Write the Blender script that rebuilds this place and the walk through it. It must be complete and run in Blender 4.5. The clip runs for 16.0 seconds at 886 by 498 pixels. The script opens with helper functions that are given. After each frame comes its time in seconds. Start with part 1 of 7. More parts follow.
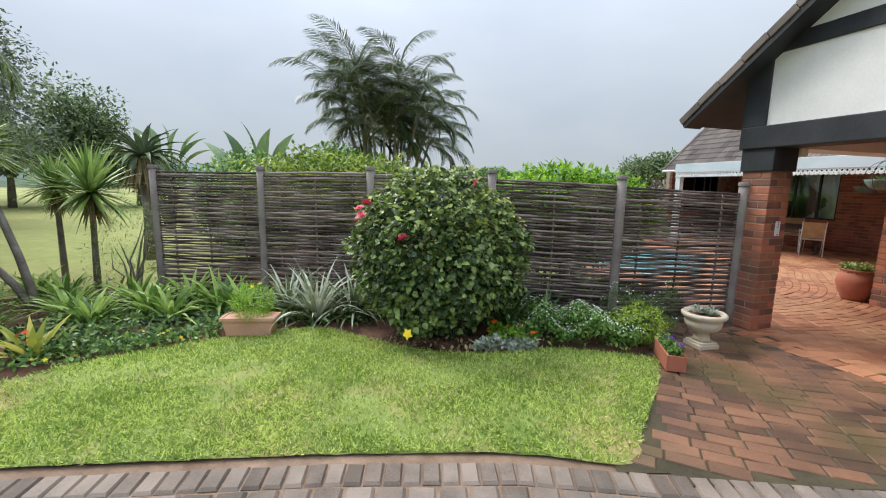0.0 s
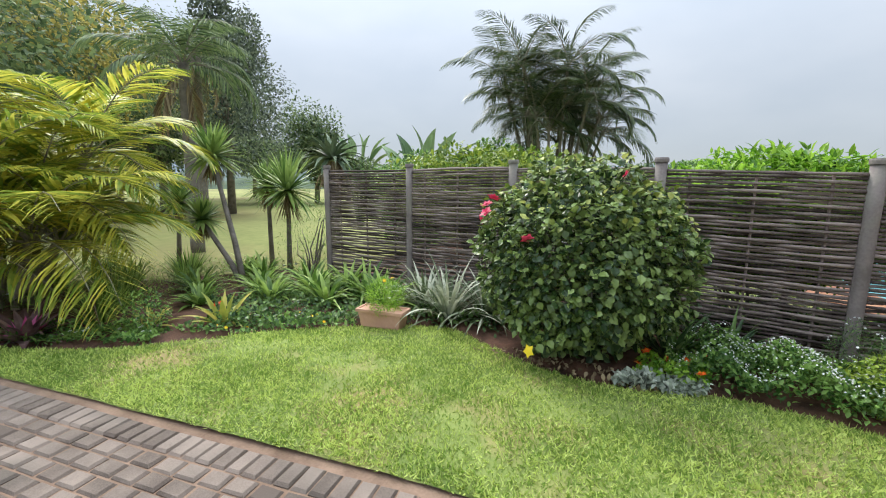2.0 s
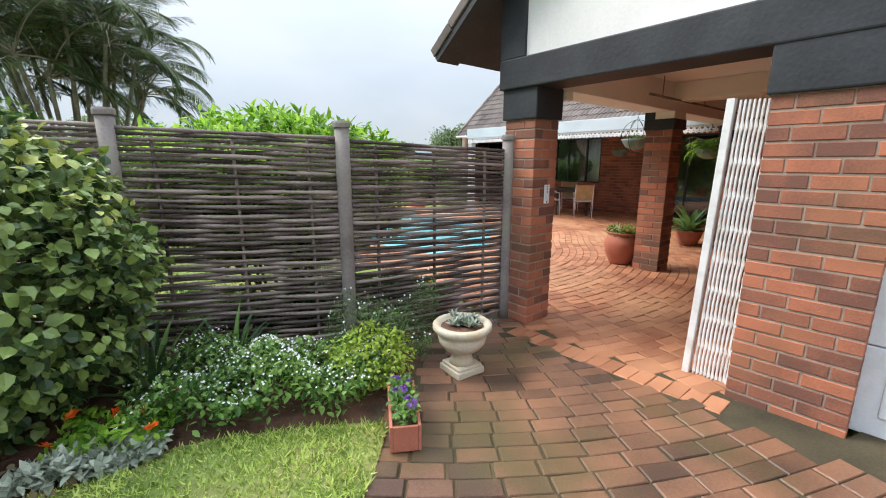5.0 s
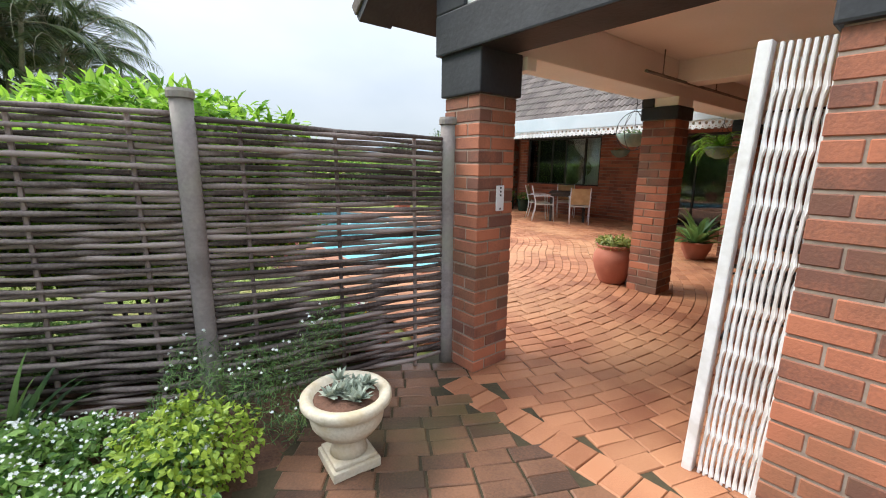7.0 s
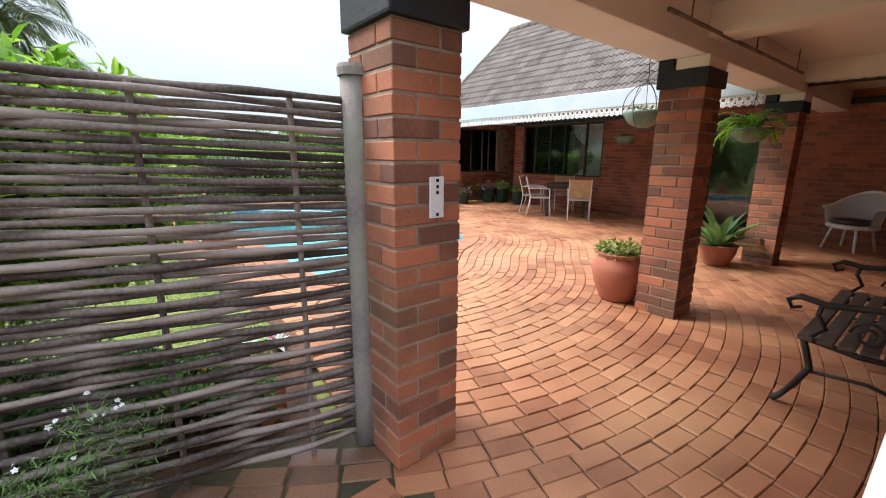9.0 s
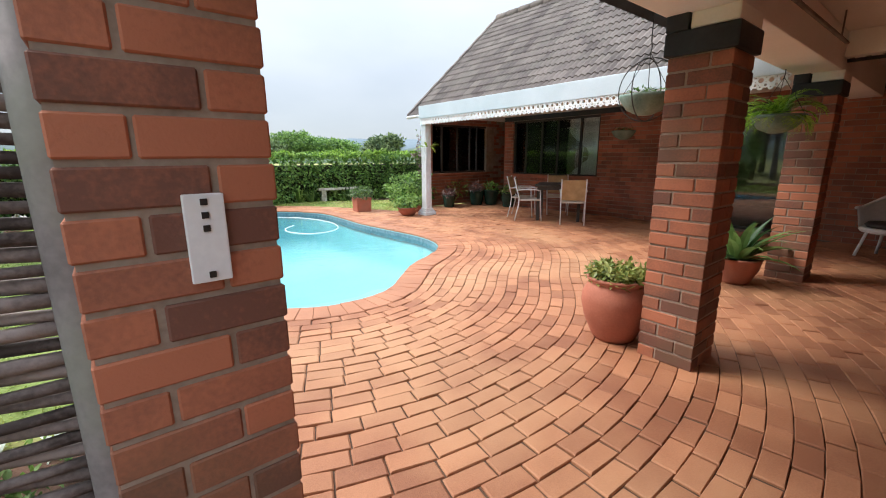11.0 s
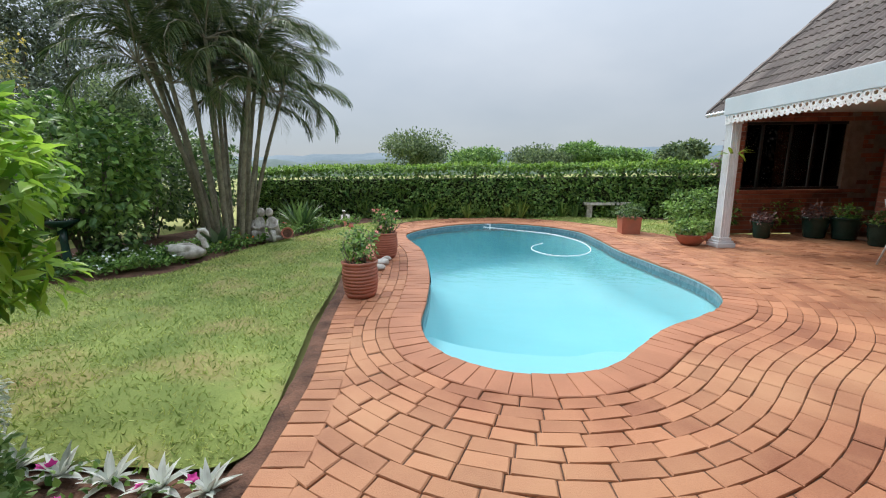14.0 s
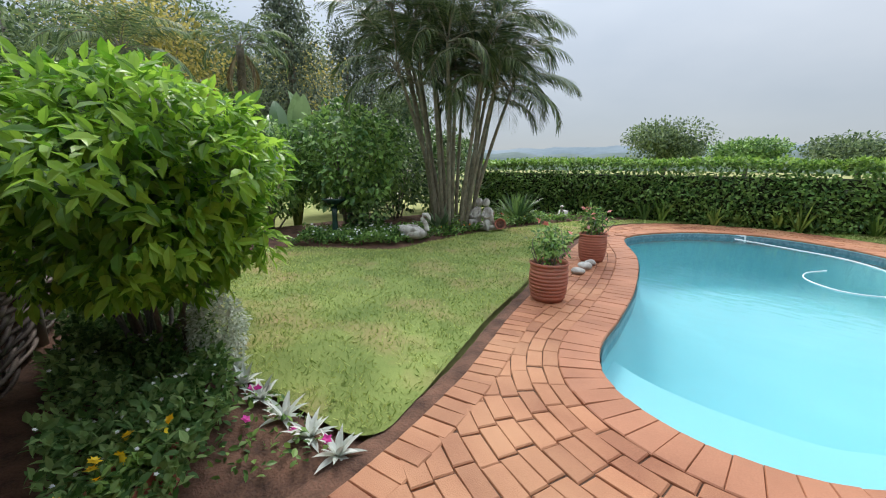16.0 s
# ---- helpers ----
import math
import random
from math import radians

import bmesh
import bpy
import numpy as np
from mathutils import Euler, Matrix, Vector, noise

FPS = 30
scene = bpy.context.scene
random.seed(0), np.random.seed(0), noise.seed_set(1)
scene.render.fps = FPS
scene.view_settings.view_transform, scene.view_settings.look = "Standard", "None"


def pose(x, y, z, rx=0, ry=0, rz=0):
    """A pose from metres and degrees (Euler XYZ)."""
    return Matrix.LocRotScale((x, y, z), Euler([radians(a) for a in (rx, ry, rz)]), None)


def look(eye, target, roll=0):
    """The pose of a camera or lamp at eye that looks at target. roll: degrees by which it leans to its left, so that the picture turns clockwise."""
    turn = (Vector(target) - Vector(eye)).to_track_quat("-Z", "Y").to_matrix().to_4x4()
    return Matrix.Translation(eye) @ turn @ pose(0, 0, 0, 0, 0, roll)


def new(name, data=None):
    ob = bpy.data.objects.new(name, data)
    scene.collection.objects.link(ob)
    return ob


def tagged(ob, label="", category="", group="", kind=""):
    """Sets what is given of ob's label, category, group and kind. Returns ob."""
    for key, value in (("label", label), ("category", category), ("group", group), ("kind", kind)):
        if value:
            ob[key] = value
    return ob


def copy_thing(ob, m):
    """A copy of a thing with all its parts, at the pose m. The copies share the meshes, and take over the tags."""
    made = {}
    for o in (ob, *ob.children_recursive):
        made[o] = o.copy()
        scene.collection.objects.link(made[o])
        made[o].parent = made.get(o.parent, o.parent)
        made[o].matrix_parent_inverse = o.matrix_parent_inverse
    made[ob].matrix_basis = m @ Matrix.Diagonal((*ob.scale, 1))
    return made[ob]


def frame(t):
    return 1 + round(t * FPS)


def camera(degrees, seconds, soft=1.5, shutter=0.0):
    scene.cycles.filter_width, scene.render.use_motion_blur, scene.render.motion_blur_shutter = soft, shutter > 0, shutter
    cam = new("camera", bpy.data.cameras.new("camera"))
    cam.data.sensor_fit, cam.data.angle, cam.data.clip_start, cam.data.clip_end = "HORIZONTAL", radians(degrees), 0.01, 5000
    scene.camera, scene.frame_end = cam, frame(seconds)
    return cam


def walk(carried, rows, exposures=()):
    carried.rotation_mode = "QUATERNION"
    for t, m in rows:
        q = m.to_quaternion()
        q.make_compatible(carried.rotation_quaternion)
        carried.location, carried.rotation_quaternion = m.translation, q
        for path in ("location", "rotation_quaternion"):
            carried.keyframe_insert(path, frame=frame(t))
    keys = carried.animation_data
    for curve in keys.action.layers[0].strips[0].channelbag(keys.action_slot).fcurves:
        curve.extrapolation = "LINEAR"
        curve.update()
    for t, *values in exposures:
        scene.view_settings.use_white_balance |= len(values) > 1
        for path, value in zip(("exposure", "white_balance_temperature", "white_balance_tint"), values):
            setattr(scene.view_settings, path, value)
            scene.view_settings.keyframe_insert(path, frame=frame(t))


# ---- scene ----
cam = camera(94.0, 16.0, soft=1.05)
METRES, EYE, TILT, LEAN, TURN = 7.47, 1.59, -1.6, 0.6, 0.0
ROWS = [
    (0.0, 0.0, 0.0, 0.0, 0.21, -7.08, -1.68),
    (0.5, 0.0075, 0.0137, -0.003, 12.55, -7.15, -1.83),
    (1.0, 0.0144, 0.0332, -0.0027, 22.8, -7.15, -1.72),
    (1.5, 0.0232, 0.0491, -0.0027, 28.61, -7.35, -1.41),
    (2.0, 0.0465, 0.0717, -0.0029, 24.49, -7.93, -1.49),
    (2.5, 0.067, 0.0991, -0.0045, 12.0, -8.32, -1.05),
    (3.0, 0.0881, 0.1303, -0.0051, -1.07, -8.82, -0.21),
    (3.5, 0.1192, 0.1547, -0.0068, -11.48, -9.51, 0.32),
    (4.0, 0.1476, 0.176, -0.0079, -18.67, -10.1, 0.33),
    (4.5, 0.1746, 0.2014, -0.0086, -23.0, -10.3, -0.07),
    (7.0, 0.3321, 0.317, -0.0148, -22.03, -9.8, -0.5),
    (7.5, 0.3623, 0.347, -0.0169, -21.11, -10.04, -0.7),
    (8.0, 0.3888, 0.3713, -0.0159, -20.71, -10.36, -0.9),
    (8.5, 0.4158, 0.3987, -0.0168, -20.95, -10.66, -0.74),
    (9.0, 0.4386, 0.4306, -0.0171, -21.76, -10.99, -0.38),
    (9.5, 0.4635, 0.4584, -0.0177, -22.89, -11.12, 0.16),
    (12.0, 0.5802, 0.5777, -0.0139, -18.1, -10.48, 1.16),
    (12.5, 0.5963, 0.6063, -0.0111, -11.84, -10.07, 0.84),
    (13.0, 0.6079, 0.6293, -0.0101, -3.55, -9.62, 0.56),
    (13.5, 0.6202, 0.652, -0.0073, 6.04, -9.43, 0.14),
    (14.0, 0.6182, 0.6733, -0.0081, 15.98, -9.6, -0.29),
    (14.5, 0.6151, 0.6955, -0.0076, 25.5, -10.05, -0.78),
    (15.0, 0.6256, 0.7105, -0.0065, 34.28, -10.57, -1.19),
    (15.5, 0.6386, 0.723, -0.0051, 41.94, -10.93, -1.65),
    (16.0, 0.6428, 0.7285, -0.0055, 47.61, -11.12, -1.85),
]
walk(cam, [(t, pose(0, 0, EYE, TILT, LEAN, TURN) @ pose(METRES * x, METRES * y, METRES * z, 90 + pitch, roll, yaw)) for t, x, y, z, yaw, pitch, roll in ROWS],
     exposures=[(0.0, 0.48), (2.0, 0.56), (3.5, 0.6), (4.5, 0.8), (7.0, 0.95), (8.0, 1.0), (9.0, 1.12), (9.5, 1.3), (12.0, 0.55), (13.5, 0.4), (16.0, 0.42)])

# ---- sky and sun ----
world = bpy.data.worlds.new("overcast_sky")
scene.world = world
world.use_nodes = True
wn, wl = world.node_tree.nodes, world.node_tree.links
wn.clear()
w_out, w_bg = wn.new("ShaderNodeOutputWorld"), wn.new("ShaderNodeBackground")
w_sky, w_mix, w_ramp = wn.new("ShaderNodeTexSky"), wn.new("ShaderNodeMix"), wn.new("ShaderNodeValToRGB")
w_noise, w_tc, w_map = wn.new("ShaderNodeTexNoise"), wn.new("ShaderNodeTexCoord"), wn.new("ShaderNodeMapping")
w_sky.sky_type, w_sky.sun_disc = "NISHITA", False
SUN_EL, SUN_AZ = radians(48), radians(306)
w_sky.sun_elevation, w_sky.sun_rotation = SUN_EL, SUN_AZ
w_map.inputs["Scale"].default_value = (1.0, 1.0, 2.2)
w_noise.inputs["Scale"].default_value, w_noise.inputs["Detail"].default_value = 1.6, 5.0
w_ramp.color_ramp.elements[0].position, w_ramp.color_ramp.elements[0].color = 0.30, (4.7, 5.5, 6.5, 1)
w_ramp.color_ramp.elements[1].position, w_ramp.color_ramp.elements[1].color = 0.72, (6.8, 7.35, 8.1, 1)
w_mix.data_type = "RGBA"
w_mix.inputs["Factor"].default_value = 0.82
wl.new(w_tc.outputs["Generated"], w_map.inputs["Vector"])
wl.new(w_map.outputs["Vector"], w_noise.inputs["Vector"])
wl.new(w_noise.outputs["Fac"], w_ramp.inputs["Fac"])
wl.new(w_sky.outputs["Color"], w_mix.inputs["A"])
wl.new(w_ramp.outputs["Color"], w_mix.inputs["B"])
w_sep, w_rise, w_scale = wn.new("ShaderNodeSeparateXYZ"), wn.new("ShaderNodeMapRange"), wn.new("ShaderNodeVectorMath")
w_scale.operation = "SCALE"
w_rise.inputs["From Min"].default_value, w_rise.inputs["From Max"].default_value = 0.0, 1.0
w_rise.inputs["To Min"].default_value, w_rise.inputs["To Max"].default_value = 0.56, 3.0   # an overcast sky is brightest overhead
wl.new(w_tc.outputs["Generated"], w_sep.inputs["Vector"])
w_pow = wn.new("ShaderNodeMath")
w_pow.operation, w_pow.use_clamp = "POWER", True
w_pow.inputs[1].default_value = 2.0
wl.new(w_sep.outputs["Z"], w_pow.inputs[0])
wl.new(w_pow.outputs[0], w_rise.inputs["Value"])
wl.new(w_mix.outputs["Result"], w_scale.inputs[0])
wl.new(w_rise.outputs["Result"], w_scale.inputs["Scale"])
wl.new(w_scale.outputs["Vector"], w_bg.inputs["Color"])
wl.new(w_bg.outputs["Background"], w_out.inputs["Surface"])
w_bg.inputs["Strength"].default_value = 0.115

sun_data = bpy.data.lights.new("sun", "SUN")
sun_data.energy, sun_data.angle, sun_data.color = 2.3, radians(24), (1.0, 0.96, 0.9)
sun_lamp = new("sun", sun_data)
sun_dir = Vector((math.sin(SUN_AZ) * math.cos(SUN_EL), math.cos(SUN_AZ) * math.cos(SUN_EL), math.sin(SUN_EL)))
sun_lamp.matrix_world = look(tuple(sun_dir * 60), (0, 0, 0))
scene.view_settings.exposure = 0.0

# ---- materials ----
def material(name, dark, light, rough=0.8, scale=6.0, bump=0.2, metal=0.0, fine=60.0, pieces=0.0, spec=0.4, stain=None, stain_scale=1.2, stain_amount=0.5, through_light=0.0, bump_dist=0.01, hue=0.0):
    """A surface with two scales of colour noise, bump, stains and an own tint for each piece."""
    m = bpy.data.materials.new(name)
    m.use_nodes = True
    n, l = m.node_tree.nodes, m.node_tree.links
    b = n["Principled BSDF"]
    tc = n.new("ShaderNodeTexCoord")
    geo = n.new("ShaderNodeNewGeometry")
    big, small = n.new("ShaderNodeTexNoise"), n.new("ShaderNodeTexNoise")
    big.inputs["Scale"].default_value, big.inputs["Detail"].default_value = scale, 4.0
    small.inputs["Scale"].default_value, small.inputs["Detail"].default_value = fine, 3.0
    l.new(geo.outputs["Position"], big.inputs["Vector"])
    l.new(geo.outputs["Position"], small.inputs["Vector"])
    add = n.new("ShaderNodeMath"); add.operation = "MULTIPLY_ADD"
    l.new(small.outputs["Fac"], add.inputs[0]); add.inputs[1].default_value = 0.45
    l.new(big.outputs["Fac"], add.inputs[2])
    fac = add.outputs[0]
    sub = n.new("ShaderNodeMath"); sub.operation = "SUBTRACT"
    l.new(fac, sub.inputs[0]); sub.inputs[1].default_value = 0.22
    fac = sub.outputs[0]
    if pieces:
        info = n.new("ShaderNodeObjectInfo")
        s = n.new("ShaderNodeMath"); s.operation = "ADD"
        l.new(info.outputs["Random"], s.inputs[0]); l.new(geo.outputs["Random Per Island"], s.inputs[1])
        fr = n.new("ShaderNodeMath"); fr.operation = "FRACT"
        l.new(s.outputs[0], fr.inputs[0])
        c = n.new("ShaderNodeMath"); c.operation = "SUBTRACT"
        l.new(fr.outputs[0], c.inputs[0]); c.inputs[1].default_value = 0.5
        k = n.new("ShaderNodeMath"); k.operation = "MULTIPLY_ADD"
        l.new(c.outputs[0], k.inputs[0]); k.inputs[1].default_value = pieces; l.new(fac, k.inputs[2])
        fac = k.outputs[0]
    ramp = n.new("ShaderNodeValToRGB")
    ramp.color_ramp.elements[0].position, ramp.color_ramp.elements[0].color = 0.25, (*dark, 1)
    ramp.color_ramp.elements[1].position, ramp.color_ramp.elements[1].color = 0.75, (*light, 1)
    l.new(fac, ramp.inputs["Fac"])
    col = ramp.outputs["Color"]
    if stain:
        sn = n.new("ShaderNodeTexNoise"); sn.inputs["Scale"].default_value, sn.inputs["Detail"].default_value = stain_scale, 6.0
        l.new(geo.outputs["Position"], sn.inputs["Vector"])
        sr = n.new("ShaderNodeMapRange"); sr.inputs["From Min"].default_value, sr.inputs["From Max"].default_value, sr.inputs["To Max"].default_value = 0.48, 0.66, stain_amount
        l.new(sn.outputs["Fac"], sr.inputs["Value"])
        mx = n.new("ShaderNodeMix"); mx.data_type = "RGBA"
        l.new(sr.outputs["Result"], mx.inputs["Factor"]); l.new(col, mx.inputs["A"]); mx.inputs["B"].default_value = (*stain, 1)
        col = mx.outputs["Result"]
    l.new(col, b.inputs["Base Color"])
    b.inputs["Roughness"].default_value, b.inputs["Metallic"].default_value, b.inputs["Specular IOR Level"].default_value = rough, metal, spec
    if bump:
        bp = n.new("ShaderNodeBump"); bp.inputs["Strength"].default_value, bp.inputs["Distance"].default_value = bump, bump_dist
        l.new(add.outputs[0], bp.inputs["Height"]); l.new(bp.outputs["Normal"], b.inputs["Normal"])
    if through_light:
        tr = n.new("ShaderNodeBsdfTranslucent"); l.new(col, tr.inputs["Color"])
        ms = n.new("ShaderNodeMixShader"); ms.inputs["Fac"].default_value = through_light
        l.new(b.outputs["BSDF"], ms.inputs[1]); l.new(tr.outputs["BSDF"], ms.inputs[2])
        l.new(ms.outputs["Shader"], n["Material Output"].inputs["Surface"])
    return m


def leaf_material(name, dark, light, rough=0.45, through_light=0.3, pieces=0.9, spec=0.4):
    return material(name, dark, light, rough, 1.5, 0.0, 0.0, 12.0, pieces, spec, through_light=through_light)


M_GROUND = material("grass_land", (0.17, 0.20, 0.05), (0.36, 0.35, 0.12), 0.95, 0.15, 0.3, fine=5.0, stain=(0.16, 0.10, 0.05), stain_scale=0.12)
M_LAWN = material("lawn_base", (0.10, 0.145, 0.03), (0.25, 0.30, 0.08), 0.95, 2.0, 0.6, fine=90.0, stain=(0.36, 0.25, 0.12), stain_scale=1.3, stain_amount=0.75)
M_BLADE = leaf_material("grass_blade", (0.17, 0.28, 0.04), (0.60, 0.69, 0.19), 0.6, 0.42, 0.8)
M_BLADE2 = leaf_material("pool_grass_blade", (0.17, 0.25, 0.045), (0.53, 0.58, 0.19), 0.6, 0.42, 0.8)
M_SOIL = material("red_brown_soil", (0.05, 0.026, 0.017), (0.19, 0.095, 0.06), 0.95, 6.0, 0.9, fine=70.0, bump_dist=0.02)
M_PAVER = material("grey_paver", (0.105, 0.079, 0.062), (0.25, 0.198, 0.16), 0.85, 3.0, 0.5, fine=120.0, pieces=0.5, stain=(0.07, 0.062, 0.05), stain_scale=1.6)
M_PAVE_RED = material("red_clay_paver", (0.245, 0.092, 0.045), (0.47, 0.208, 0.105), 0.68, 1.4, 0.6, fine=170.0, pieces=0.36, stain=(0.46, 0.25, 0.13), stain_scale=0.7, stain_amount=0.6)
M_PAVE_WET = material("damp_mossy_paver", (0.075, 0.042, 0.028), (0.24, 0.117, 0.066), 0.45, 2.0, 0.5, fine=90.0, pieces=0.4, stain=(0.075, 0.065, 0.025), stain_scale=1.3, stain_amount=0.75)
# sand colour darkened, with the thin shadows between bricks put into it
M_JOINT = material("shadow_dark_joint", (0.05, 0.028, 0.018), (0.13, 0.072, 0.045), 0.95, 3.0, 0.3)
M_JOINT_DARK = material("dark_joint", (0.03, 0.026, 0.014), (0.085, 0.066, 0.035), 0.95, 3.0, 0.3)
M_DRIVE_BED = material("reddish_drive_sand", (0.13, 0.08, 0.052), (0.27, 0.18, 0.125), 0.95, 4.0, 0.5, fine=80.0)
M_COPING = material("terracotta_coping", (0.285, 0.112, 0.055), (0.44, 0.19, 0.10), 0.6, 2.0, 0.25, fine=140.0, pieces=0.15)
M_BRICK = material("face_brick", (0.165, 0.072, 0.05), (0.43, 0.152, 0.082), 0.8, 3.5, 0.4, fine=90.0, pieces=0.6, stain=(0.13, 0.095, 0.05), stain_scale=2.2, stain_amount=0.35)
# copy of the face brick, its colour set apart for walls in shade
M_BRICK_SHADED_WALL = material("shaded_wall_face_brick", (0.20, 0.07, 0.045), (0.42, 0.14, 0.08), 0.8, 3.5, 0.3, fine=90.0, pieces=0.5)
M_MORTAR = material("mortar", (0.22, 0.16, 0.12), (0.38, 0.30, 0.24), 0.9, 8.0, 0.3)
M_BLACK = material("charcoal_plaster", (0.016, 0.018, 0.021), (0.034, 0.037, 0.042), 0.6, 4.0, 0.35, fine=40.0)
M_WHITE = material("white_plaster", (0.70, 0.69, 0.67), (0.84, 0.83, 0.81), 0.8, 2.0, 0.2, fine=50.0)
M_WHITE_METAL = material("white_painted_metal", (0.68, 0.69, 0.70), (0.82, 0.83, 0.84), 0.35, 3.0, 0.05, stain=(0.60, 0.58, 0.54), stain_scale=9.0, stain_amount=0.3)
M_GATE = material("white_gate_paint", (0.70, 0.70, 0.69), (0.82, 0.82, 0.81), 0.4, 3.0, 0.05, stain=(0.42, 0.38, 0.32), stain_scale=8.0, stain_amount=0.4)
M_FASCIA = material("pale_blue_white_paint", (0.46, 0.52, 0.55), (0.56, 0.61, 0.64), 0.45, 2.0, 0.05)
M_CREAM = material("cream_ceiling", (0.78, 0.73, 0.66), (0.86, 0.82, 0.76), 0.7, 1.5, 0.08)
M_TILE = material("roof_tile", (0.085, 0.068, 0.060), (0.195, 0.16, 0.14), 0.8, 1.5, 0.3, fine=60.0, pieces=0.35, stain=(0.20, 0.18, 0.15), stain_scale=2.5, stain_amount=0.35)
M_WOOD_GREY = material("weathered_pole", (0.055, 0.040, 0.035), (0.29, 0.232, 0.208), 0.8, 3.0, 0.5, fine=70.0, pieces=0.6)
M_POST = material("grey_timber_post", (0.16, 0.135, 0.125), (0.30, 0.26, 0.245), 0.85, 4.0, 0.4, fine=50.0, stain=(0.20, 0.21, 0.15), stain_scale=4.0)
M_CLAY = material("terracotta", (0.32, 0.10, 0.06), (0.48, 0.17, 0.105), 0.7, 4.0, 0.2, fine=80.0, stain=(0.22, 0.10, 0.07), stain_scale=4.0)
M_STONE = material("weathered_cast_stone", (0.42, 0.36, 0.26), (0.68, 0.62, 0.50), 0.85, 7.0, 0.5, fine=60.0, stain=(0.40, 0.28, 0.13), stain_scale=7.0, stain_amount=0.6)
M_STATUE = material("pale_concrete", (0.34, 0.31, 0.27), (0.66, 0.63, 0.57), 0.9, 12.0, 0.6, fine=70.0, stain=(0.20, 0.17, 0.13), stain_scale=9.0, stain_amount=0.6)
M_POOL = material("pool_plaster", (0.25, 0.50, 0.53), (0.29, 0.54, 0.57), 0.6, 1.0, 0.0)
M_POOL_EDGE = material("mosaic_band", (0.06, 0.13, 0.16), (0.20, 0.30, 0.34), 0.4, 18.0, 0.1)
M_DARK_FRAME = material("dark_bronze_frame", (0.012, 0.010, 0.009), (0.028, 0.023, 0.02), 0.45, 5.0, 0.05)
M_CURTAIN = material("cream_curtain", (0.76, 0.74, 0.70), (0.86, 0.85, 0.82), 0.9, 6.0, 0.1)
M_BARK = material("grey_bark", (0.10, 0.085, 0.07), (0.25, 0.22, 0.19), 0.9, 6.0, 0.7, fine=50.0, bump_dist=0.02)
M_CANE = material("palm_cane", (0.13, 0.115, 0.075), (0.33, 0.30, 0.21), 0.7, 8.0, 0.4, fine=40.0)
# blue-green tone carries the haze of distance in its colour
M_HAZE_HILL = material("haze_tinted_hillside", (0.055, 0.085, 0.08), (0.12, 0.155, 0.14), 1.0, 0.02, 0.0, fine=0.2)


def glass_material(name, tint, rough=0.02):
    m = bpy.data.materials.new(name)
    m.use_nodes = True
    n, l = m.node_tree.nodes, m.node_tree.links
    n.clear()
    out, mix = n.new("ShaderNodeOutputMaterial"), n.new("ShaderNodeMixShader")
    fres, tr, gl = n.new("ShaderNodeFresnel"), n.new("ShaderNodeBsdfTransparent"), n.new("ShaderNodeBsdfGlossy")
    fres.inputs["IOR"].default_value = 1.75
    tr.inputs["Color"].default_value = (*tint, 1)
    gl.inputs["Roughness"].default_value = rough
    l.new(fres.outputs[0], mix.inputs["Fac"]); l.new(tr.outputs[0], mix.inputs[1]); l.new(gl.outputs[0], mix.inputs[2])
    l.new(mix.outputs[0], out.inputs["Surface"])
    return m


M_GLASS = glass_material("window_glass", (0.86, 0.88, 0.87))


def water_material():
    m = bpy.data.materials.new("pool_water")
    m.use_nodes = True
    n, l = m.node_tree.nodes, m.node_tree.links
    n.clear()
    out, mix = n.new("ShaderNodeOutputMaterial"), n.new("ShaderNodeMixShader")
    fres, tr, gl = n.new("ShaderNodeFresnel"), n.new("ShaderNodeBsdfTransparent"), n.new("ShaderNodeBsdfGlossy")
    nz, bp, geo, mp = n.new("ShaderNodeTexNoise"), n.new("ShaderNodeBump"), n.new("ShaderNodeNewGeometry"), n.new("ShaderNodeMapping")
    mp.inputs["Scale"].default_value = (1.0, 2.5, 1.0)
    nz.inputs["Scale"].default_value, nz.inputs["Detail"].default_value = 3.5, 2.0
    bp.inputs["Strength"].default_value, bp.inputs["Distance"].default_value = 0.08, 0.05
    fres.inputs["IOR"].default_value = 1.33
    tr.inputs["Color"].default_value = (0.70, 0.93, 0.95, 1)
    gl.inputs["Roughness"].default_value = 0.03
    l.new(geo.outputs["Position"], mp.inputs["Vector"]); l.new(mp.outputs[0], nz.inputs["Vector"])
    l.new(nz.outputs["Fac"], bp.inputs["Height"]); l.new(bp.outputs["Normal"], gl.inputs["Normal"]); l.new(bp.outputs["Normal"], fres.inputs["Normal"])
    l.new(fres.outputs[0], mix.inputs["Fac"]); l.new(tr.outputs[0], mix.inputs[1]); l.new(gl.outputs[0], mix.inputs[2])
    l.new(mix.outputs[0], out.inputs["Surface"])
    return m


M_WATER = water_material()


# ---- building helpers ----
def mesh_from(name, verts, faces, mat, smooth=False):
    me = bpy.data.meshes.new(name)
    me.from_pydata([tuple(v) for v in verts], [], [tuple(f) for f in faces])
    if mat:
        me.materials.append(mat)
    if smooth:
        me.polygons.foreach_set("use_smooth", [True] * len(me.polygons))
    me.update()
    return me


def put(name, me, parent=None, label="", at=None):
    ob = new(name, me)
    if parent:
        ob.parent = parent
    if at is not None:
        ob.matrix_basis = at
    return tagged(ob, label)


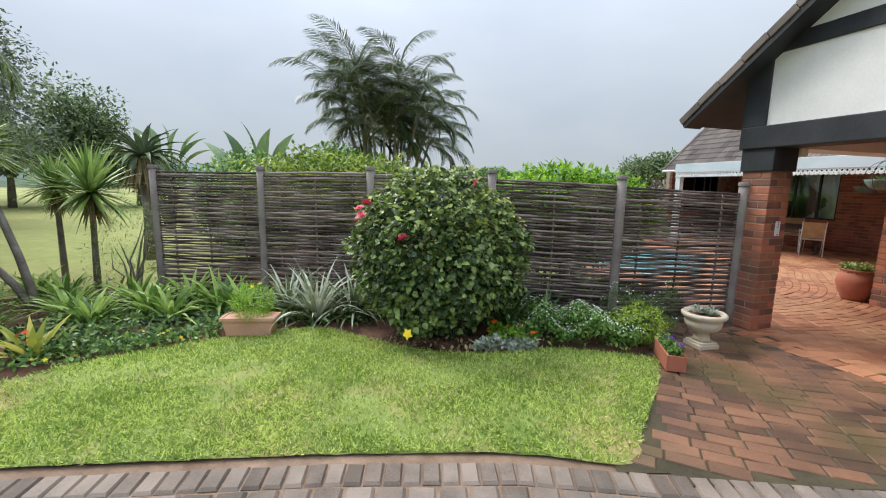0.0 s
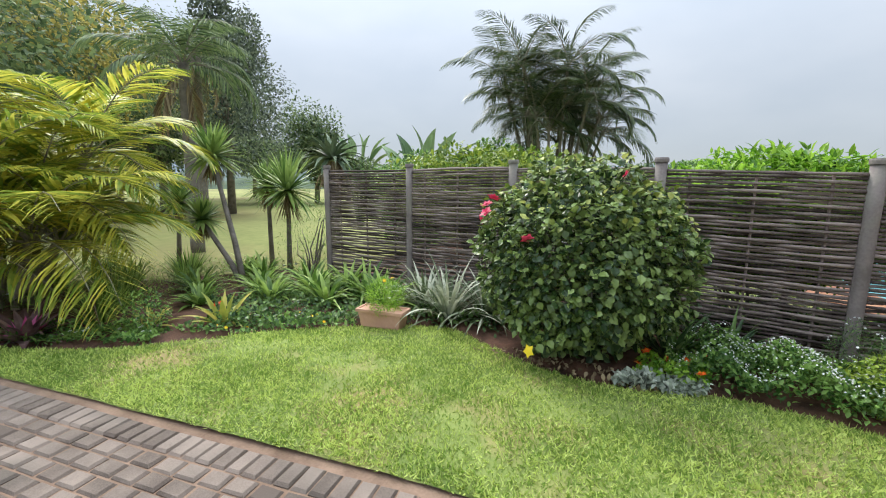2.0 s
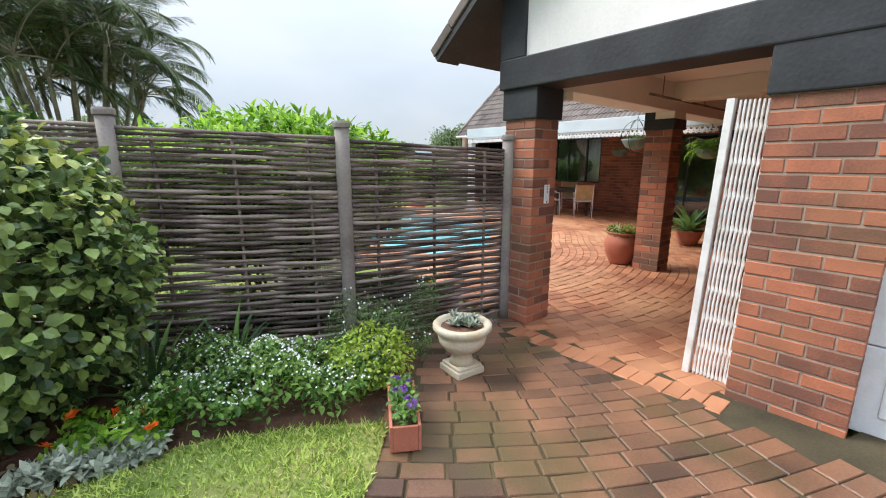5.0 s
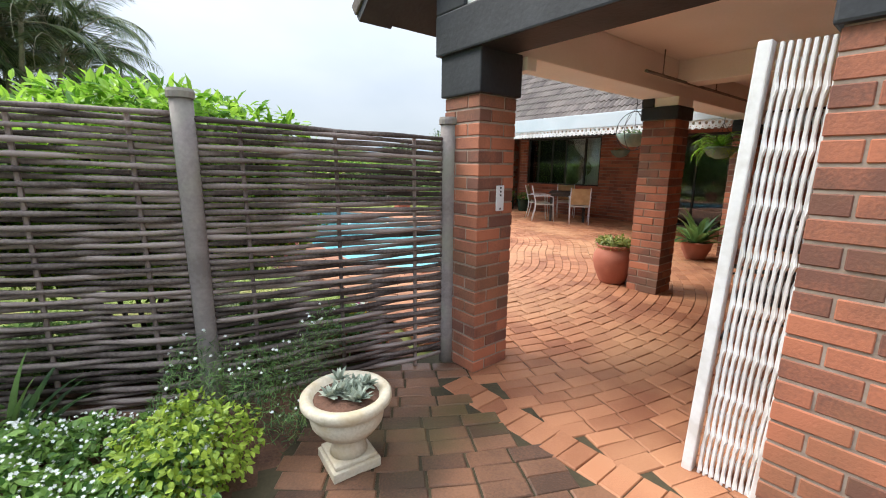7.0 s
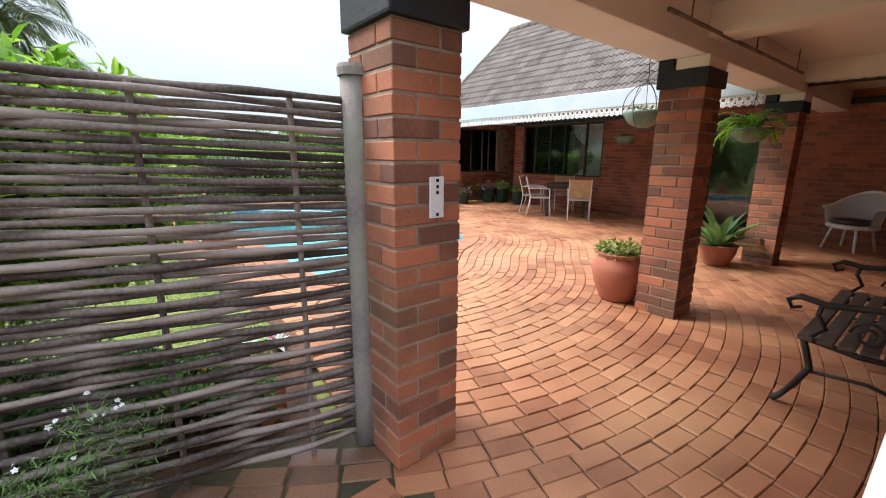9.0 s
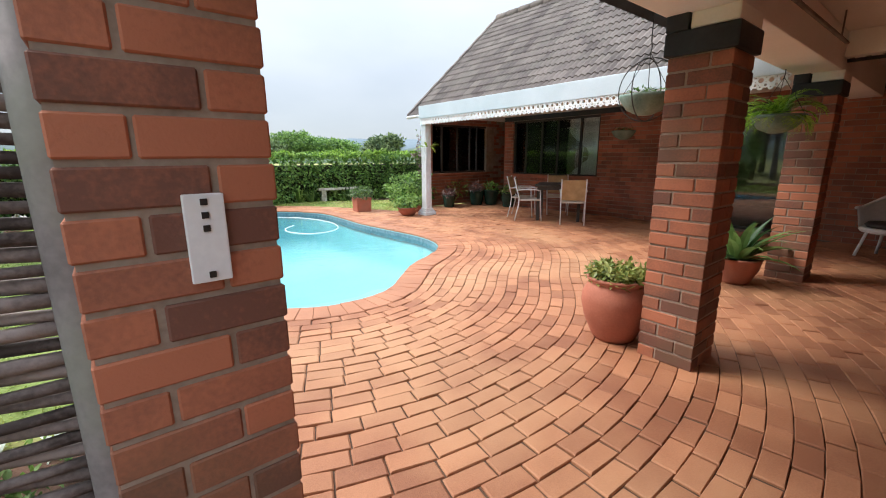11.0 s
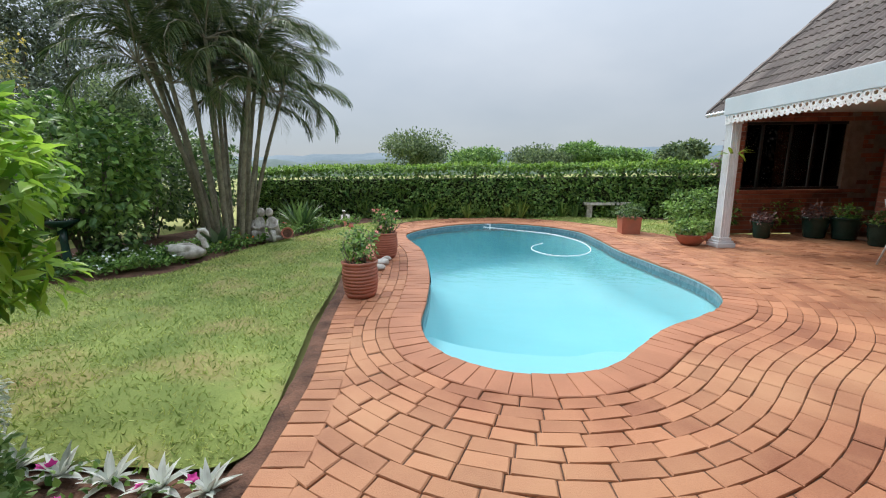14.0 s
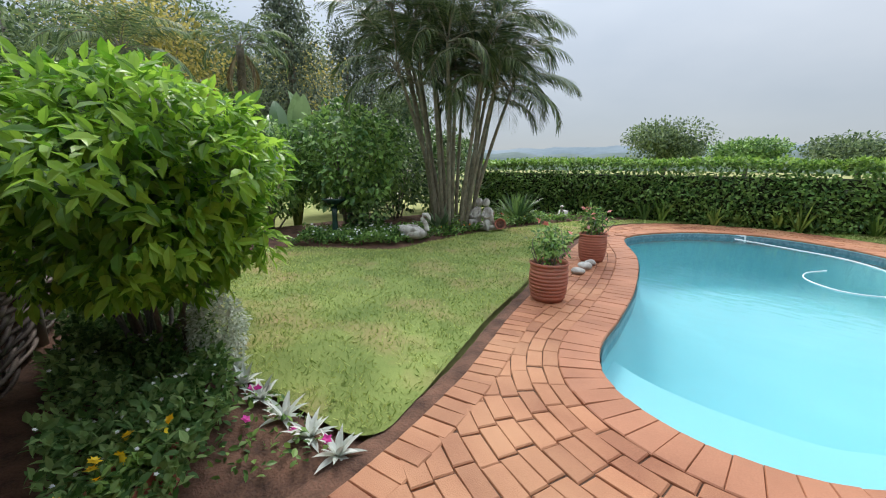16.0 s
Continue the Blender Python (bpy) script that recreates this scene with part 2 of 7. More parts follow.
def part(name, bm, mat, parent, label="", smooth=False, at=None):
    me = bpy.data.meshes.new(name)
    bm.to_mesh(me)
    bm.free()
    me.materials.append(mat)
    if smooth:
        me.polygons.foreach_set("use_smooth", [True] * len(me.polygons))
    return put(name, me, parent, label, at)


def thing(name, at, label, category, group="", kind=""):
    ob = new(name)
    ob.empty_display_size = 0.1
    ob.matrix_basis = at
    return tagged(ob, label, category, group, kind)


def solid(*boxes, bevel=0.0):
    """Boxes (x0, y0, z0, x1, y1, z1) in one bmesh, with soft edges."""
    bm = bmesh.new()
    for x0, y0, z0, x1, y1, z1 in boxes:
        bmesh.ops.create_cube(bm, size=1.0, matrix=Matrix.Translation(((x0 + x1) / 2, (y0 + y1) / 2, (z0 + z1) / 2)) @ Matrix.Diagonal((x1 - x0, y1 - y0, z1 - z0, 1)))
    if bevel:
        bmesh.ops.bevel(bm, geom=list(bm.edges), offset=bevel, segments=2, affect="EDGES", profile=0.6)
    return bm


def lathe(profile, n=32, squash=1.0):
    """A turned body from (radius, height) pairs."""
    bm = bmesh.new()
    rings = []
    for r, z in profile:
        rings.append([bm.verts.new((r * math.cos(2 * math.pi * i / n), squash * r * math.sin(2 * math.pi * i / n), z)) for i in range(n)] if r > 1e-4 else [bm.verts.new((0, 0, z))])
    for a, b in zip(rings, rings[1:]):
        if len(a) == 1 and len(b) == 1:
            continue
        for i in range(n):
            j = (i + 1) % n
            if len(a) == 1:
                bm.faces.new((a[0], b[j], b[i]))
            elif len(b) == 1:
                bm.faces.new((a[i], a[j], b[0]))
            else:
                bm.faces.new((a[i], a[j], b[j], b[i]))
    bmesh.ops.recalc_face_normals(bm, faces=bm.faces)
    return bm


def tube(points, radii, n=8, bm=None):
    """A tapered round sweep along points."""
    bm = bm or bmesh.new()
    pts = [Vector([float(c) for c in p]) for p in points]
    rings = []
    for i, p in enumerate(pts):
        d = (pts[min(i + 1, len(pts) - 1)] - pts[max(i - 1, 0)]).normalized()
        s = d.cross(Vector((0, 0, 1)) if abs(d.z) < 0.9 else Vector((1, 0, 0))).normalized()
        q = s.cross(d)
        r = float(radii[i] if isinstance(radii, (list, tuple)) else radii)
        rings.append([bm.verts.new(p + r * (math.cos(2 * math.pi * k / n) * s + math.sin(2 * math.pi * k / n) * q)) for k in range(n)])
    for a, b in zip(rings, rings[1:]):
        for i in range(n):
            bm.faces.new((a[i], a[(i + 1) % n], b[(i + 1) % n], b[i]))
    bm.faces.new(rings[0][::-1]); bm.faces.new(rings[-1])
    return bm


def catmull(points, per=12, closed=True):
    pts = [np.array(p, float) for p in points]
    n, res = len(pts), []
    for i in range(n if closed else n - 1):
        get = (lambda k: pts[k % n]) if closed else (lambda k: pts[min(max(k, 0), n - 1)])
        a, b, c, d = get(i - 1), get(i), get(i + 1), get(i + 2)
        for j in range(per):
            t = j / per
            res.append(0.5 * (2 * b + (c - a) * t + (2 * a - 5 * b + 4 * c - d) * t * t + (3 * b - a - 3 * c + d) * t ** 3))
    if not closed:
        res.append(pts[-1])
    return np.array(res)


def inside(poly, x, y):
    """Which of the points x, y lie in the polygon."""
    x, y = np.asarray(x, float), np.asarray(y, float)
    res = np.zeros(x.shape, bool)
    j = len(poly) - 1
    for i in range(len(poly)):
        xi, yi, xj, yj = poly[i][0], poly[i][1], poly[j][0], poly[j][1]
        if yi != yj:
            res ^= ((yi > y) != (yj > y)) & (x < (xj - xi) * (y - yi) / (yj - yi) + xi)
        j = i
    return res


def edge_distance(poly, x, y):
    best = np.full(np.shape(x), 1e9)
    for i in range(len(poly)):
        ax, ay = poly[i - 1][0], poly[i - 1][1]
        dx, dy = poly[i][0] - ax, poly[i][1] - ay
        t = np.clip(((x - ax) * dx + (y - ay) * dy) / max(dx * dx + dy * dy, 1e-9), 0, 1)
        best = np.minimum(best, np.hypot(x - ax - t * dx, y - ay - t * dy))
    return best


def ground_z(x, y):
    """A small dip in the paving at the gate, shaped to fit the camera's view."""
    return -0.055 * np.exp(-(((x - 4.0) / 1.6) ** 2 + ((y - 4.6) / 1.3) ** 2))


def sheet(name, poly, z, mat, thick=0.06, holes=(), label="", dip=False):
    """A flat piece of ground with thickness, cut by holes."""
    bm = bmesh.new()
    loops = []
    for ring in (poly, *holes):
        vs = [bm.verts.new((p[0], p[1], z + (float(ground_z(p[0], p[1])) if dip else 0))) for p in ring]
        for i in range(len(vs)):
            bm.edges.new((vs[i - 1], vs[i]))
        loops.append(vs)
    bmesh.ops.triangle_fill(bm, use_beauty=True, use_dissolve=False, edges=list(bm.edges))
    for f in bm.faces:
        if f.normal.z < 0:
            f.normal_flip()
    if thick:
        ex = bmesh.ops.extrude_face_region(bm, geom=list(bm.faces))
        top = [g for g in ex["geom"] if isinstance(g, bmesh.types.BMVert)]
        tops = set(top)
        for v in bm.verts:
            if v not in tops:
                v.co.z -= thick
    bmesh.ops.recalc_face_normals(bm, faces=bm.faces)
    return tagged(part(name, bm, mat, None), label, kind="structure")


# ---- plan ----
HOUSE = pose(3.67, 4.77, 0, 0, 0, 17)          # x runs into the carport, y along the front to the north
POOL = catmull([(1.5, 13.1), (2.4, 11.45), (2.99, 10.0), (3.3, 8.95), (3.46, 8.3), (3.7, 7.87), (4.05, 7.65), (4.42, 7.6), (4.76, 7.69), (5.02, 7.9),
                (5.24, 8.28), (5.5, 8.7), (5.83, 9.05), (6.12, 9.42), (6.27, 9.9), (6.2, 10.5), (5.9, 11.3), (5.55, 12.2), (5.3, 13.2), (4.95, 14.2), (4.1, 14.95), (2.95, 15.2), (1.95, 14.5)], 10)

# ---- ground ----
def at_house(a, b, z=0.0):
    return HOUSE @ Vector((a, b, z))


FRONT_EDGE = [(-9.0, 1.25), (-5.8, 1.68), (-3.8, 1.93), (-1.9, 2.12), (-0.6, 2.25), (0.45, 2.29), (1.12, 2.22)]
LAWN_TIP = [(1.35, 2.55), (1.62, 2.95), (1.82, 3.27), (1.97, 3.55), (2.0, 3.75)]
LAWN_NORTH = [(1.5, 3.9), (0.95, 3.95), (0.4, 3.8), (-0.2, 3.85), (-0.9, 4.2), (-1.4, 4.42), (-2.2, 4.1), (-3.0, 3.55), (-3.5, 3.05), (-3.95, 2.6), (-4.7, 2.25), (-5.9, 2.0), (-9.0, 1.6)]
FRONT_LAWN = catmull(FRONT_EDGE + LAWN_TIP + LAWN_NORTH, 6)
PATIO_WEST = [(3.5, 5.3), (3.42, 5.9), (3.33, 6.35), (3.22, 6.75), (3.05, 7.25), (2.62, 8.22), (2.32, 9.0), (1.86, 10.1), (1.15, 12.0), (0.72, 13.6), (0.78, 14.8), (1.6, 15.9), (3.0, 16.35), (4.5, 15.95), (5.45, 15.2), (6.2, 14.4), (6.85, 13.75)]
patio_line = [tuple(p) for p in catmull(PATIO_WEST, 6, closed=False)]
PATIO = patio_line + [tuple(at_house(a, b)[:2]) for a, b in ((6.6, 8.0), (8.6, 8.0), (8.66, -1.75), (0.2, -1.75), (-0.02, -1.7), (-0.02, 0.02), (0.35, 0.2))]
BACK_LAWN = catmull([(3.18, 6.45), (2.9, 6.3), (1.9, 6.12), (0.85, 6.2), (-0.6, 6.6), (-1.6, 7.2), (-1.85, 7.95), (-1.2, 8.6), (-0.55, 9.2), (-0.65, 10.2), (-0.75, 11.5), (-0.6, 13.0), (-0.3, 14.4), (0.3, 15.5), (1.5, 16.6), (3.2, 17.2), (5.2, 16.9), (7.4, 16.4), (8.3, 15.4),
                     (6.95, 13.9), (6.3, 14.5), (5.5, 15.35), (4.5, 16.1), (3.0, 16.5), (1.5, 16.05), (0.62, 14.9), (0.55, 13.6), (0.98, 12.0), (1.7, 10.05), (2.16, 8.95), (2.46, 8.15), (2.9, 7.2), (3.1, 6.75)], 6)

sheet("ground", [(-400, -120), (400, -120), (400, 500), (-400, 500)], -0.10, M_GROUND, 0.0, [POOL], "rough green and straw coloured grass land")
sheet("driveway_bed", [(-9.5, -6), (9, -6), (9, 1.6), (4.6, 2.0), (2.5, 2.08)] + [(x, y + 0.03) for x, y in FRONT_EDGE[::-1]] + [(-9.5, 1.2)], -0.02, M_DRIVE_BED, 0.05, label="reddish jointing sand of the driveway")
WET = [(1.12, 2.2), (1.35, 2.5), (1.62, 2.92), (1.82, 3.24), (1.97, 3.55), (2.05, 3.8), (2.35, 4.15), (2.62, 4.5), (2.75, 4.98), (3.55, 5.06), tuple(at_house(-0.02, 0.1)[:2]), tuple(at_house(-0.02, -2.2)[:2]), (4.55, 2.5), (4.4, 2.05), (2.5, 2.1)]
sheet("paving_base_front", WET, -0.075, M_JOINT_DARK, 0.02, label="compacted base under the front paving")
def joint_bed(name, poly, mat, label, hole=None, step=0.12, depth=0.011, spread=0.0):
    """Jointing sand on a grid that follows the fall of the paving."""
    xs = np.arange(min(p[0] for p in poly) - step, max(p[0] for p in poly) + step, step)
    ys = np.arange(min(p[1] for p in poly) - step, max(p[1] for p in poly) + step, step)
    X, Y = np.meshgrid(xs, ys)
    keep = inside(poly, X, Y) | (edge_distance(poly, X, Y) < spread)
    if hole is not None:
        keep &= ~inside(hole, X, Y) | (edge_distance(hole, X, Y) < 0.0)
    Z = ground_z(X, Y) - depth
    idx = -np.ones(X.shape, int)
    idx[keep] = np.arange(keep.sum())
    q = keep[:-1, :-1] & keep[1:, :-1] & keep[:-1, 1:] & keep[1:, 1:]
    F = np.stack([idx[:-1, :-1][q], idx[:-1, 1:][q], idx[1:, 1:][q], idx[1:, :-1][q]], 1)
    return tagged(put(name, mesh_from(name, np.stack([X[keep], Y[keep], Z[keep]], 1).tolist(), F.tolist(), mat, True)), label, kind="structure")


joint_bed("paving_bed_front", WET, M_JOINT_DARK, "mossy jointing sand by the gate", step=0.1, spread=0.14)
joint_bed("paving_bed_patio", PATIO, M_JOINT, "jointing sand under the patio bricks, darkened for joint shadows", POOL)


def soil_bed(name, poly, label, z=0.0, step=0.07):
    return mound(name, poly, M_SOIL, label, z, 0.05, step, 0.025)


def mound(name, poly, mat, label, z, rise, step, rough):
    """Soft ground on a grid, which falls off to its edge."""
    poly = [tuple(p[:2]) for p in poly]
    xs = np.arange(min(p[0] for p in poly), max(p[0] for p in poly) + step, step)
    ys = np.arange(min(p[1] for p in poly), max(p[1] for p in poly) + step, step)
    X, Y = np.meshgrid(xs, ys)
    d = edge_distance(poly, X, Y)
    ins = inside(poly, X, Y)
    d = np.where(ins, d, -d)
    Z = z + rise * np.clip(d / 0.35, -0.6, 1) ** 1
    for i, j in zip(*np.nonzero((d < 0) & (d > -step * 1.5))):
        x, y, best = X[i, j], Y[i, j], None
        for k in range(len(poly)):
            ax, ay = poly[k - 1]
            dx, dy = poly[k][0] - ax, poly[k][1] - ay
            t = min(max(((x - ax) * dx + (y - ay) * dy) / max(dx * dx + dy * dy, 1e-9), 0), 1)
            e = math.hypot(x - ax - t * dx, y - ay - t * dy)
            if best is None or e < best[0]:
                best = (e, ax + t * dx, ay + t * dy)
        X[i, j], Y[i, j] = best[1], best[2]
    Z = np.where(d < 0, z - 0.004, Z)
    rnd = np.array([noise.noise((x * 2.2, y * 2.2, 0.3)) + 0.6 * noise.noise((x * 7.1, y * 7.1, 4.0)) for x, y in zip(X.ravel(), Y.ravel())]).reshape(X.shape)
    Z = Z + rough * rnd
    keep = d > -step * 1.45
    idx = -np.ones(X.shape, int)
    idx[keep] = np.arange(keep.sum())
    V = np.stack([X[keep], Y[keep], Z[keep]], 1)
    q = keep[:-1, :-1] & keep[1:, :-1] & keep[:-1, 1:] & keep[1:, 1:]
    F = np.stack([idx[:-1, :-1][q], idx[:-1, 1:][q], idx[1:, 1:][q], idx[1:, :-1][q]], 1)
    return tagged(put(name, mesh_from(name, V.tolist(), F.tolist(), mat, True)), label, kind="structure")


mound("lawn_front", FRONT_LAWN, M_LAWN, "short bright green front lawn", 0.0, 0.035, 0.06, 0.012)
mound("lawn_back", BACK_LAWN, M_LAWN, "mown green lawn beside the pool", -0.01, 0.03, 0.08, 0.01)
FRONT_BED = [(2.05, 3.72), (1.5, 3.86), (0.95, 3.9), (0.4, 3.75), (-0.2, 3.8), (-0.9, 4.12), (-1.4, 4.35), (-2.2, 4.02), (-3.0, 3.48), (-3.5, 2.98), (-3.95, 2.52), (-4.7, 2.2), (-5.9, 1.95), (-9.0, 1.55), (-9.0, 3.2), (-6.6, 4.6), (-5.4, 6.2), (-4.0, 5.8), (3.5, 5.15), (2.78, 4.95), (2.6, 4.5), (2.35, 4.2)]
soil_bed("bed_front", FRONT_BED, "dark red-brown soil of the front flower bed", -0.05)
BACK_BED = [(3.42, 5.2), (3.38, 5.9), (3.25, 6.45), (2.9, 6.35), (1.9, 6.2), (0.85, 6.28), (-0.6, 6.7), (-1.6, 7.3), (-1.8, 7.95), (-1.15, 8.55), (-0.5, 9.2), (-0.58, 10.2), (-0.68, 11.5), (-0.52, 13.0), (-0.2, 14.5), (0.4, 15.6), (1.6, 16.7), (3.2, 17.3), (5.2, 17.0), (7.6, 16.5), (8.6, 15.2), (9.5, 17.2), (3.0, 18.4), (-1.5, 16.8), (-4.0, 13.0), (-4.5, 8.0), (-4.0, 5.95)]
soil_bed("bed_back", BACK_BED, "dark soil of the garden bed round the lawn", -0.06, 0.1)
soil_bed("bed_edge", [tuple(p) for p in catmull([(x - 0.15, y + 0.03) for x, y in PATIO_WEST[1:12]], 4, False)] + [tuple(p) for p in catmull([(x + 0.02, y) for x, y in PATIO_WEST[1:12]], 4, False)][::-1], "bare soil strip between lawn and paving", -0.025, 0.05)

# pool shell, water
n_pool = len(POOL)


def inset(curve, d):
    t = np.roll(curve, -1, 0) - np.roll(curve, 1, 0)
    t /= np.linalg.norm(t, axis=1)[:, None]
    return curve + d * np.stack([t[:, 1], -t[:, 0]], 1)


POOL_CCW = POOL if sum(POOL[i - 1][0] * POOL[i][1] - POOL[i][0] * POOL[i - 1][1] for i in range(n_pool)) > 0 else POOL[::-1]
pool = thing("swimming_pool", pose(0, 0, 0), "free-form swimming pool with pale turquoise plaster", "pool", kind="structure")
levels = [(0.0, -0.02, 0.0), (0.0, -0.2, 0.0), (-0.02, -0.21, 0.0), (-0.08, -0.52, 0.1), (-0.2, -0.68, 0.15), (-0.45, -0.74, 0.2)]
pv, pf = [], []
for d, z, deep in levels:
    for x, y in inset(POOL_CCW, d):
        pv.append((x, y, z - deep * min(max((y - 9.0) / 4.0, -0.4), 1.0)))
for k in range(len(levels) - 1):
    for i in range(n_pool):
        j = (i + 1) % n_pool
        pf.append((k * n_pool + i, (k + 1) * n_pool + i, (k + 1) * n_pool + j, k * n_pool + j))
pv.append((4.0, 11.0, -0.95))
for i in range(n_pool):
    pf.append(((len(levels) - 1) * n_pool + i, len(pv) - 1, (len(levels) - 1) * n_pool + (i + 1) % n_pool))
put("pool_shell", mesh_from("pool_shell", pv, pf, M_POOL, True), pool, "pale turquoise plastered shell")
# shell plaster in a paler colour: the thinner water's brightness is painted in
M_POOL_STEP = material("shallow_tint_step_plaster", (0.33, 0.555, 0.58), (0.37, 0.59, 0.615), 0.6, 1.0, 0.0)
edge = [tuple(p) for p in inset(POOL_CCW, -0.03)]
start = min(range(n_pool), key=lambda i: abs(edge[i][0] - 3.38) + abs(edge[i][1] - 8.62))
south = []
for i in range(n_pool):
    p = edge[(start + i) % n_pool]
    if p[1] > 8.78 and i > 5:
        break
    south.append(p)
step_line = catmull([south[-1], (5.05, 8.72), (4.72, 8.53), (4.2, 8.47), (3.75, 8.52), south[0]], 6, closed=False)
bm = bmesh.new()
bm.faces.new([bm.verts.new((x, y, -0.85)) for x, y in south + [tuple(p) for p in step_line[1:-1]]])
up = bmesh.ops.extrude_face_region(bm, geom=list(bm.faces))
for v in (g for g in up["geom"] if isinstance(g, bmesh.types.BMVert)):
    v.co.z = -0.27
bmesh.ops.recalc_face_normals(bm, faces=bm.faces)
part("pool_step", bm, M_POOL_STEP, pool, "step along the shallow end, coloured paler for the shallow water")
band = []
bf = []
for x, y in inset(POOL_CCW, -0.012):
    band += [(x, y, -0.03), (x, y, -0.17)]
for i in range(n_pool):
    j = (i + 1) % n_pool
    bf.append((2 * i, 2 * i + 1, 2 * j + 1, 2 * j))
put("waterline_band", mesh_from("waterline_band", band, bf, M_POOL_EDGE), pool, "dark mosaic band at the waterline")
bm = bmesh.new()
bm.faces.new([bm.verts.new((x, y, -0.09)) for x, y in inset(POOL_CCW, -0.015)])
water = part("water", bm, M_WATER, pool, "clear still pool water")
water.visible_shadow = False


# ---- paving rows that follow a curve ----
def paving_rows(curve, closed, widths, length, poly, gap, z, grow=1, relax=6, keep=None, holes=()):
    """Bricks between curves, each row an offset of the last and a little smoother. Returns corner lists."""
    res = []
    c = np.array(curve, float)
    for k, w in enumerate(widths):
        seg = np.linalg.norm(np.diff(np.vstack([c, c[:1]]) if closed else c, axis=0), axis=1)
        s = np.concatenate([[0], np.cumsum(seg)])
        total = s[-1]
        m = max(8, int(round(total / 0.055)))
        cc = np.vstack([c, c[:1]]) if closed else c
        q = np.linspace(0, total, m, endpoint=not closed)
        c = np.stack([np.interp(q, s, cc[:, 0]), np.interp(q, s, cc[:, 1])], 1)
        if closed:
            t = np.roll(c, -1, 0) - np.roll(c, 1, 0)
        else:
            t = np.gradient(c, axis=0)
        t /= np.linalg.norm(t, axis=1)[:, None] + 1e-9
        o = c + w * grow * np.stack([t[:, 1], -t[:, 0]], 1)
        for _ in range(relax):
            if closed:
                o = 0.5 * o + 0.25 * (np.roll(o, 1, 0) + np.roll(o, -1, 0))
            else:
                o[1:-1] = 0.5 * o[1:-1] + 0.25 * (o[:-2] + o[2:])
        ln = length(k)
        n = max(2, int(round(total / ln)))
        off = (0.5 * (k % 2) + 0.13 * math.sin(k * 2.1)) / n
        cs = lambda u: (np.interp(u * m, np.arange(m + 1), np.append(c[:, 0], c[0, 0])), np.interp(u * m, np.arange(m + 1), np.append(c[:, 1], c[0, 1]))) if closed else (np.interp(u * (m - 1), np.arange(m), c[:, 0]), np.interp(u * (m - 1), np.arange(m), c[:, 1]))
        os_ = lambda u: (np.interp(u * m, np.arange(m + 1), np.append(o[:, 0], o[0, 0])), np.interp(u * m, np.arange(m + 1), np.append(o[:, 1], o[0, 1]))) if closed else (np.interp(u * (m - 1), np.arange(m), o[:, 0]), np.interp(u * (m - 1), np.arange(m), o[:, 1]))
        for i in range(n):
            u0, u1 = i / n + off, (i + 1) / n + off
            if not closed and u1 > 1:
                continue
            if closed:
                u0, u1 = u0 % 1.0, u1 % 1.0
                if u1 < u0:
                    continue
            p = [np.array(cs(u0)), np.array(cs(u1)), np.array(os_(u1)), np.array(os_(u0))]
            mid = sum(p) / 4
            if not inside(poly, mid[0], mid[1]) or any(inside(h, mid[0], mid[1]) for h in holes):
                continue
            res.append((k, p, mid))
        c = o
    return res


def brick_prism(p, mid, gap, z, depth, rnd, ch=0.006):
    """A paver with soft upper edges from four corners."""
    vs = []
    tilt = (rnd.uniform(-1, 1) * 0.004, rnd.uniform(-1, 1) * 0.004)
    dz = rnd.uniform(-0.003, 0.003) + float(ground_z(mid[0], mid[1]))
    p = [mid + (q - mid) * max(0.2, 1 - gap / max(0.02, np.linalg.norm(q - mid))) for q in p]
    for q in p:
        vs.append((q[0], q[1], z + dz - depth))
    for q in p:
        vs.append((q[0], q[1], z + dz - ch + tilt[0] * (q[0] - mid[0]) * 8 + tilt[1] * (q[1] - mid[1]) * 8))
    for q in p:
        q2 = mid + (q - mid) * max(0.2, 1 - 1.4 * ch / max(0.02, np.linalg.norm(q - mid)))
        vs.append((q2[0], q2[1], z + dz + tilt[0] * (q[0] - mid[0]) * 8 + tilt[1] * (q[1] - mid[1]) * 8))
    a = np.cross(np.append(p[1] - p[0], 0), np.append(p[2] - p[1], 0))[2]
    fs = [(8, 9, 10, 11)] + [(i, (i + 1) % 4, 4 + (i + 1) % 4, 4 + i) for i in range(4)] + [(4 + i, 4 + (i + 1) % 4, 8 + (i + 1) % 4, 8 + i) for i in range(4)]
    return vs, (fs if a > 0 else [f[::-1] for f in fs])


def lay(name, rows, mat, label, near, count, gap, z, seed, piece="brick"):
    """The nearest bricks as parts, the rest joined."""
    rnd = random.Random(seed)
    floor = thing(name, pose(0, 0, 0), label, "paving", kind="structure")
    rows = sorted(rows, key=lambda r: (r[2][0] - near[0]) ** 2 + (r[2][1] - near[1]) ** 2)
    V, F = [], []
    for i, (k, p, mid) in enumerate(rows):
        vs, fs = brick_prism(p, mid, gap, z, 0.035, rnd, 0.013 if piece == "paver" else 0.006)
        if i < count:
            c = (float(mid[0]), float(mid[1]), z)
            put(piece, mesh_from(piece, [(v[0] - c[0], v[1] - c[1], v[2] - c[2]) for v in vs], fs, mat), floor, at=Matrix.Translation(c))
        else:
            n0 = len(V)
            V += vs
            F += [tuple(n0 + q for q in f) for f in fs]
    if V:
        tagged(put("far_" + piece + "s", mesh_from("far_" + piece + "s", V, F, mat), floor), kind="stuff")
    return floor


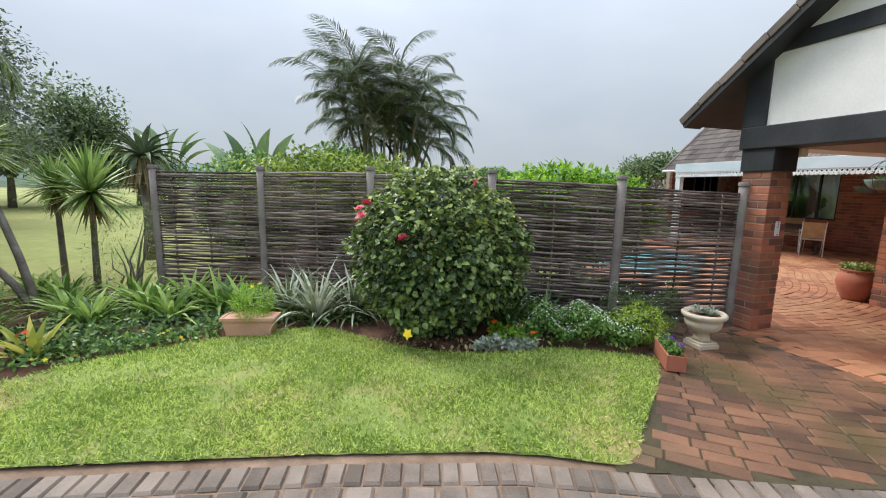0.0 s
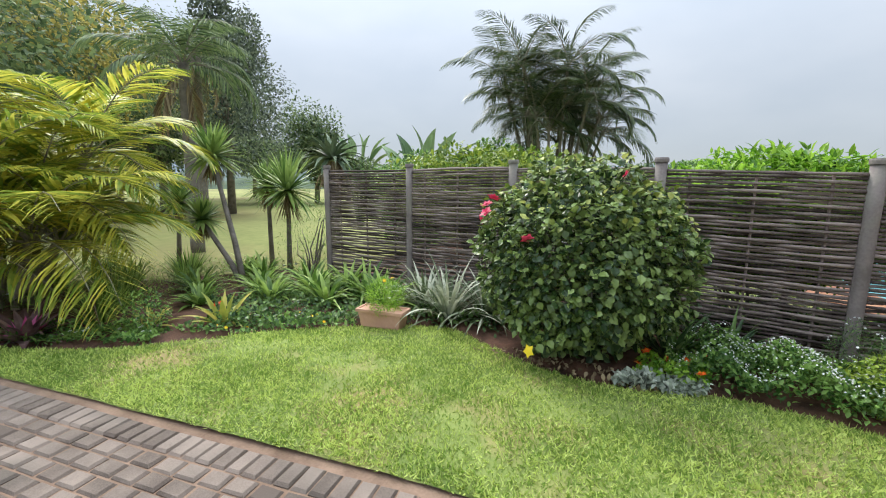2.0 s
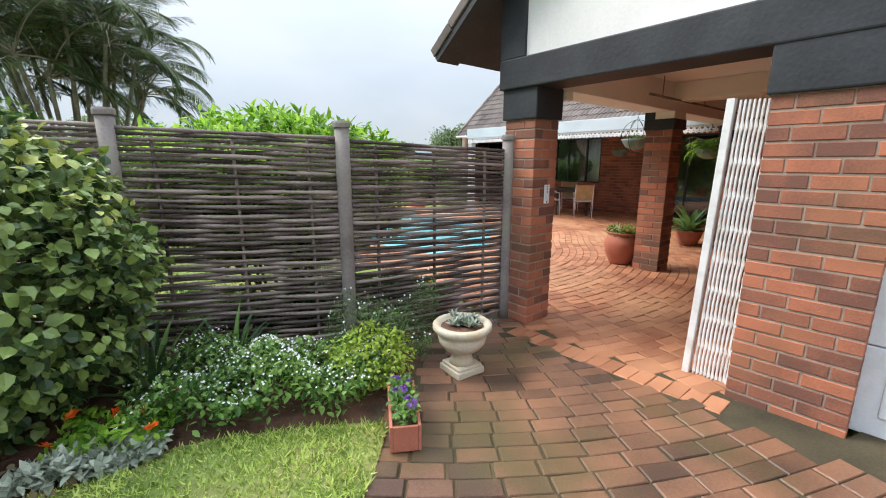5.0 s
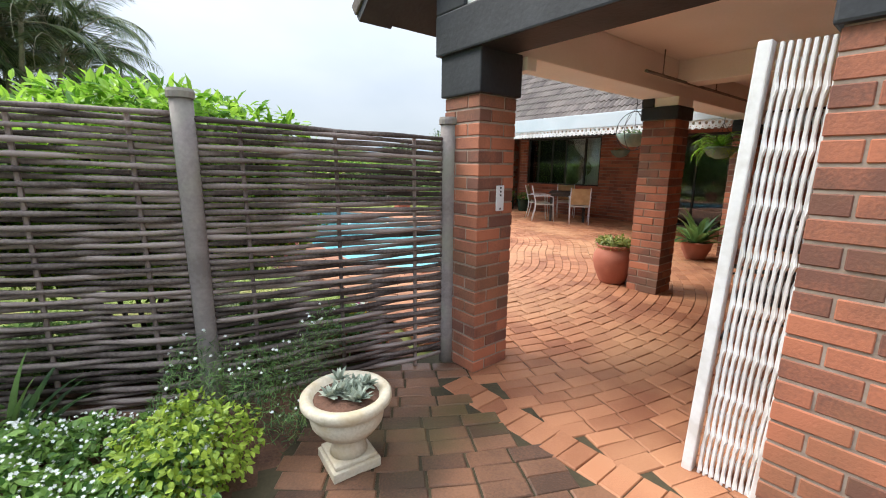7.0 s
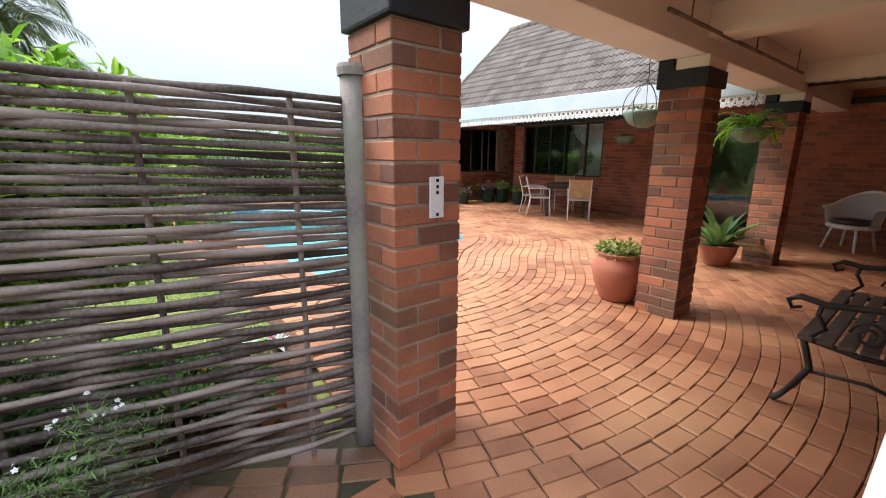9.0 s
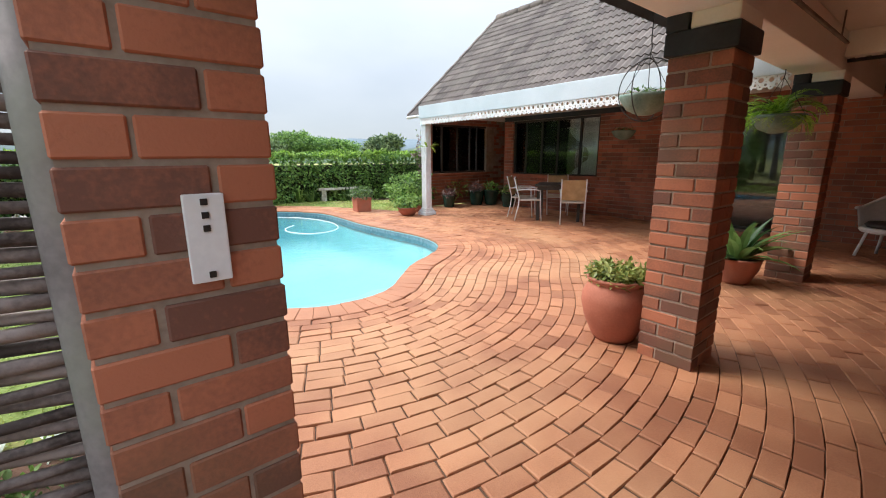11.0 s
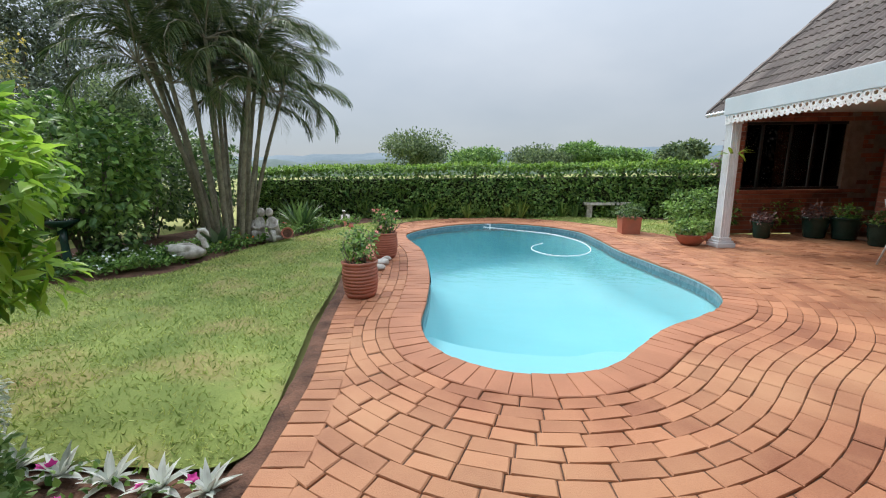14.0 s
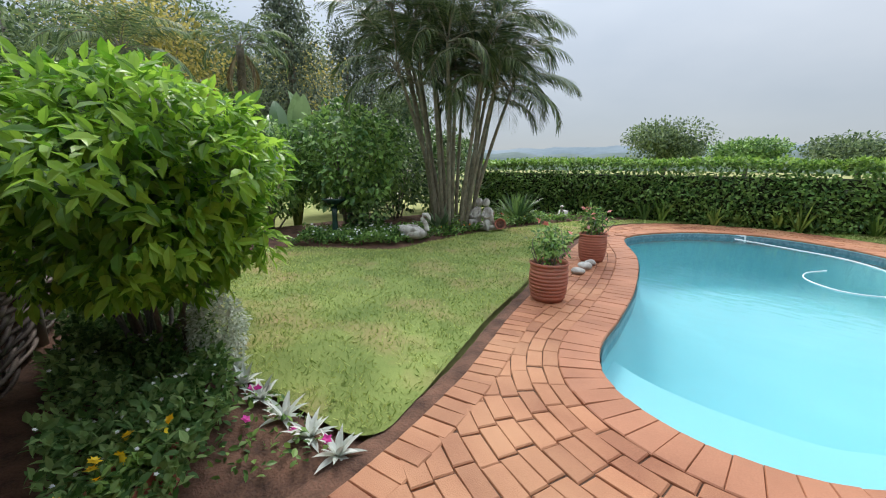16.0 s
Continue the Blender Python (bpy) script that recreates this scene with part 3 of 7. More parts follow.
def line_bricks(a, b, across, n):
    """n bricks side by side from a to b, each 'across' deep."""
    a, b = np.array(a, float), np.array(b, float)
    d = (b - a) / n
    nrm = np.array([d[1], -d[0]]) / np.linalg.norm(d) * across
    return [(0, [a + d * i, a + d * (i + 1), a + d * (i + 1) + nrm, a + d * i + nrm], a + d * (i + 0.5) + nrm / 2) for i in range(n)]


# ---- brick walls and pillars ----
COURSE = 0.0855


def unit_brick(lx, ly, lz, mat, ch=0.004):
    bm = solid((-lx / 2, -ly / 2, 0, lx / 2, ly / 2, lz))
    bmesh.ops.bevel(bm, geom=list(bm.edges), offset=ch, segments=1, affect="EDGES")
    me = bpy.data.meshes.new("brick")
    bm.to_mesh(me)
    bm.free()
    me.materials.append(mat)
    return me


BRICK_FULL = unit_brick(0.222, 0.106, 0.073, M_BRICK)
BRICK_HALF = unit_brick(0.106, 0.106, 0.073, M_BRICK)


def brick_pillar(at, courses, label, notch=False):
    """A square pillar of pinwheel courses under a charcoal cap."""
    rnd = random.Random(len(bpy.data.objects))
    p = thing("brick_pillar", at, label, "pillar", "pillars of the carport", "structure")
    part("mortar_core", solid((0.006, 0.006, 0, 0.332, 0.332, courses * COURSE)), M_MORTAR, p, "pale mortar")
    for k in range(courses):
        z = k * COURSE + 0.006
        for i in range(4):
            m = pose(0.169, 0.169, z, 0, 0, 90 * i) @ (pose(-0.058, -0.116, 0) if k % 2 else pose(0.058, -0.116, 0))
            put("brick", BRICK_FULL, p, at=m @ pose(rnd.uniform(-.0015, .0015), rnd.uniform(-.0025, .0025), 0))
    top = courses * COURSE
    shape = [(-0.022, -0.022, top, 0.36, 0.36, top + 0.13), (-0.022, 0.235, top + 0.13, 0.36, 0.36, top + 0.29)] if notch else [(-0.022, -0.022, top, 0.36, 0.36, top + 0.27)]
    part("cap", solid(*shape, bevel=0.012), M_BLACK, p, "charcoal painted plaster cap")
    return p


PIL_Z = -0.055
brick_pillar(HOUSE @ pose(0.02, -0.01, PIL_Z), 22, "red and brown face brick gate pillar with a charcoal cap")
brick_pillar(HOUSE @ pose(2.75, -0.04, -0.01), 22, "red and brown face brick carport pillar with a charcoal cap", True)
brick_pillar(HOUSE @ pose(5.62, -0.03, -0.01), 22, "red and brown face brick veranda pillar with a charcoal cap", True)


def brick_face(parent, length, courses, mat_full, joined=False, skip=(), start=0.0):
    """A running bond skin along x, 0.106 deep (y 0 to 0.106), facing -y. skip: (x0, z0, x1, z1) openings."""
    V, F = [], []
    cube = [(-1, -1, 0), (1, -1, 0), (1, 1, 0), (-1, 1, 0), (-1, -1, 1), (1, -1, 1), (1, 1, 1), (-1, 1, 1)]
    cf = [(0, 1, 5, 4), (1, 2, 6, 5), (2, 3, 7, 6), (3, 0, 4, 7), (4, 5, 6, 7)]
    rnd = random.Random(17)
    for k in range(courses):
        z = k * COURSE + 0.006
        x = start - (0.116 if k % 2 else 0.0)
        while x < start + length - 0.03:
            x0, x1 = max(x, start), min(x + 0.222, start + length)
            x += 0.232
            spans = [(x0, x1)]
            for sx0, sz0, sx1, sz1 in skip:
                if sz0 - 0.03 < z < sz1 - 0.03:
                    nxt = []
                    for a, b in spans:
                        if b <= sx0 or a >= sx1:
                            nxt.append((a, b))
                        else:
                            if a < sx0 - 0.03:
                                nxt.append((a, sx0))
                            if b > sx1 + 0.03:
                                nxt.append((sx1, b))
                    spans = nxt
            for a, b in spans:
                if b - a < 0.03:
                    continue
                if joined:
                    n0 = len(V)
                    jit = rnd.uniform(-0.002, 0.002)
                    V += [((a + b) / 2 + (b - a) / 2 * q[0], 0.053 + jit + 0.053 * q[1], z + 0.073 * q[2]) for q in cube]
                    F += [tuple(n0 + i for i in f) for f in cf]
                else:
                    me = BRICK_FULL if b - a > 0.2 else BRICK_HALF
                    ob = put("brick", me, parent, at=pose((a + b) / 2, 0.053 + rnd.uniform(-.002, .002), z))
                    ob.scale.x = (b - a) / (0.222 if me is BRICK_FULL else 0.106)
    if joined:
        tagged(put("bricks", mesh_from("bricks", V, F, mat_full), parent), kind="stuff")


# gate pier beside the garage door
pier = thing("brick_pier", HOUSE @ pose(0, -1.645, PIL_Z, 0, 0, -90), "red and brown face brick pier beside the garage door", "pillar", kind="structure")
part("mortar_core", solid((0.004, 0.006, 0, 0.566, 0.45, 22 * COURSE)), M_MORTAR, pier, "pale mortar")
brick_face(pier, 0.57, 22, M_BRICK)
for k in range(22):
    put("brick", BRICK_FULL, pier, at=pose(0.053, 0.106 + 0.116 + (0.0 if k % 2 else 0.05), k * COURSE + 0.006, 0, 0, 90))
part("cap", solid((-0.022, -0.022, 22 * COURSE, 0.592, 0.45, 22 * COURSE + 0.27), bevel=0.012), M_BLACK, pier, "charcoal painted plaster cap")

# garage side wall, back wall with windows, wing wall
def plain_wall(name, at, length, height, thick, label, skip=(), mortar=M_MORTAR, courses=None, joined=True):
    """A wall along x from 0, facing -y, with openings cut right through and a brick skin."""
    w = thing(name, at, label, "wall", kind="structure")
    xs = sorted({0.0, length, *[s for o in skip for s in (o[0], o[2])]})
    zs = sorted({0.0, height, *[s for o in skip for s in (o[1], o[3])]})
    boxes = []
    for x0, x1 in zip(xs, xs[1:]):
        for z0, z1 in zip(zs, zs[1:]):
            cx, cz = (x0 + x1) / 2, (z0 + z1) / 2
            if not any(o[0] < cx < o[2] and o[1] < cz < o[3] for o in skip):
                boxes.append((x0, 0.009, z0, x1, thick, z1))
    part("wall_body", solid(*boxes), mortar, w, "pale mortar")
    brick_face(w, length, courses or int(height / COURSE), M_BRICK_SHADED_WALL, joined, skip)
    return w


EAST_B = 7.05
WIN, DOOR = (EAST_B - 6.75, 0.83, EAST_B - 4.25, 2.19), (EAST_B - 2.87, 0.03, EAST_B - 0.9, 2.15)
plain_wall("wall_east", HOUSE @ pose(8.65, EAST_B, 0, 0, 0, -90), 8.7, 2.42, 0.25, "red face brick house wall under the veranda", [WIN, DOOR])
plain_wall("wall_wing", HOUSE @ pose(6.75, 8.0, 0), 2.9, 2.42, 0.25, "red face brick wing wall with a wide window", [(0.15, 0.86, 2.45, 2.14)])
tagged(part("wall_recess", solid((8.905, 6.85, 0, 9.65, 7.045, 2.42), (9.65, 6.85, 0, 9.85, 7.99, 2.42)), M_BRICK_SHADED_WALL, None, at=HOUSE), "brick return walls of the recess", kind="structure")
tagged(part("floor_recess", solid((8.6, 7.05, -0.1, 9.65, 8.0, -0.012)), M_JOINT, None, at=HOUSE), "plain floor of the recess", kind="structure")
plain_wall("wall_garage", HOUSE @ pose(8.65, -1.65, 0, 0, 0, 180), 8.2, 2.42, 0.2, "red face brick garage wall behind the bench")

# ---- carport front: beams, gable, ceiling ----
front = thing("gable_front", HOUSE @ pose(0, 0, 0), "white plastered gable with charcoal beams over the gate", "gable", kind="structure")
part("beam_low", solid((-0.03, -5.6, 2.085, 0.30, 0.375, 2.335), bevel=0.012), M_BLACK, front, "charcoal beam")
part("post_left", solid((-0.028, 0.10, 2.335, 0.05, 0.373, 3.2), bevel=0.01), M_BLACK, front, "charcoal upright")
part("post_mid", solid((-0.028, -1.95, 2.335, 0.05, -1.62, 5.0), bevel=0.01), M_BLACK, front, "charcoal upright")
part("beam_high", solid((-0.024, -1.62, 3.10, 0.05, 0.10, 3.27), bevel=0.01), M_BLACK, front, "charcoal beam")
part("beam_high_far", solid((-0.024, -5.6, 3.10, 0.05, -1.95, 3.27), bevel=0.01), M_BLACK, front, "charcoal beam")
ROOF_B, ROOF_Z, PITCH = 1.03, 2.48, 0.74
bm = bmesh.new()
prof = [(0.34, 2.335), (0.34, ROOF_Z + PITCH * (ROOF_B - 0.34) - 0.1), (-4.2, ROOF_Z + PITCH * (ROOF_B + 4.2) - 0.1), (-5.6, ROOF_Z + PITCH * 3.7), (-5.6, 2.335)]
f0 = [bm.verts.new((0.0, b, z)) for b, z in prof]
f1 = [bm.verts.new((0.2, b, z)) for b, z in prof]
bm.faces.new(f0); bm.faces.new(f1[::-1])
for i in range(5):
    bm.faces.new((f0[i - 1], f1[i - 1], f1[i], f0[i]))
bmesh.ops.recalc_face_normals(bm, faces=bm.faces)
part("panel", bm, M_WHITE, front, "white rough plaster panels")

north_beam = thing("carport_beam", HOUSE @ pose(0, 0, 0), "cream painted beam over the row of pillars", "beam", kind="structure")
part("beam", solid((0.30, -0.02, 2.09, 8.65, 0.33, 2.42), bevel=0.01), M_CREAM, north_beam)
for a, w in ((0.40, 0.10), (2.74, 0.36), (5.61, 0.36)):
    part("corbel", solid((a, -0.05, 2.002, a + w, 0.19, 2.09), bevel=0.01), M_CREAM, north_beam, "cream corbel")
for a in (2.72, 5.6):
    part("cross_beam", solid((a, -1.65, 2.2, a + 0.28, -0.02, 2.42), bevel=0.01), M_CREAM, north_beam, "cream cross beam")
tagged(part("ceiling_carport", solid((0.2, -1.85, 2.42, 8.9, 0.34, 2.47)), M_CREAM, None, at=HOUSE), "cream boarded carport ceiling", kind="structure")
tagged(part("ceiling_veranda", solid((5.75, 0.34, 2.30, 8.66, 6.78, 2.34), (6.75, 6.78, 2.30, 9.66, 8.2, 2.34)), M_CREAM, None, at=HOUSE), "pale veranda ceiling", kind="structure")
tagged(part("ceiling_garage", solid((0.2, -5.6, 2.42, 8.9, -1.85, 2.47)), M_CREAM, None, at=HOUSE), "plain garage ceiling", kind="structure")

# garage: door and closing walls
gar = thing("garage_door", HOUSE @ pose(0.16, -2.19, PIL_Z), "white sectional garage door with raised panels", "garage door")
for k in range(4):
    z0 = 0.03 + k * 0.52
    sec = part("door_section", solid((0, -3.2, z0, 0.04, 0, z0 + 0.512), bevel=0.006), M_WHITE_METAL, gar, "white steel section")
    for j in range(4):
        y0 = -0.12 - j * 0.78
        part("raised_panel", solid((-0.012, y0 - 0.60, z0 + 0.12, 0.004, y0, z0 + 0.40), bevel=0.01), M_WHITE_METAL, sec, "raised panel")
tagged(part("wall_garage_front", solid((0.0, -5.6, PIL_Z, 0.3, -5.39, 2.1)), M_MORTAR, None, at=HOUSE), "garage front wall", kind="structure")
tagged(part("wall_garage_south", solid((0.0, -5.8, PIL_Z, 8.9, -5.6, 4.0)), M_MORTAR, None, at=HOUSE), "garage outer wall", kind="structure")
tagged(part("wall_behind_house", solid((13.0, -5.8, -0.1, 13.2, 8.3, 2.4)), M_MORTAR, None, at=HOUSE), "house back wall", kind="structure")
tagged(part("wall_house_end", solid((8.9, 8.0, -0.1, 13.0, 8.25, 2.4)), M_MORTAR, None, at=HOUSE), "house end wall", kind="structure")
tagged(part("wall_house_inner", solid((8.9, -1.9, -0.1, 13.0, -1.7, 2.4)), M_MORTAR, None, at=HOUSE), "inner wall", kind="structure")
tagged(part("floor_house", solid((8.66, -1.7, -0.1, 13.0, 6.9, 0.02)), M_BARK, None, at=HOUSE), "plain floor inside the house", kind="structure")
tagged(part("ceiling_house", solid((8.91, -1.9, 2.36, 13.2, 8.3, 2.44)), M_CREAM, None, at=HOUSE), "plain house ceiling", kind="structure")


# ---- roofs of profiled tiles ----
def tile_mesh(w, l):
    """One tile with two rolls, lapped over the course below."""
    n = 16
    xs = np.linspace(-w / 2, w / 2, n + 1)
    zs = 0.034 * (0.5 + 0.5 * np.cos(np.linspace(0, 4 * math.pi, n + 1) - 0.9)) ** 0.8
    V = [(x, -l, z + 0.02) for x, z in zip(xs, zs)] + [(x, 0.0, z) for x, z in zip(xs, zs)] + [(x, -l, z - 0.004) for x, z in zip(xs, zs)]
    F = []
    for i in range(n):
        F += [(i, i + 1, n + 2 + i, n + 1 + i), (2 * n + 2 + i, 2 * n + 3 + i, i + 1, i)]
    return mesh_from("tile", V, F, M_TILE)


def tiled_roof(name, at, width, rows, label, keep=300):
    """Rows of tiles up a slope: x along the eave, y up the slope."""
    roof = thing(name, at, label, "roof", kind="structure")
    me = tile_mesh(0.222, 0.275)
    cols = int(width / 0.22)
    part("deck", solid((0, 0, -0.06, cols * 0.22, rows * 0.24, -0.01)), M_BLACK, roof, "dark roof deck")
    n = 0
    V0 = [v.co.copy() for v in me.vertices]
    F0 = [tuple(p.vertices) for p in me.polygons]
    V, F = [], []
    for r in range(rows):
        for c in range(cols):
            p = (0.11 + c * 0.22, 0.24 + r * 0.24, 0.0)
            if n < keep:
                put("tile", me, roof, at=pose(*p))
            else:
                k = len(V)
                V += [(v.x + p[0], v.y + p[1], v.z + p[2]) for v in V0]
                F += [tuple(k + q for q in f) for f in F0]
            n += 1
    if V:
        tagged(put("upper_tiles", mesh_from("upper_tiles", V, F, M_TILE), roof), kind="stuff")
    return roof


SLOPE = math.degrees(math.atan2(2.44, 2.73))
tiled_roof("roof_house", HOUSE @ pose(5.75, 7.38, 2.215, 0, 0, -90) @ pose(0, 0, 0, SLOPE, 0, 0), 9.9, 16, "grey-brown profiled tile roof of the house")
CSL = math.degrees(math.atan(PITCH))
tiled_roof("roof_carport", HOUSE @ pose(5.4, ROOF_B, ROOF_Z, 0, 0, 180) @ pose(0, 0, 0, CSL, 0, 0), 5.7, 25, "grey-brown profiled tile roof of the carport", 60)
tagged(part("roof_house_back", solid((0, 0, -0.05, 9.9, 5.5, 0.0)), M_TILE, None, at=HOUSE @ pose(13.5, -2.52, 2.25, 0, 0, 90) @ pose(0, 0, 0, 27.2, 0, 0)), "far slope of the tiled house roof", kind="structure")
ridge = thing("roof_ridge", HOUSE @ pose(8.62, 7.36, 4.78), "row of half-round ridge tiles on the house roof", "roof edge", kind="structure")
for k in range(26):
    part("ridge_tile", tube([(0, -k * 0.38, 0), (0, -k * 0.38 - 0.40, 0)], [0.115, 0.10], 10), M_TILE, ridge, smooth=True)
barge = thing("roof_barge", HOUSE @ pose(5.75, 7.39, 2.215, 0, 0, -90) @ pose(0, 0, 0, SLOPE, 0, 0), "dark verge tiles along the house gable", "roof edge", kind="structure")
for k in range(13):
    part("verge_tile", solid((-0.03, k * 0.305, -0.05, 0.05, k * 0.305 + 0.30, 0.055 + 0.008 * (k % 2)), bevel=0.01), M_TILE, barge)
part("gutter", solid((0.0, -0.07, -0.03, 0.5, 0.0, 0.03), bevel=0.012), M_WHITE_METAL, barge, "end of a white gutter")
verge = thing("roof_verge", HOUSE @ pose(-0.24, ROOF_B, ROOF_Z, 0, 0, 180) @ pose(0, 0, 0, CSL, 0, 0), "dark verge tiles along the gable edge", "roof edge", kind="structure")
for k in range(19):
    part("verge_tile", solid((-0.02, k * 0.32, -0.045 + 0.012 * (k % 2), 0.045, k * 0.32 + 0.315, 0.045 + 0.008 * (k % 2)), bevel=0.01), M_TILE, verge)
part("soffit_board", solid((-0.24, 0.0, -0.10, 0.03, 6.0, -0.05)), M_BLACK, verge, "charcoal soffit board")

# fascia, lace trim and posts of the veranda
fas = thing("veranda_fascia", HOUSE @ pose(5.62, 0.35, 0), "white fascia beam with lace trim along the veranda", "fascia", kind="structure")
part("beam", solid((0, 0, 2.12, 0.12, 6.46, 2.38), bevel=0.01), M_FASCIA, fas, "white painted beam")

# ---- plant helpers ----
LEAF = (np.array([(0, 0, 0), (-0.26, 0.33, 0.05), (0, 0.36, -0.02), (0.26, 0.33, 0.05), (-0.22, 0.66, 0.02), (0, 0.7, -0.05), (0.22, 0.66, 0.02), (0, 1.0, -0.14)]),
        [(0, 2, 1), (0, 3, 2), (1, 2, 5, 4), (2, 3, 6, 5), (4, 5, 7), (5, 6, 7)])
DIAMOND = (np.array([(0, 0, 0), (-0.27, 0.45, 0.05), (0, 1.0, -0.08), (0.27, 0.45, 0.05)]), [(0, 2, 1), (0, 3, 2)])
SLIM = (np.array([(0, 0, 0), (-0.05, 0.3, 0.01), (0.05, 0.3, 0.01), (-0.04, 0.65, -0.04), (0.04, 0.65, -0.04), (0, 1.0, -0.16)]), [(0, 2, 1), (1, 2, 4, 3), (3, 4, 5)])
PETALS = (np.array([(0, 0, 0)] + [(r * math.cos(a * math.pi / 5), r * math.sin(a * math.pi / 5), 0.12 * r) for a in range(10) for r in ((0.5,) if a % 2 == 0 else (0.3,))]), [(0, 1 + i, 1 + (i + 1) % 10) for i in range(10)])


def scatter(kind, pos, along, normal, size):
    """Many copies of one small leaf, turned along and normal, as vertex and face arrays."""
    T, F = kind
    pos, along, normal = np.asarray(pos, float), np.asarray(along, float), np.asarray(normal, float)
    along = along / (np.linalg.norm(along, axis=1)[:, None] + 1e-9)
    side = np.cross(along, normal)
    side /= np.linalg.norm(side, axis=1)[:, None] + 1e-9
    up = np.cross(side, along)
    size = np.broadcast_to(np.asarray(size, float), (len(pos),))[:, None, None]
    V = pos[:, None, :] + size * (T[None, :, 0:1] * side[:, None, :] + T[None, :, 1:2] * along[:, None, :] + T[None, :, 2:3] * up[:, None, :])
    k = len(T)
    faces = []
    base = np.arange(len(pos)) * k
    for f in F:
        faces.append((base[:, None] + np.array(f)[None, :]).tolist())
    return V.reshape(-1, 3), [tuple(q) for g in faces for q in g]


def leaf_mesh(name, groups, mat, parent, label="", kind=""):
    V, F = [], []
    for v, f in groups:
        n0 = sum(len(x) for x in V)
        V.append(v)
        F += [tuple(n0 + i for i in q) for q in f] if n0 else f
    ob = put(name, mesh_from(name, np.concatenate(V).tolist(), F, mat, False), parent, label)
    return tagged(ob, kind=kind)


def cloud(rng, n, centre, radii, lumps=0.22, freq=2.2, shell=0.35, floor=None, seed=0.0):
    """Points near the uneven skin of a rounded crown, with their outward directions."""
    d = rng.normal(size=(n, 3))
    d /= np.linalg.norm(d, axis=1)[:, None]
    wob = np.array([noise.noise((p[0] * freq + seed, p[1] * freq, p[2] * freq)) + 0.5 * noise.noise((p[0] * freq * 2.3, p[1] * freq * 2.3 + seed, p[2] * freq * 2.3)) for p in d])
    r = (1 + lumps * wob) * (1 - shell * rng.random(n) ** 2)
    p = np.array(centre) + d * r[:, None] * np.array(radii)
    if floor is not None:
        ok = p[:, 2] > floor
        p, d = p[ok], d[ok]
    return p, d


def leafy(rng, p, d, size, kind=LEAF, droop=0.25, spread=0.9):
    n = len(p)
    along = d * 0.6 + rng.normal(size=(n, 3)) * spread * 0.7 + np.array([0, 0, -droop])
    normal = d * 0.8 + np.array([0, 0, 1.1]) + rng.normal(size=(n, 3)) * 0.4
    return scatter(kind, p, along, normal, size * rng.uniform(0.7, 1.3, n))


def twigs(rng, base, centre, radii, n, r0):
    bm = bmesh.new()
    for i in range(n):
        a = rng.uniform(0, 2 * math.pi)
        b0 = np.array(base) + np.array([math.cos(a), math.sin(a), 0]) * rng.uniform(0.02, 0.12)
        e = np.array(centre) + np.array(radii) * np.array([math.cos(a) * rng.uniform(0.3, 0.8), math.sin(a) * rng.uniform(0.3, 0.8), rng.uniform(-0.2, 0.7)])
        m = (b0 + e) / 2 + rng.normal(size=3) * 0.08
        tube([b0, (b0 + m) / 2 + rng.normal(size=3) * 0.03, m, (m + e) / 2 + rng.normal(size=3) * 0.04, e], [r0, r0 * 0.8, r0 * 0.6, r0 * 0.4, r0 * 0.15], 6, bm)
    return bm


def bush(name, centre, radii, n, size, mat, label, seed, ground=0.0, kind=LEAF, lumps=0.22, stems=9, r0=0.02, core=True, floor=None, category="bush", inner=None):
    rng = np.random.default_rng(seed)
    b = thing(name, pose(centre[0], centre[1], ground), label, category)
    c = (0, 0, centre[2] - ground)
    p, d = cloud(rng, n, c, radii, lumps, 2.4, 0.45, floor, seed * 3.1)
    part("branchwork", twigs(rng, (0, 0, -0.06), c, radii, stems, r0), M_BARK, b, "brown woody stems", True)
    leaf_mesh("foliage", [leafy(rng, p, d, size, kind)], mat, b)
    return b


def strap(rng, length, width, az, lift, droop, segs=6, base=(0, 0, 0), fold=0.25, taper=1.0):
    """One arching strap leaf as vertices and faces."""
    V, F = [], []
    p = np.array(base, float)
    el = lift
    out = np.array([math.cos(az), math.sin(az), 0])
    side = np.array([-math.sin(az), math.cos(az), 0])
    for i in range(segs + 1):
        t = i / segs
        w = width * (0.75 + 0.6 * math.sin(math.pi * min(t * 1.1, 1))) * (1 - t ** 3) ** taper * 0.5 + 0.0008
        nrm = np.array([0, 0, 1]) * math.cos(el) - out * math.sin(el)
        V += [p - side * w + nrm * fold * w, p, p + side * w + nrm * fold * w]
        p = p + (out * math.cos(el) + np.array([0, 0, 1]) * math.sin(el)) * length / segs
        el -= droop / segs * (0.5 + t)
    for i in range(segs):
        a = 3 * i
        F += [(a, a + 1, a + 4, a + 3), (a + 1, a + 2, a + 5, a + 4)]
    return np.array(V), F


def rosette(rng, n, length, width, lift=(0.3, 1.4), droop=(0.6, 1.6), base=(0, 0, 0), r=0.03, segs=6, fold=0.25, taper=1.0):
    res = []
    for i in range(n):
        az = 2.399 * i + rng.uniform(-0.3, 0.3)
        k = i / max(1, n - 1)
        el = lift[0] + (lift[1] - lift[0]) * k + rng.uniform(-0.12, 0.12)
        b = np.array(base) + r * np.array([math.cos(az), math.sin(az), 0])
        res.append(strap(rng, length * rng.uniform(0.75, 1.1), width * rng.uniform(0.85, 1.15), az, el, rng.uniform(*droop), segs, b, fold, taper))
    return res


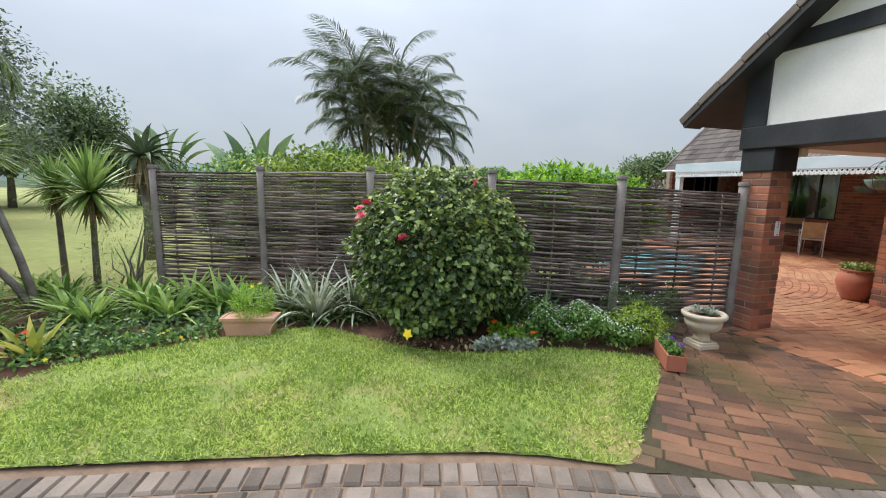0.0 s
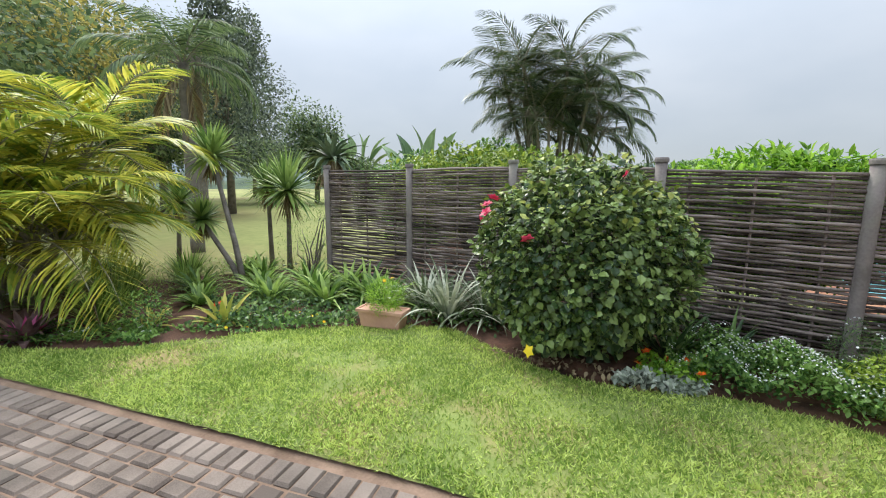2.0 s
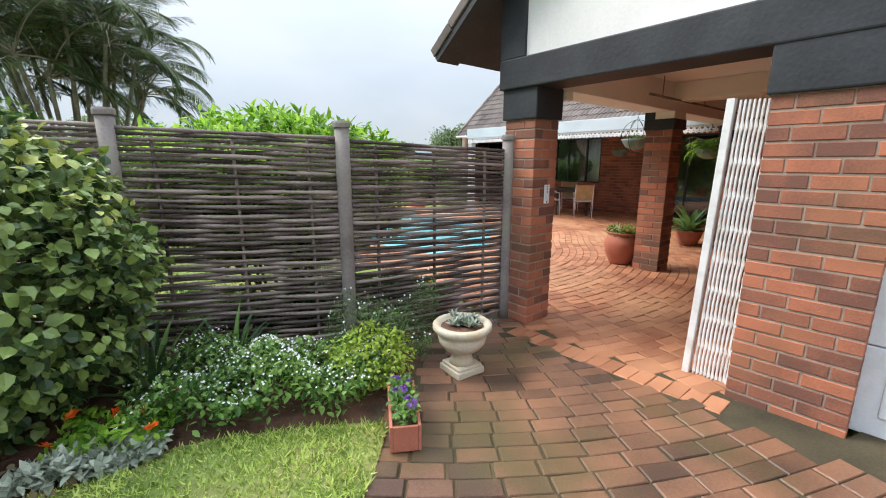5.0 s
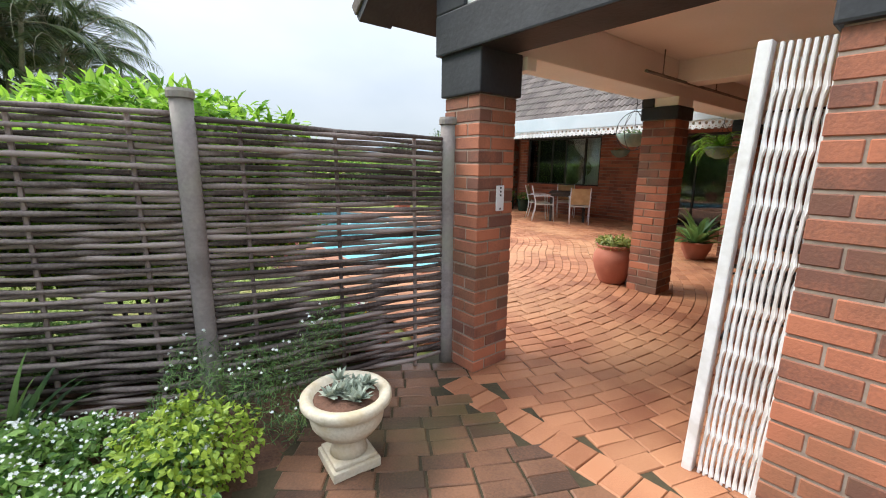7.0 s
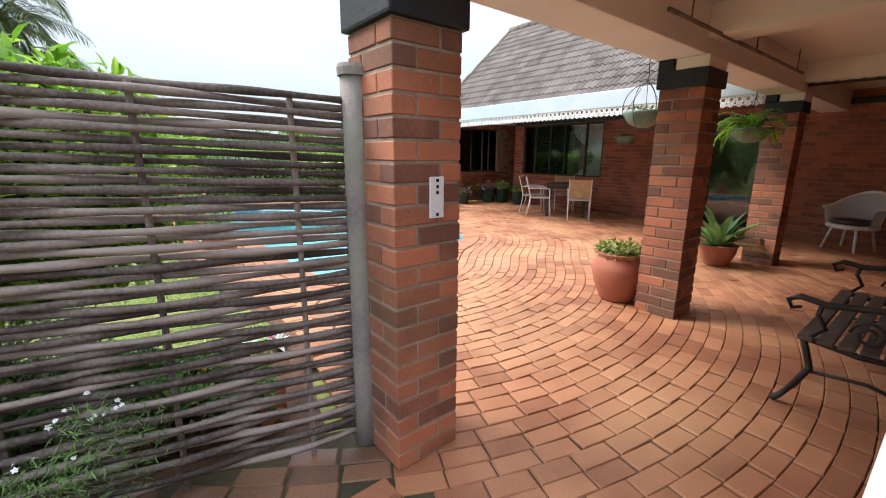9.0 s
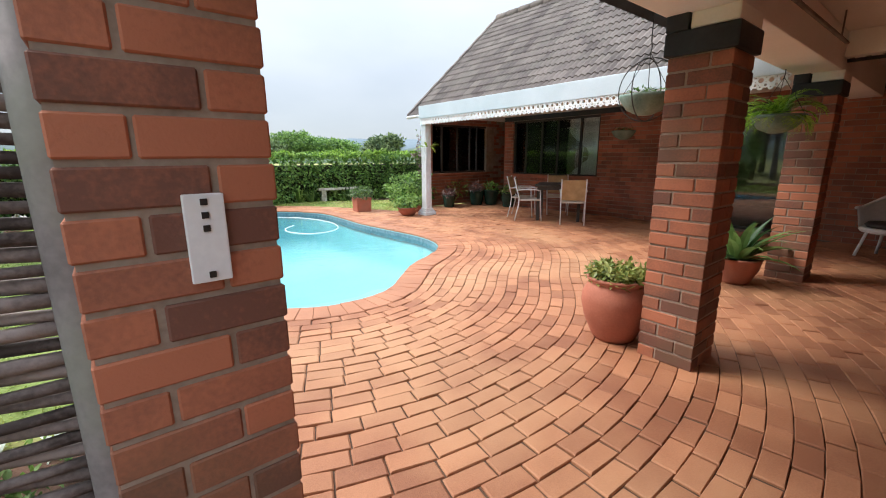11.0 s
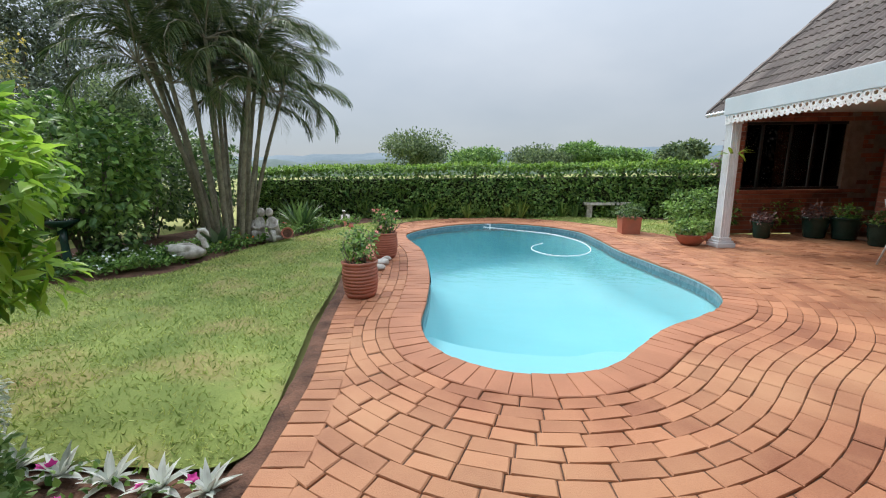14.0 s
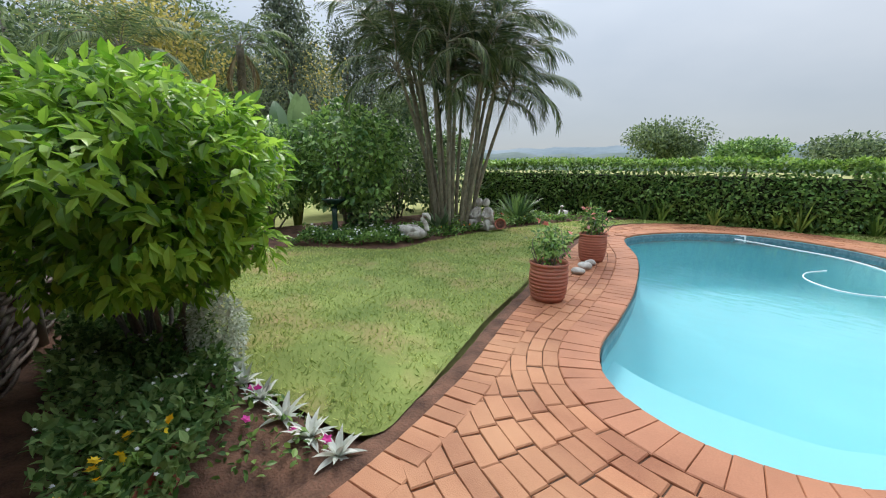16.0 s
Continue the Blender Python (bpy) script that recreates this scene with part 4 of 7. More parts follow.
def frond(rng, base, az, lift, length, arch, n=44, leaflet=0.42, width=0.026, hang=0.35, twist=0.0):
    """A feather frond: midrib points, and leaflet arrays."""
    pts, p, el = [], np.array(base, float), lift
    out = np.array([math.cos(az), math.sin(az), 0])
    side = np.array([-math.sin(az), math.cos(az), 0])
    steps = 12
    for i in range(steps + 1):
        pts.append(p.copy())
        p = p + (out * math.cos(el) + np.array([0, 0, 1]) * math.sin(el)) * length / steps
        el -= arch / steps * (0.4 + 1.2 * i / steps)
    pts = np.array(pts)
    t = np.linspace(0.16, 1.0, n)
    pos = np.stack([np.interp(t * steps, np.arange(steps + 1), pts[:, k]) for k in range(3)], 1)
    tan = np.gradient(pos, axis=0)
    tan /= np.linalg.norm(tan, axis=1)[:, None]
    ln = leaflet * (0.35 + 0.75 * np.sin(np.pi * np.clip(0.12 + 0.86 * t, 0, 1))) * rng.uniform(0.85, 1.1, n)
    res = []
    for s in (-1, 1):
        along = tan * 0.75 + s * side * 0.85 + np.array([0, 0, 0.25 - hang]) + rng.normal(size=(n, 3)) * 0.07
        normal = np.array([0, 0, 1.0]) + s * side * 0.5 + rng.normal(size=(n, 3)) * 0.1
        T = SLIM[0] * np.array([width / 0.1 / leaflet, 1, 1])
        res.append(scatter((T, SLIM[1]), pos, along, normal, ln))
    return pts, res


def palm_crown(rng, top, count, length, arch=1.9, lift=(0.1, 1.35), **kw):
    ribs, leaves = bmesh.new(), []
    for i in range(count):
        az = 2.399 * i + rng.uniform(-0.35, 0.35)
        el = lift[0] + (lift[1] - lift[0]) * (i + rng.random()) / count
        pts, lv = frond(rng, top, az, el, length * rng.uniform(0.8, 1.1), arch * rng.uniform(0.7, 1.15), **kw)
        tube([tuple(q) for q in pts[::2]], [0.014, 0.012, 0.010, 0.008, 0.006, 0.004, 0.002][:len(pts[::2])], 5, ribs)
        leaves += lv
    return ribs, leaves


L_HIB = leaf_material("hibiscus_leaf", (0.03, 0.065, 0.018), (0.24, 0.33, 0.095), 0.34, 0.2, 1.0)
L_BRIGHT = leaf_material("fresh_green_leaf", (0.10, 0.24, 0.018), (0.36, 0.57, 0.07), 0.38, 0.52, 0.8)
L_DARK = leaf_material("dark_shrub_leaf", (0.035, 0.08, 0.026), (0.17, 0.28, 0.08), 0.4, 0.32)
L_HEDGE = leaf_material("hedge_leaf", (0.06, 0.145, 0.03), (0.26, 0.42, 0.10), 0.42, 0.38)
L_LIME = leaf_material("lime_leaf", (0.16, 0.25, 0.02), (0.36, 0.47, 0.06), 0.5, 0.35)
L_GREY = leaf_material("silver_leaf", (0.22, 0.26, 0.20), (0.48, 0.52, 0.42), 0.8, 0.15)
L_STRAP = leaf_material("strap_leaf", (0.085, 0.17, 0.03), (0.36, 0.50, 0.12), 0.4, 0.38)
L_VARIEG = leaf_material("striped_strap_leaf", (0.14, 0.19, 0.09), (0.62, 0.63, 0.48), 0.45, 0.2, 1.3)
L_DRAC = leaf_material("dracaena_leaf", (0.10, 0.19, 0.045), (0.36, 0.47, 0.14), 0.4, 0.25)
L_ALOE = leaf_material("aloe_leaf", (0.06, 0.10, 0.055), (0.16, 0.21, 0.12), 0.5, 0.05)
L_PALM = leaf_material("palm_leaflet", (0.03, 0.06, 0.024), (0.16, 0.21, 0.075), 0.4, 0.2, 0.7)
L_GOLD = leaf_material("golden_palm_leaflet", (0.20, 0.30, 0.045), (0.72, 0.66, 0.11), 0.4, 0.45, 0.75)
L_DRY = leaf_material("dry_frond", (0.17, 0.12, 0.065), (0.36, 0.28, 0.16), 0.8, 0.15)
L_TREE = leaf_material("tree_leaf", (0.06, 0.105, 0.045), (0.22, 0.29, 0.12), 0.6, 0.38)
L_AUTUMN = leaf_material("rusty_tree_leaf", (0.20, 0.20, 0.05), (0.56, 0.47, 0.13), 0.6, 0.4)
L_PINE = leaf_material("pine_needle", (0.06, 0.085, 0.06), (0.19, 0.23, 0.15), 0.7, 0.3)
L_PINK = leaf_material("pink_bract", (0.42, 0.05, 0.18), (0.70, 0.16, 0.42), 0.5, 0.2)
L_MAROON = leaf_material("maroon_strap", (0.10, 0.05, 0.055), (0.26, 0.17, 0.15), 0.4, 0.15)
P_RED = leaf_material("red_petal", (0.62, 0.03, 0.10), (0.80, 0.10, 0.20), 0.5, 0.2)
P_PINK = leaf_material("coral_petal", (0.70, 0.22, 0.18), (0.85, 0.42, 0.36), 0.5, 0.2)
P_MAGENTA = leaf_material("magenta_petal", (0.60, 0.03, 0.28), (0.78, 0.10, 0.45), 0.5, 0.2)
P_ORANGE = leaf_material("orange_petal", (0.80, 0.10, 0.01), (0.90, 0.26, 0.03), 0.5, 0.2)
P_YELLOW = leaf_material("yellow_petal", (0.85, 0.52, 0.01), (0.92, 0.70, 0.04), 0.5, 0.2)
P_WHITE = leaf_material("white_petal", (0.66, 0.68, 0.66), (0.85, 0.86, 0.84), 0.6, 0.2)
P_PURPLE = leaf_material("purple_petal", (0.10, 0.03, 0.20), (0.30, 0.14, 0.45), 0.5, 0.2)


def flowers(name, parent, pos, size, mat, seed, label="", cup=0.5):
    rng = np.random.default_rng(seed)
    pos = np.asarray(pos, float)
    n = len(pos)
    nrm = np.array([0, 0, 1.0]) + rng.normal(size=(n, 3)) * 0.5
    along = rng.normal(size=(n, 3))
    along -= nrm * (np.sum(along * nrm, 1) / np.sum(nrm * nrm, 1))[:, None]
    k = [slice(i, i + 1) for i in range(n)] if n <= 24 else [slice(0, n)]
    for q in k:
        g = [scatter((PETALS[0], PETALS[1]), pos[q], along[q], nrm[q], size), scatter((PETALS[0] * np.array([0.65, 0.65, 3.0]), PETALS[1]), pos[q] + nrm[q] * 0.002, along[q], nrm[q], size)]
        leaf_mesh("flower" if n <= 24 else "blossom_cover", g, mat, parent, label, kind="" if n <= 24 else "stuff")


# ---- woven fence ----
POSTS = [(-3.95, 5.66), (-2.45, 5.56), (-0.96, 5.41), (0.58, 5.15), (2.07, 4.9), (3.6, 5.04)]
TOPS = [1.80, 1.80, 1.82, 1.80, 1.75, 1.70]
for i, ((x, y), top) in enumerate(zip(POSTS, TOPS)):
    r = 0.055 if i > 1 else 0.05
    fp = thing("fence_post", pose(x, y, -0.1), "round weathered grey timber fence post with a flat cap", "fence post", "posts of the woven fence")
    bm = lathe([(0, 0), (r, 0), (r, 0.3), (r * 0.985, 0.9), (r * 1.01, 1.4), (r, top + 0.06), (0, top + 0.06)], 16)
    part("pole", bm, M_POST, fp, smooth=True)
    part("cap", lathe([(0, top + 0.055), (r * 1.18, top + 0.055), (r * 1.2, top + 0.085), (r * 1.1, top + 0.1), (0, top + 0.1)], 16), M_POST, fp, "flat round cap")


def woven_panel(a, b, ta, tb, seed):
    rng = random.Random(seed)
    a, b = Vector((*a, 0)), Vector((*b, 0))
    L = (b - a).length
    ang = math.degrees(math.atan2(b.y - a.y, b.x - a.x))
    w = thing("woven_fence_panel", Matrix.Translation(a) @ pose(0, 0, 0, 0, 0, ang), "dark grey-brown fence panel woven from split poles", "fence panel", "panels of the woven fence")
    nb = 3
    xs = [L * (k + 0.5) / nb for k in range(nb)]
    for x in xs:
        part("batten", tube([(x, 0, -0.08), (x + 0.004, 0.002, 0.8), (x, 0, min(ta, tb) - 0.12)], 0.013, 6), M_WOOD_GREY, w, "upright batten")
    pitch = 0.0345
    n = int((min(ta, tb) - 0.05) / pitch)
    for k in range(n):
        z = 0.02 + k * pitch
        s = 1 if k % 2 else -1
        r = rng.uniform(0.0168, 0.0184) if z > 0.85 else rng.uniform(0.0152, 0.0176)
        sag = rng.uniform(-0.0015, 0.004) + 0.010 * math.sin(k * 0.22 + seed)
        wob, ph = rng.uniform(0.0005, 0.003), rng.uniform(0, 6)
        pts = []
        for j in range(19):
            t = j / 18
            x = 0.045 + t * (L - 0.09)
            y = s * 0.024 * math.sin(math.pi * nb * t) + rng.uniform(-0.0015, 0.0015)
            zz = z + (tb - ta) * t * (k / n) - sag * 4 * t * (1 - t) + wob * math.sin(6 * t + ph)
            pts.append((x, y, zz))
        part("slat", tube(pts, [r * (0.9 + 0.15 * math.sin(j + ph)) for j in range(19)], 6), M_WOOD_GREY, w, smooth=True)


for i in range(5):
    woven_panel(POSTS[i], POSTS[i + 1], TOPS[i], TOPS[i + 1], 11 + i)

# strike plate on the gate pillar
sp = thing("strike_plate", HOUSE @ pose(0.222, -0.016, 1.17), "white steel lock plate screwed to the gate pillar", "lock plate")
part("plate", solid((-0.035, -0.006, -0.085, 0.035, 0.004, 0.085), bevel=0.003), M_WHITE_METAL, sp)
for dz in (-0.07, 0.02, 0.045, 0.07):
    part("screw", solid((-0.006, -0.009, dz - 0.006, 0.006, -0.005, dz + 0.006)), M_DARK_FRAME, sp, "dark screw hole")

# folded trellis gate
tg = thing("trellis_gate", HOUSE @ pose(0.19, -1.325, PIL_Z + 0.02, 2.6, -3.0, 0), "folded white steel trellis security gate beside the brick pier", "security gate")
part("lead_post", solid((-0.03, -0.045, 0, 0.03, 0.0, 1.88), bevel=0.006), M_GATE, tg, "white channel post with lock slots")
part("end_post", solid((-0.03, -0.30, 0, 0.03, -0.272, 1.88), bevel=0.006), M_GATE, tg, "white channel post")
for k in range(9):
    y = -0.07 - 0.0235 * k
    part("bar", solid((-0.012, y - 0.006, 0.01, 0.012, y + 0.006, 1.87), bevel=0.002), M_GATE, tg, "upright channel bar")
    pts = [(0.014 * (1 if j % 2 else -1), y + 0.011 * (1 if j % 2 else -1), 0.03 + j * 0.105) for j in range(18)]
    part("lattice", tube(pts, 0.0055, 4), M_GATE, tg, "flat lattice link")

# hanging rod under the carport ceiling
rod = thing("ceiling_rod", HOUSE @ pose(0, 0, 0), "thin rusty steel rod hung under the carport ceiling", "rod")
part("bar", tube([(1.9, -0.1, 2.20), (5.0, -0.12, 2.21)], 0.014, 8), M_BARK, rod)
for a in (2.2, 3.5, 4.8):
    part("hook", tube([(a, -0.11, 2.20), (a, -0.11, 2.43)], 0.006, 6), M_BARK, rod, "steel hook")

# veranda lace trim, column
LW = 0.092
lv, lf = [], []
for k in range(int(6.4 / LW)):
    y0 = 0.03 + k * LW
    for cy, cz, r0, r1, seg in ((y0 + LW / 2, 2.078, 0.024, 0.046, 10), (y0, 2.105, 0.008, 0.024, 8), (y0, 2.03, 0.012, 0.03, 8), (y0 + LW / 2, 2.008, 0.008, 0.028, 8)):
        n0 = len(lv)
        for i in range(seg):
            a = 2 * math.pi * i / seg
            lv += [(0.012, cy + r0 * math.cos(a), cz + r0 * math.sin(a)), (0.012, cy + r1 * math.cos(a), cz + r1 * math.sin(a)), (0.024, cy + r1 * math.cos(a), cz + r1 * math.sin(a)), (0.024, cy + r0 * math.cos(a), cz + r0 * math.sin(a))]
        for i in range(seg):
            for q in range(4):
                lf.append((n0 + 4 * i + q, n0 + 4 * ((i + 1) % seg) + q, n0 + 4 * ((i + 1) % seg) + (q + 1) % 4, n0 + 4 * i + (q + 1) % 4))
put("lace_trim", mesh_from("lace_trim", lv, lf, M_GATE), fas, "white scalloped metal lace")

col = thing("veranda_column", HOUSE @ pose(5.76, 6.74, 0), "white fluted veranda column on a square plinth", "column")
part("plinth", solid((-0.15, -0.15, 0, 0.15, 0.15, 0.07), (-0.13, -0.13, 0.07, 0.13, 0.13, 0.11), (-0.105, -0.105, 0.11, 0.105, 0.105, 0.16), bevel=0.008), M_WHITE_METAL, col)
bm = bmesh.new()
ring = []
for z, s in ((0.15, 1.0), (2.0, 0.96)):
    row = []
    for sx, sy in ((1, 0), (0, 1), (-1, 0), (0, -1)):
        for k in range(8):
            u = -0.075 + 0.15 * k / 8
            d = 0.082 - (0.012 if k % 2 and 0 < k < 8 else 0.0)
            p = (d * sx - u * sy, d * sy + u * sx)
            row.append(bm.verts.new((p[0] * s, p[1] * s, z)))
    ring.append(row)
for i in range(32):
    bm.faces.new((ring[0][i], ring[0][(i + 1) % 32], ring[1][(i + 1) % 32], ring[1][i]))
part("shaft", bm, M_WHITE_METAL, col, "fluted shaft")
part("capital", solid((-0.09, -0.09, 1.98, 0.09, 0.09, 2.04), (-0.105, -0.105, 2.04, 0.105, 0.065, 2.12), bevel=0.008), M_WHITE_METAL, col)

# ---- windows and sliding door ----
def glazed(name, at, width, height, splits, label, bars=False, sill=True, curtain=(), category="window"):
    """Frame, mullions, one pane a light, sill and hanging curtains; x along, z up, facing -y."""
    w = thing(name, at, label, category, kind="structure")
    fr = 0.05
    part("window_frame", solid((0, 0.02, 0, width, 0.09, fr), (0, 0.02, height - fr, width, 0.09, height), (0, 0.02, fr, fr, 0.09, height - fr), (width - fr, 0.02, fr, width, 0.09, height - fr), bevel=0.004), M_DARK_FRAME, w, "dark bronze aluminium frame")
    xs = [0.0, *[width * s for s in splits], width]
    for x in xs[1:-1]:
        part("mullion", solid((x - 0.022, 0.025, fr, x + 0.022, 0.085, height - fr), bevel=0.003), M_DARK_FRAME, w)
    for x0, x1 in zip(xs, xs[1:]):
        g = part("pane", solid((x0 + 0.022, 0.05, fr, x1 - 0.022, 0.056, height - fr)), M_GLASS, w, "reflecting glass pane")
        g.visible_shadow = False
    if sill:
        part("window_sill", solid((-0.06, -0.07, -0.06, width + 0.06, 0.08, -0.004), bevel=0.006), M_BRICK_SHADED_WALL, w, "brick sill")
    for c0, c1, tie in curtain:
        cv, cf = [], []
        n, rows = 28, 10
        for r in range(rows + 1):
            z = height - 0.02 - (height + 0.0) * r / rows * 0.99
            pinch = 1 - tie * math.exp(-((r / rows - 0.62) / 0.28) ** 2)
            for i in range(n + 1):
                u = i / n
                cv.append((width * (c0 + (c1 - c0) * u * pinch), 0.10 + 0.011 * math.sin(u * 48 * width * abs(c1 - c0)), z))
        for r in range(rows):
            for i in range(n):
                q = r * (n + 1) + i
                cf.append((q, q + n + 1, q + n + 2, q + 1) if c1 > c0 else (q, q + 1, q + n + 2, q + n + 1))
        put("curtain", mesh_from("curtain", cv, cf, M_CURTAIN, True), w, "cream gathered curtain")
    return w


def bars(w, x0, x1, height, nx, nz):
    for k in range(nx + 1):
        x = x0 + (x1 - x0) * k / nx
        part("burglar_bar", tube([(x, 0.12, 0.05), (x, 0.12, height - 0.05)], 0.006, 5), M_WHITE_METAL, w, "white burglar bar")
    for k in range(1, nz):
        z = height * k / nz
        part("burglar_bar", tube([(x0, 0.121, z), (x1, 0.121, z)], 0.006, 5), M_WHITE_METAL, w, "white burglar bar")


w1 = glazed("window_1", HOUSE @ pose(8.67, EAST_B - WIN[0], WIN[1], 0, 0, -90), WIN[2] - WIN[0], WIN[3] - WIN[1], (0.16, 0.36, 0.55, 0.80), "wide dark framed veranda window with cream curtains", curtain=((0.02, 0.15, 0.1), (0.17, 0.34, 0.7), (0.98, 0.62, 0.75)))
bars(w1, 0.02, 0.16 * 2.5, 1.36, 3, 6)
bars(w1, 0.81 * 2.5, 0.98 * 2.5, 1.36, 3, 6)
w2 = glazed("window_2", HOUSE @ pose(6.75 + 0.15, 8.02, 0.86), 2.3, 1.28, (0.16, 0.4, 0.6, 0.72), "dark framed wing window with burglar bars", curtain=((0.25, 0.42, 0.6), (0.02, 0.14, 0.1), (0.98, 0.73, 0.05)))
bars(w2, 1.68, 2.26, 1.28, 3, 6)
w3 = glazed("door_1", HOUSE @ pose(8.67, 2.87, 0.03, 0, 0, -90), DOOR[2] - DOOR[0], DOOR[3] - DOOR[1], (0.5,), "dark framed sliding glass door with a cream curtain", sill=False, curtain=((0.02, 0.3, 0.6),), category="door")
for b0, b1 in ((2.95, 7.04), (-1.6, 0.85)):
    tagged(part("lintel", solid((8.62, b0, 2.195, 8.66, b1, 2.30)), M_BLACK, None, at=HOUSE), "charcoal painted lintel band", kind="structure")

# ---- pots and urns ----
def pot_soil(parent, r, z):
    part("soil", lathe([(0, z), (r * 0.5, z + 0.012), (r, z)], 20), M_SOIL, parent, "dark potting soil")


def urn():
    u = thing("garden_urn", pose(2.73, 4.17, -0.03, 0, 0, 12) @ Matrix.Scale(0.9, 4), "weathered cream cast stone urn planted with grey succulents", "urn")
    part("base", solid((-0.13, -0.13, 0, 0.13, 0.13, 0.055), (-0.115, -0.115, 0.055, 0.115, 0.115, 0.08), bevel=0.01), M_STONE, u, "square stained plinth")
    part("bowl", lathe([(0.0, 0.08), (0.10, 0.08), (0.085, 0.12), (0.075, 0.16), (0.09, 0.185), (0.15, 0.21), (0.185, 0.26), (0.195, 0.31), (0.185, 0.325), (0.21, 0.345), (0.235, 0.375), (0.235, 0.40), (0.22, 0.415), (0.185, 0.41), (0.17, 0.38), (0.0, 0.37)], 40), M_STONE, u, "turned bowl with a rolled rim", True)
    pot_soil(u, 0.17, 0.385)
    rng = np.random.default_rng(5)
    g = []
    for i in range(16):
        a, r = rng.uniform(0, 6.28), rng.uniform(0, 0.13)
        g += rosette(rng, 12, 0.075, 0.022, (0.2, 1.3), (0.0, 0.5), (r * math.cos(a), r * math.sin(a), 0.39 + rng.uniform(0, 0.03)), 0.005, 3)
    leaf_mesh("succulent", g, L_GREY, u, "grey-green succulent leaves")


urn()


M_PALE_CLAY = material("pale_terracotta", (0.44, 0.23, 0.15), (0.60, 0.35, 0.25), 0.75, 4.0, 0.2, fine=80.0)


def trough():
    t = thing("trough_planter", pose(-2.0, 4.15, 0.02, 0, 0, 4), "terracotta trough planter with a bright green bushy plant", "planter")
    bm = solid((-0.26, -0.10, 0, 0.26, 0.10, 0.19), bevel=0.012)
    for v in bm.verts:
        k = 0.86 + 0.14 * v.co.z / 0.19
        v.co.x *= k; v.co.y *= k
    part("trough", bm, M_PALE_CLAY, t)
    part("rim", solid((-0.275, -0.115, 0.165, 0.275, -0.09, 0.2), (-0.275, 0.09, 0.165, 0.275, 0.115, 0.2), (-0.275, -0.09, 0.165, -0.25, 0.09, 0.2), (0.25, -0.09, 0.165, 0.275, 0.09, 0.2), bevel=0.005), M_PALE_CLAY, t, "thick rim")
    rng = np.random.default_rng(8)
    p, d = cloud(rng, 1600, (0.02, 0, 0.33), (0.2, 0.16, 0.19), 0.2)
    leaf_mesh("plant", [leafy(rng, p, d, 0.055, SLIM, -0.3)], L_BRIGHT, t, "feathery bright green plant")
    flowers("bloom", t, [(0.05, -0.05, 0.52), (0.1, 0.02, 0.53)], 0.05, P_YELLOW, 3, "yellow bloom")


trough()


def box_planter(at, label, colour, seed, n):
    b = thing("box_planter", at, label, "planter")
    for s in (-1, 1):
        part("long_board", solid((s * 0.085 - 0.009, -0.26, 0.0, s * 0.085 + 0.009, 0.26, 0.17), bevel=0.003), M_CLAY, b, "reddish board")
        part("end_board", solid((-0.075, s * 0.25 - 0.009, 0.0, 0.075, s * 0.25 + 0.009, 0.165), bevel=0.003), M_CLAY, b, "reddish board")
    part("soil", solid((-0.075, -0.24, 0.0, 0.075, 0.24, 0.14)), M_SOIL, b, "dark potting soil")
    rng = np.random.default_rng(seed)
    pos = np.stack([rng.uniform(-0.07, 0.07, 420), rng.uniform(-0.23, 0.23, 420), rng.uniform(0.14, 0.25, 420)], 1)
    leaf_mesh("pansy_leaves", [leafy(rng, pos, rng.normal(size=(420, 3)) * 0.5 + np.array([0, 0, 0.6]), 0.045, LEAF)], L_HEDGE, b, "small green leaves")
    fp = np.stack([rng.uniform(-0.07, 0.07, n), rng.uniform(-0.23, 0.23, n), rng.uniform(0.24, 0.29, n)], 1)
    flowers("pansy_flowers", b, fp, 0.055, colour, seed)
    return b


box_planter(pose(2.13, 3.68, 0.0, 0, 0, -14) @ Matrix.Scale(0.86, 4), "reddish wooden box planter with purple and white pansies", P_PURPLE, 4, 14)
box_planter(pose(2.98, 5.45, -0.01, 0, 0, 50), "terracotta coloured box planter with yellow flowers", P_YELLOW, 6, 10)


def ribbed_pot(at, label, seed, flower, nfl):
    p = thing("ribbed_pot", at, label, "flower pot", "rose pots beside the pool")
    prof = [(0, 0), (0.15, 0), (0.155, 0.02)]
    for k in range(9):
        z = 0.035 + k * 0.036
        r = 0.158 + 0.028 * math.sin(math.pi * (k + 1) / 12)
        prof += [(r + 0.006, z), (r + 0.006, z + 0.02), (r - 0.002, z + 0.026), (r - 0.002, z + 0.033)]
    prof += [(0.192, 0.365), (0.195, 0.385), (0.182, 0.39), (0.17, 0.36), (0.168, 0.33), (0, 0.33)]
    part("pot", lathe(prof, 40), M_CLAY, p, "ribbed terracotta pot", True)
    pot_soil(p, 0.168, 0.34)
    rng = np.random.default_rng(seed)
    part("branchwork", twigs(rng, (0, 0, 0.33), (0, 0, 0.6), (0.16, 0.16, 0.22), 9, 0.007), M_BARK, p, "thorny stems", True)
    pp, d = cloud(rng, 520, (0, 0, 0.56), (0.19, 0.19, 0.2), 0.4, shell=0.9)
    leaf_mesh("rose_leaves", [leafy(rng, pp, d, 0.05)], L_HEDGE, p, "green rose leaves")
    fp, _ = cloud(rng, nfl, (0, 0, 0.62), (0.23, 0.23, 0.22), 0.3)
    flowers("rose_blooms", p, fp, 0.075, flower, seed + 1, "coral pink rose blooms")


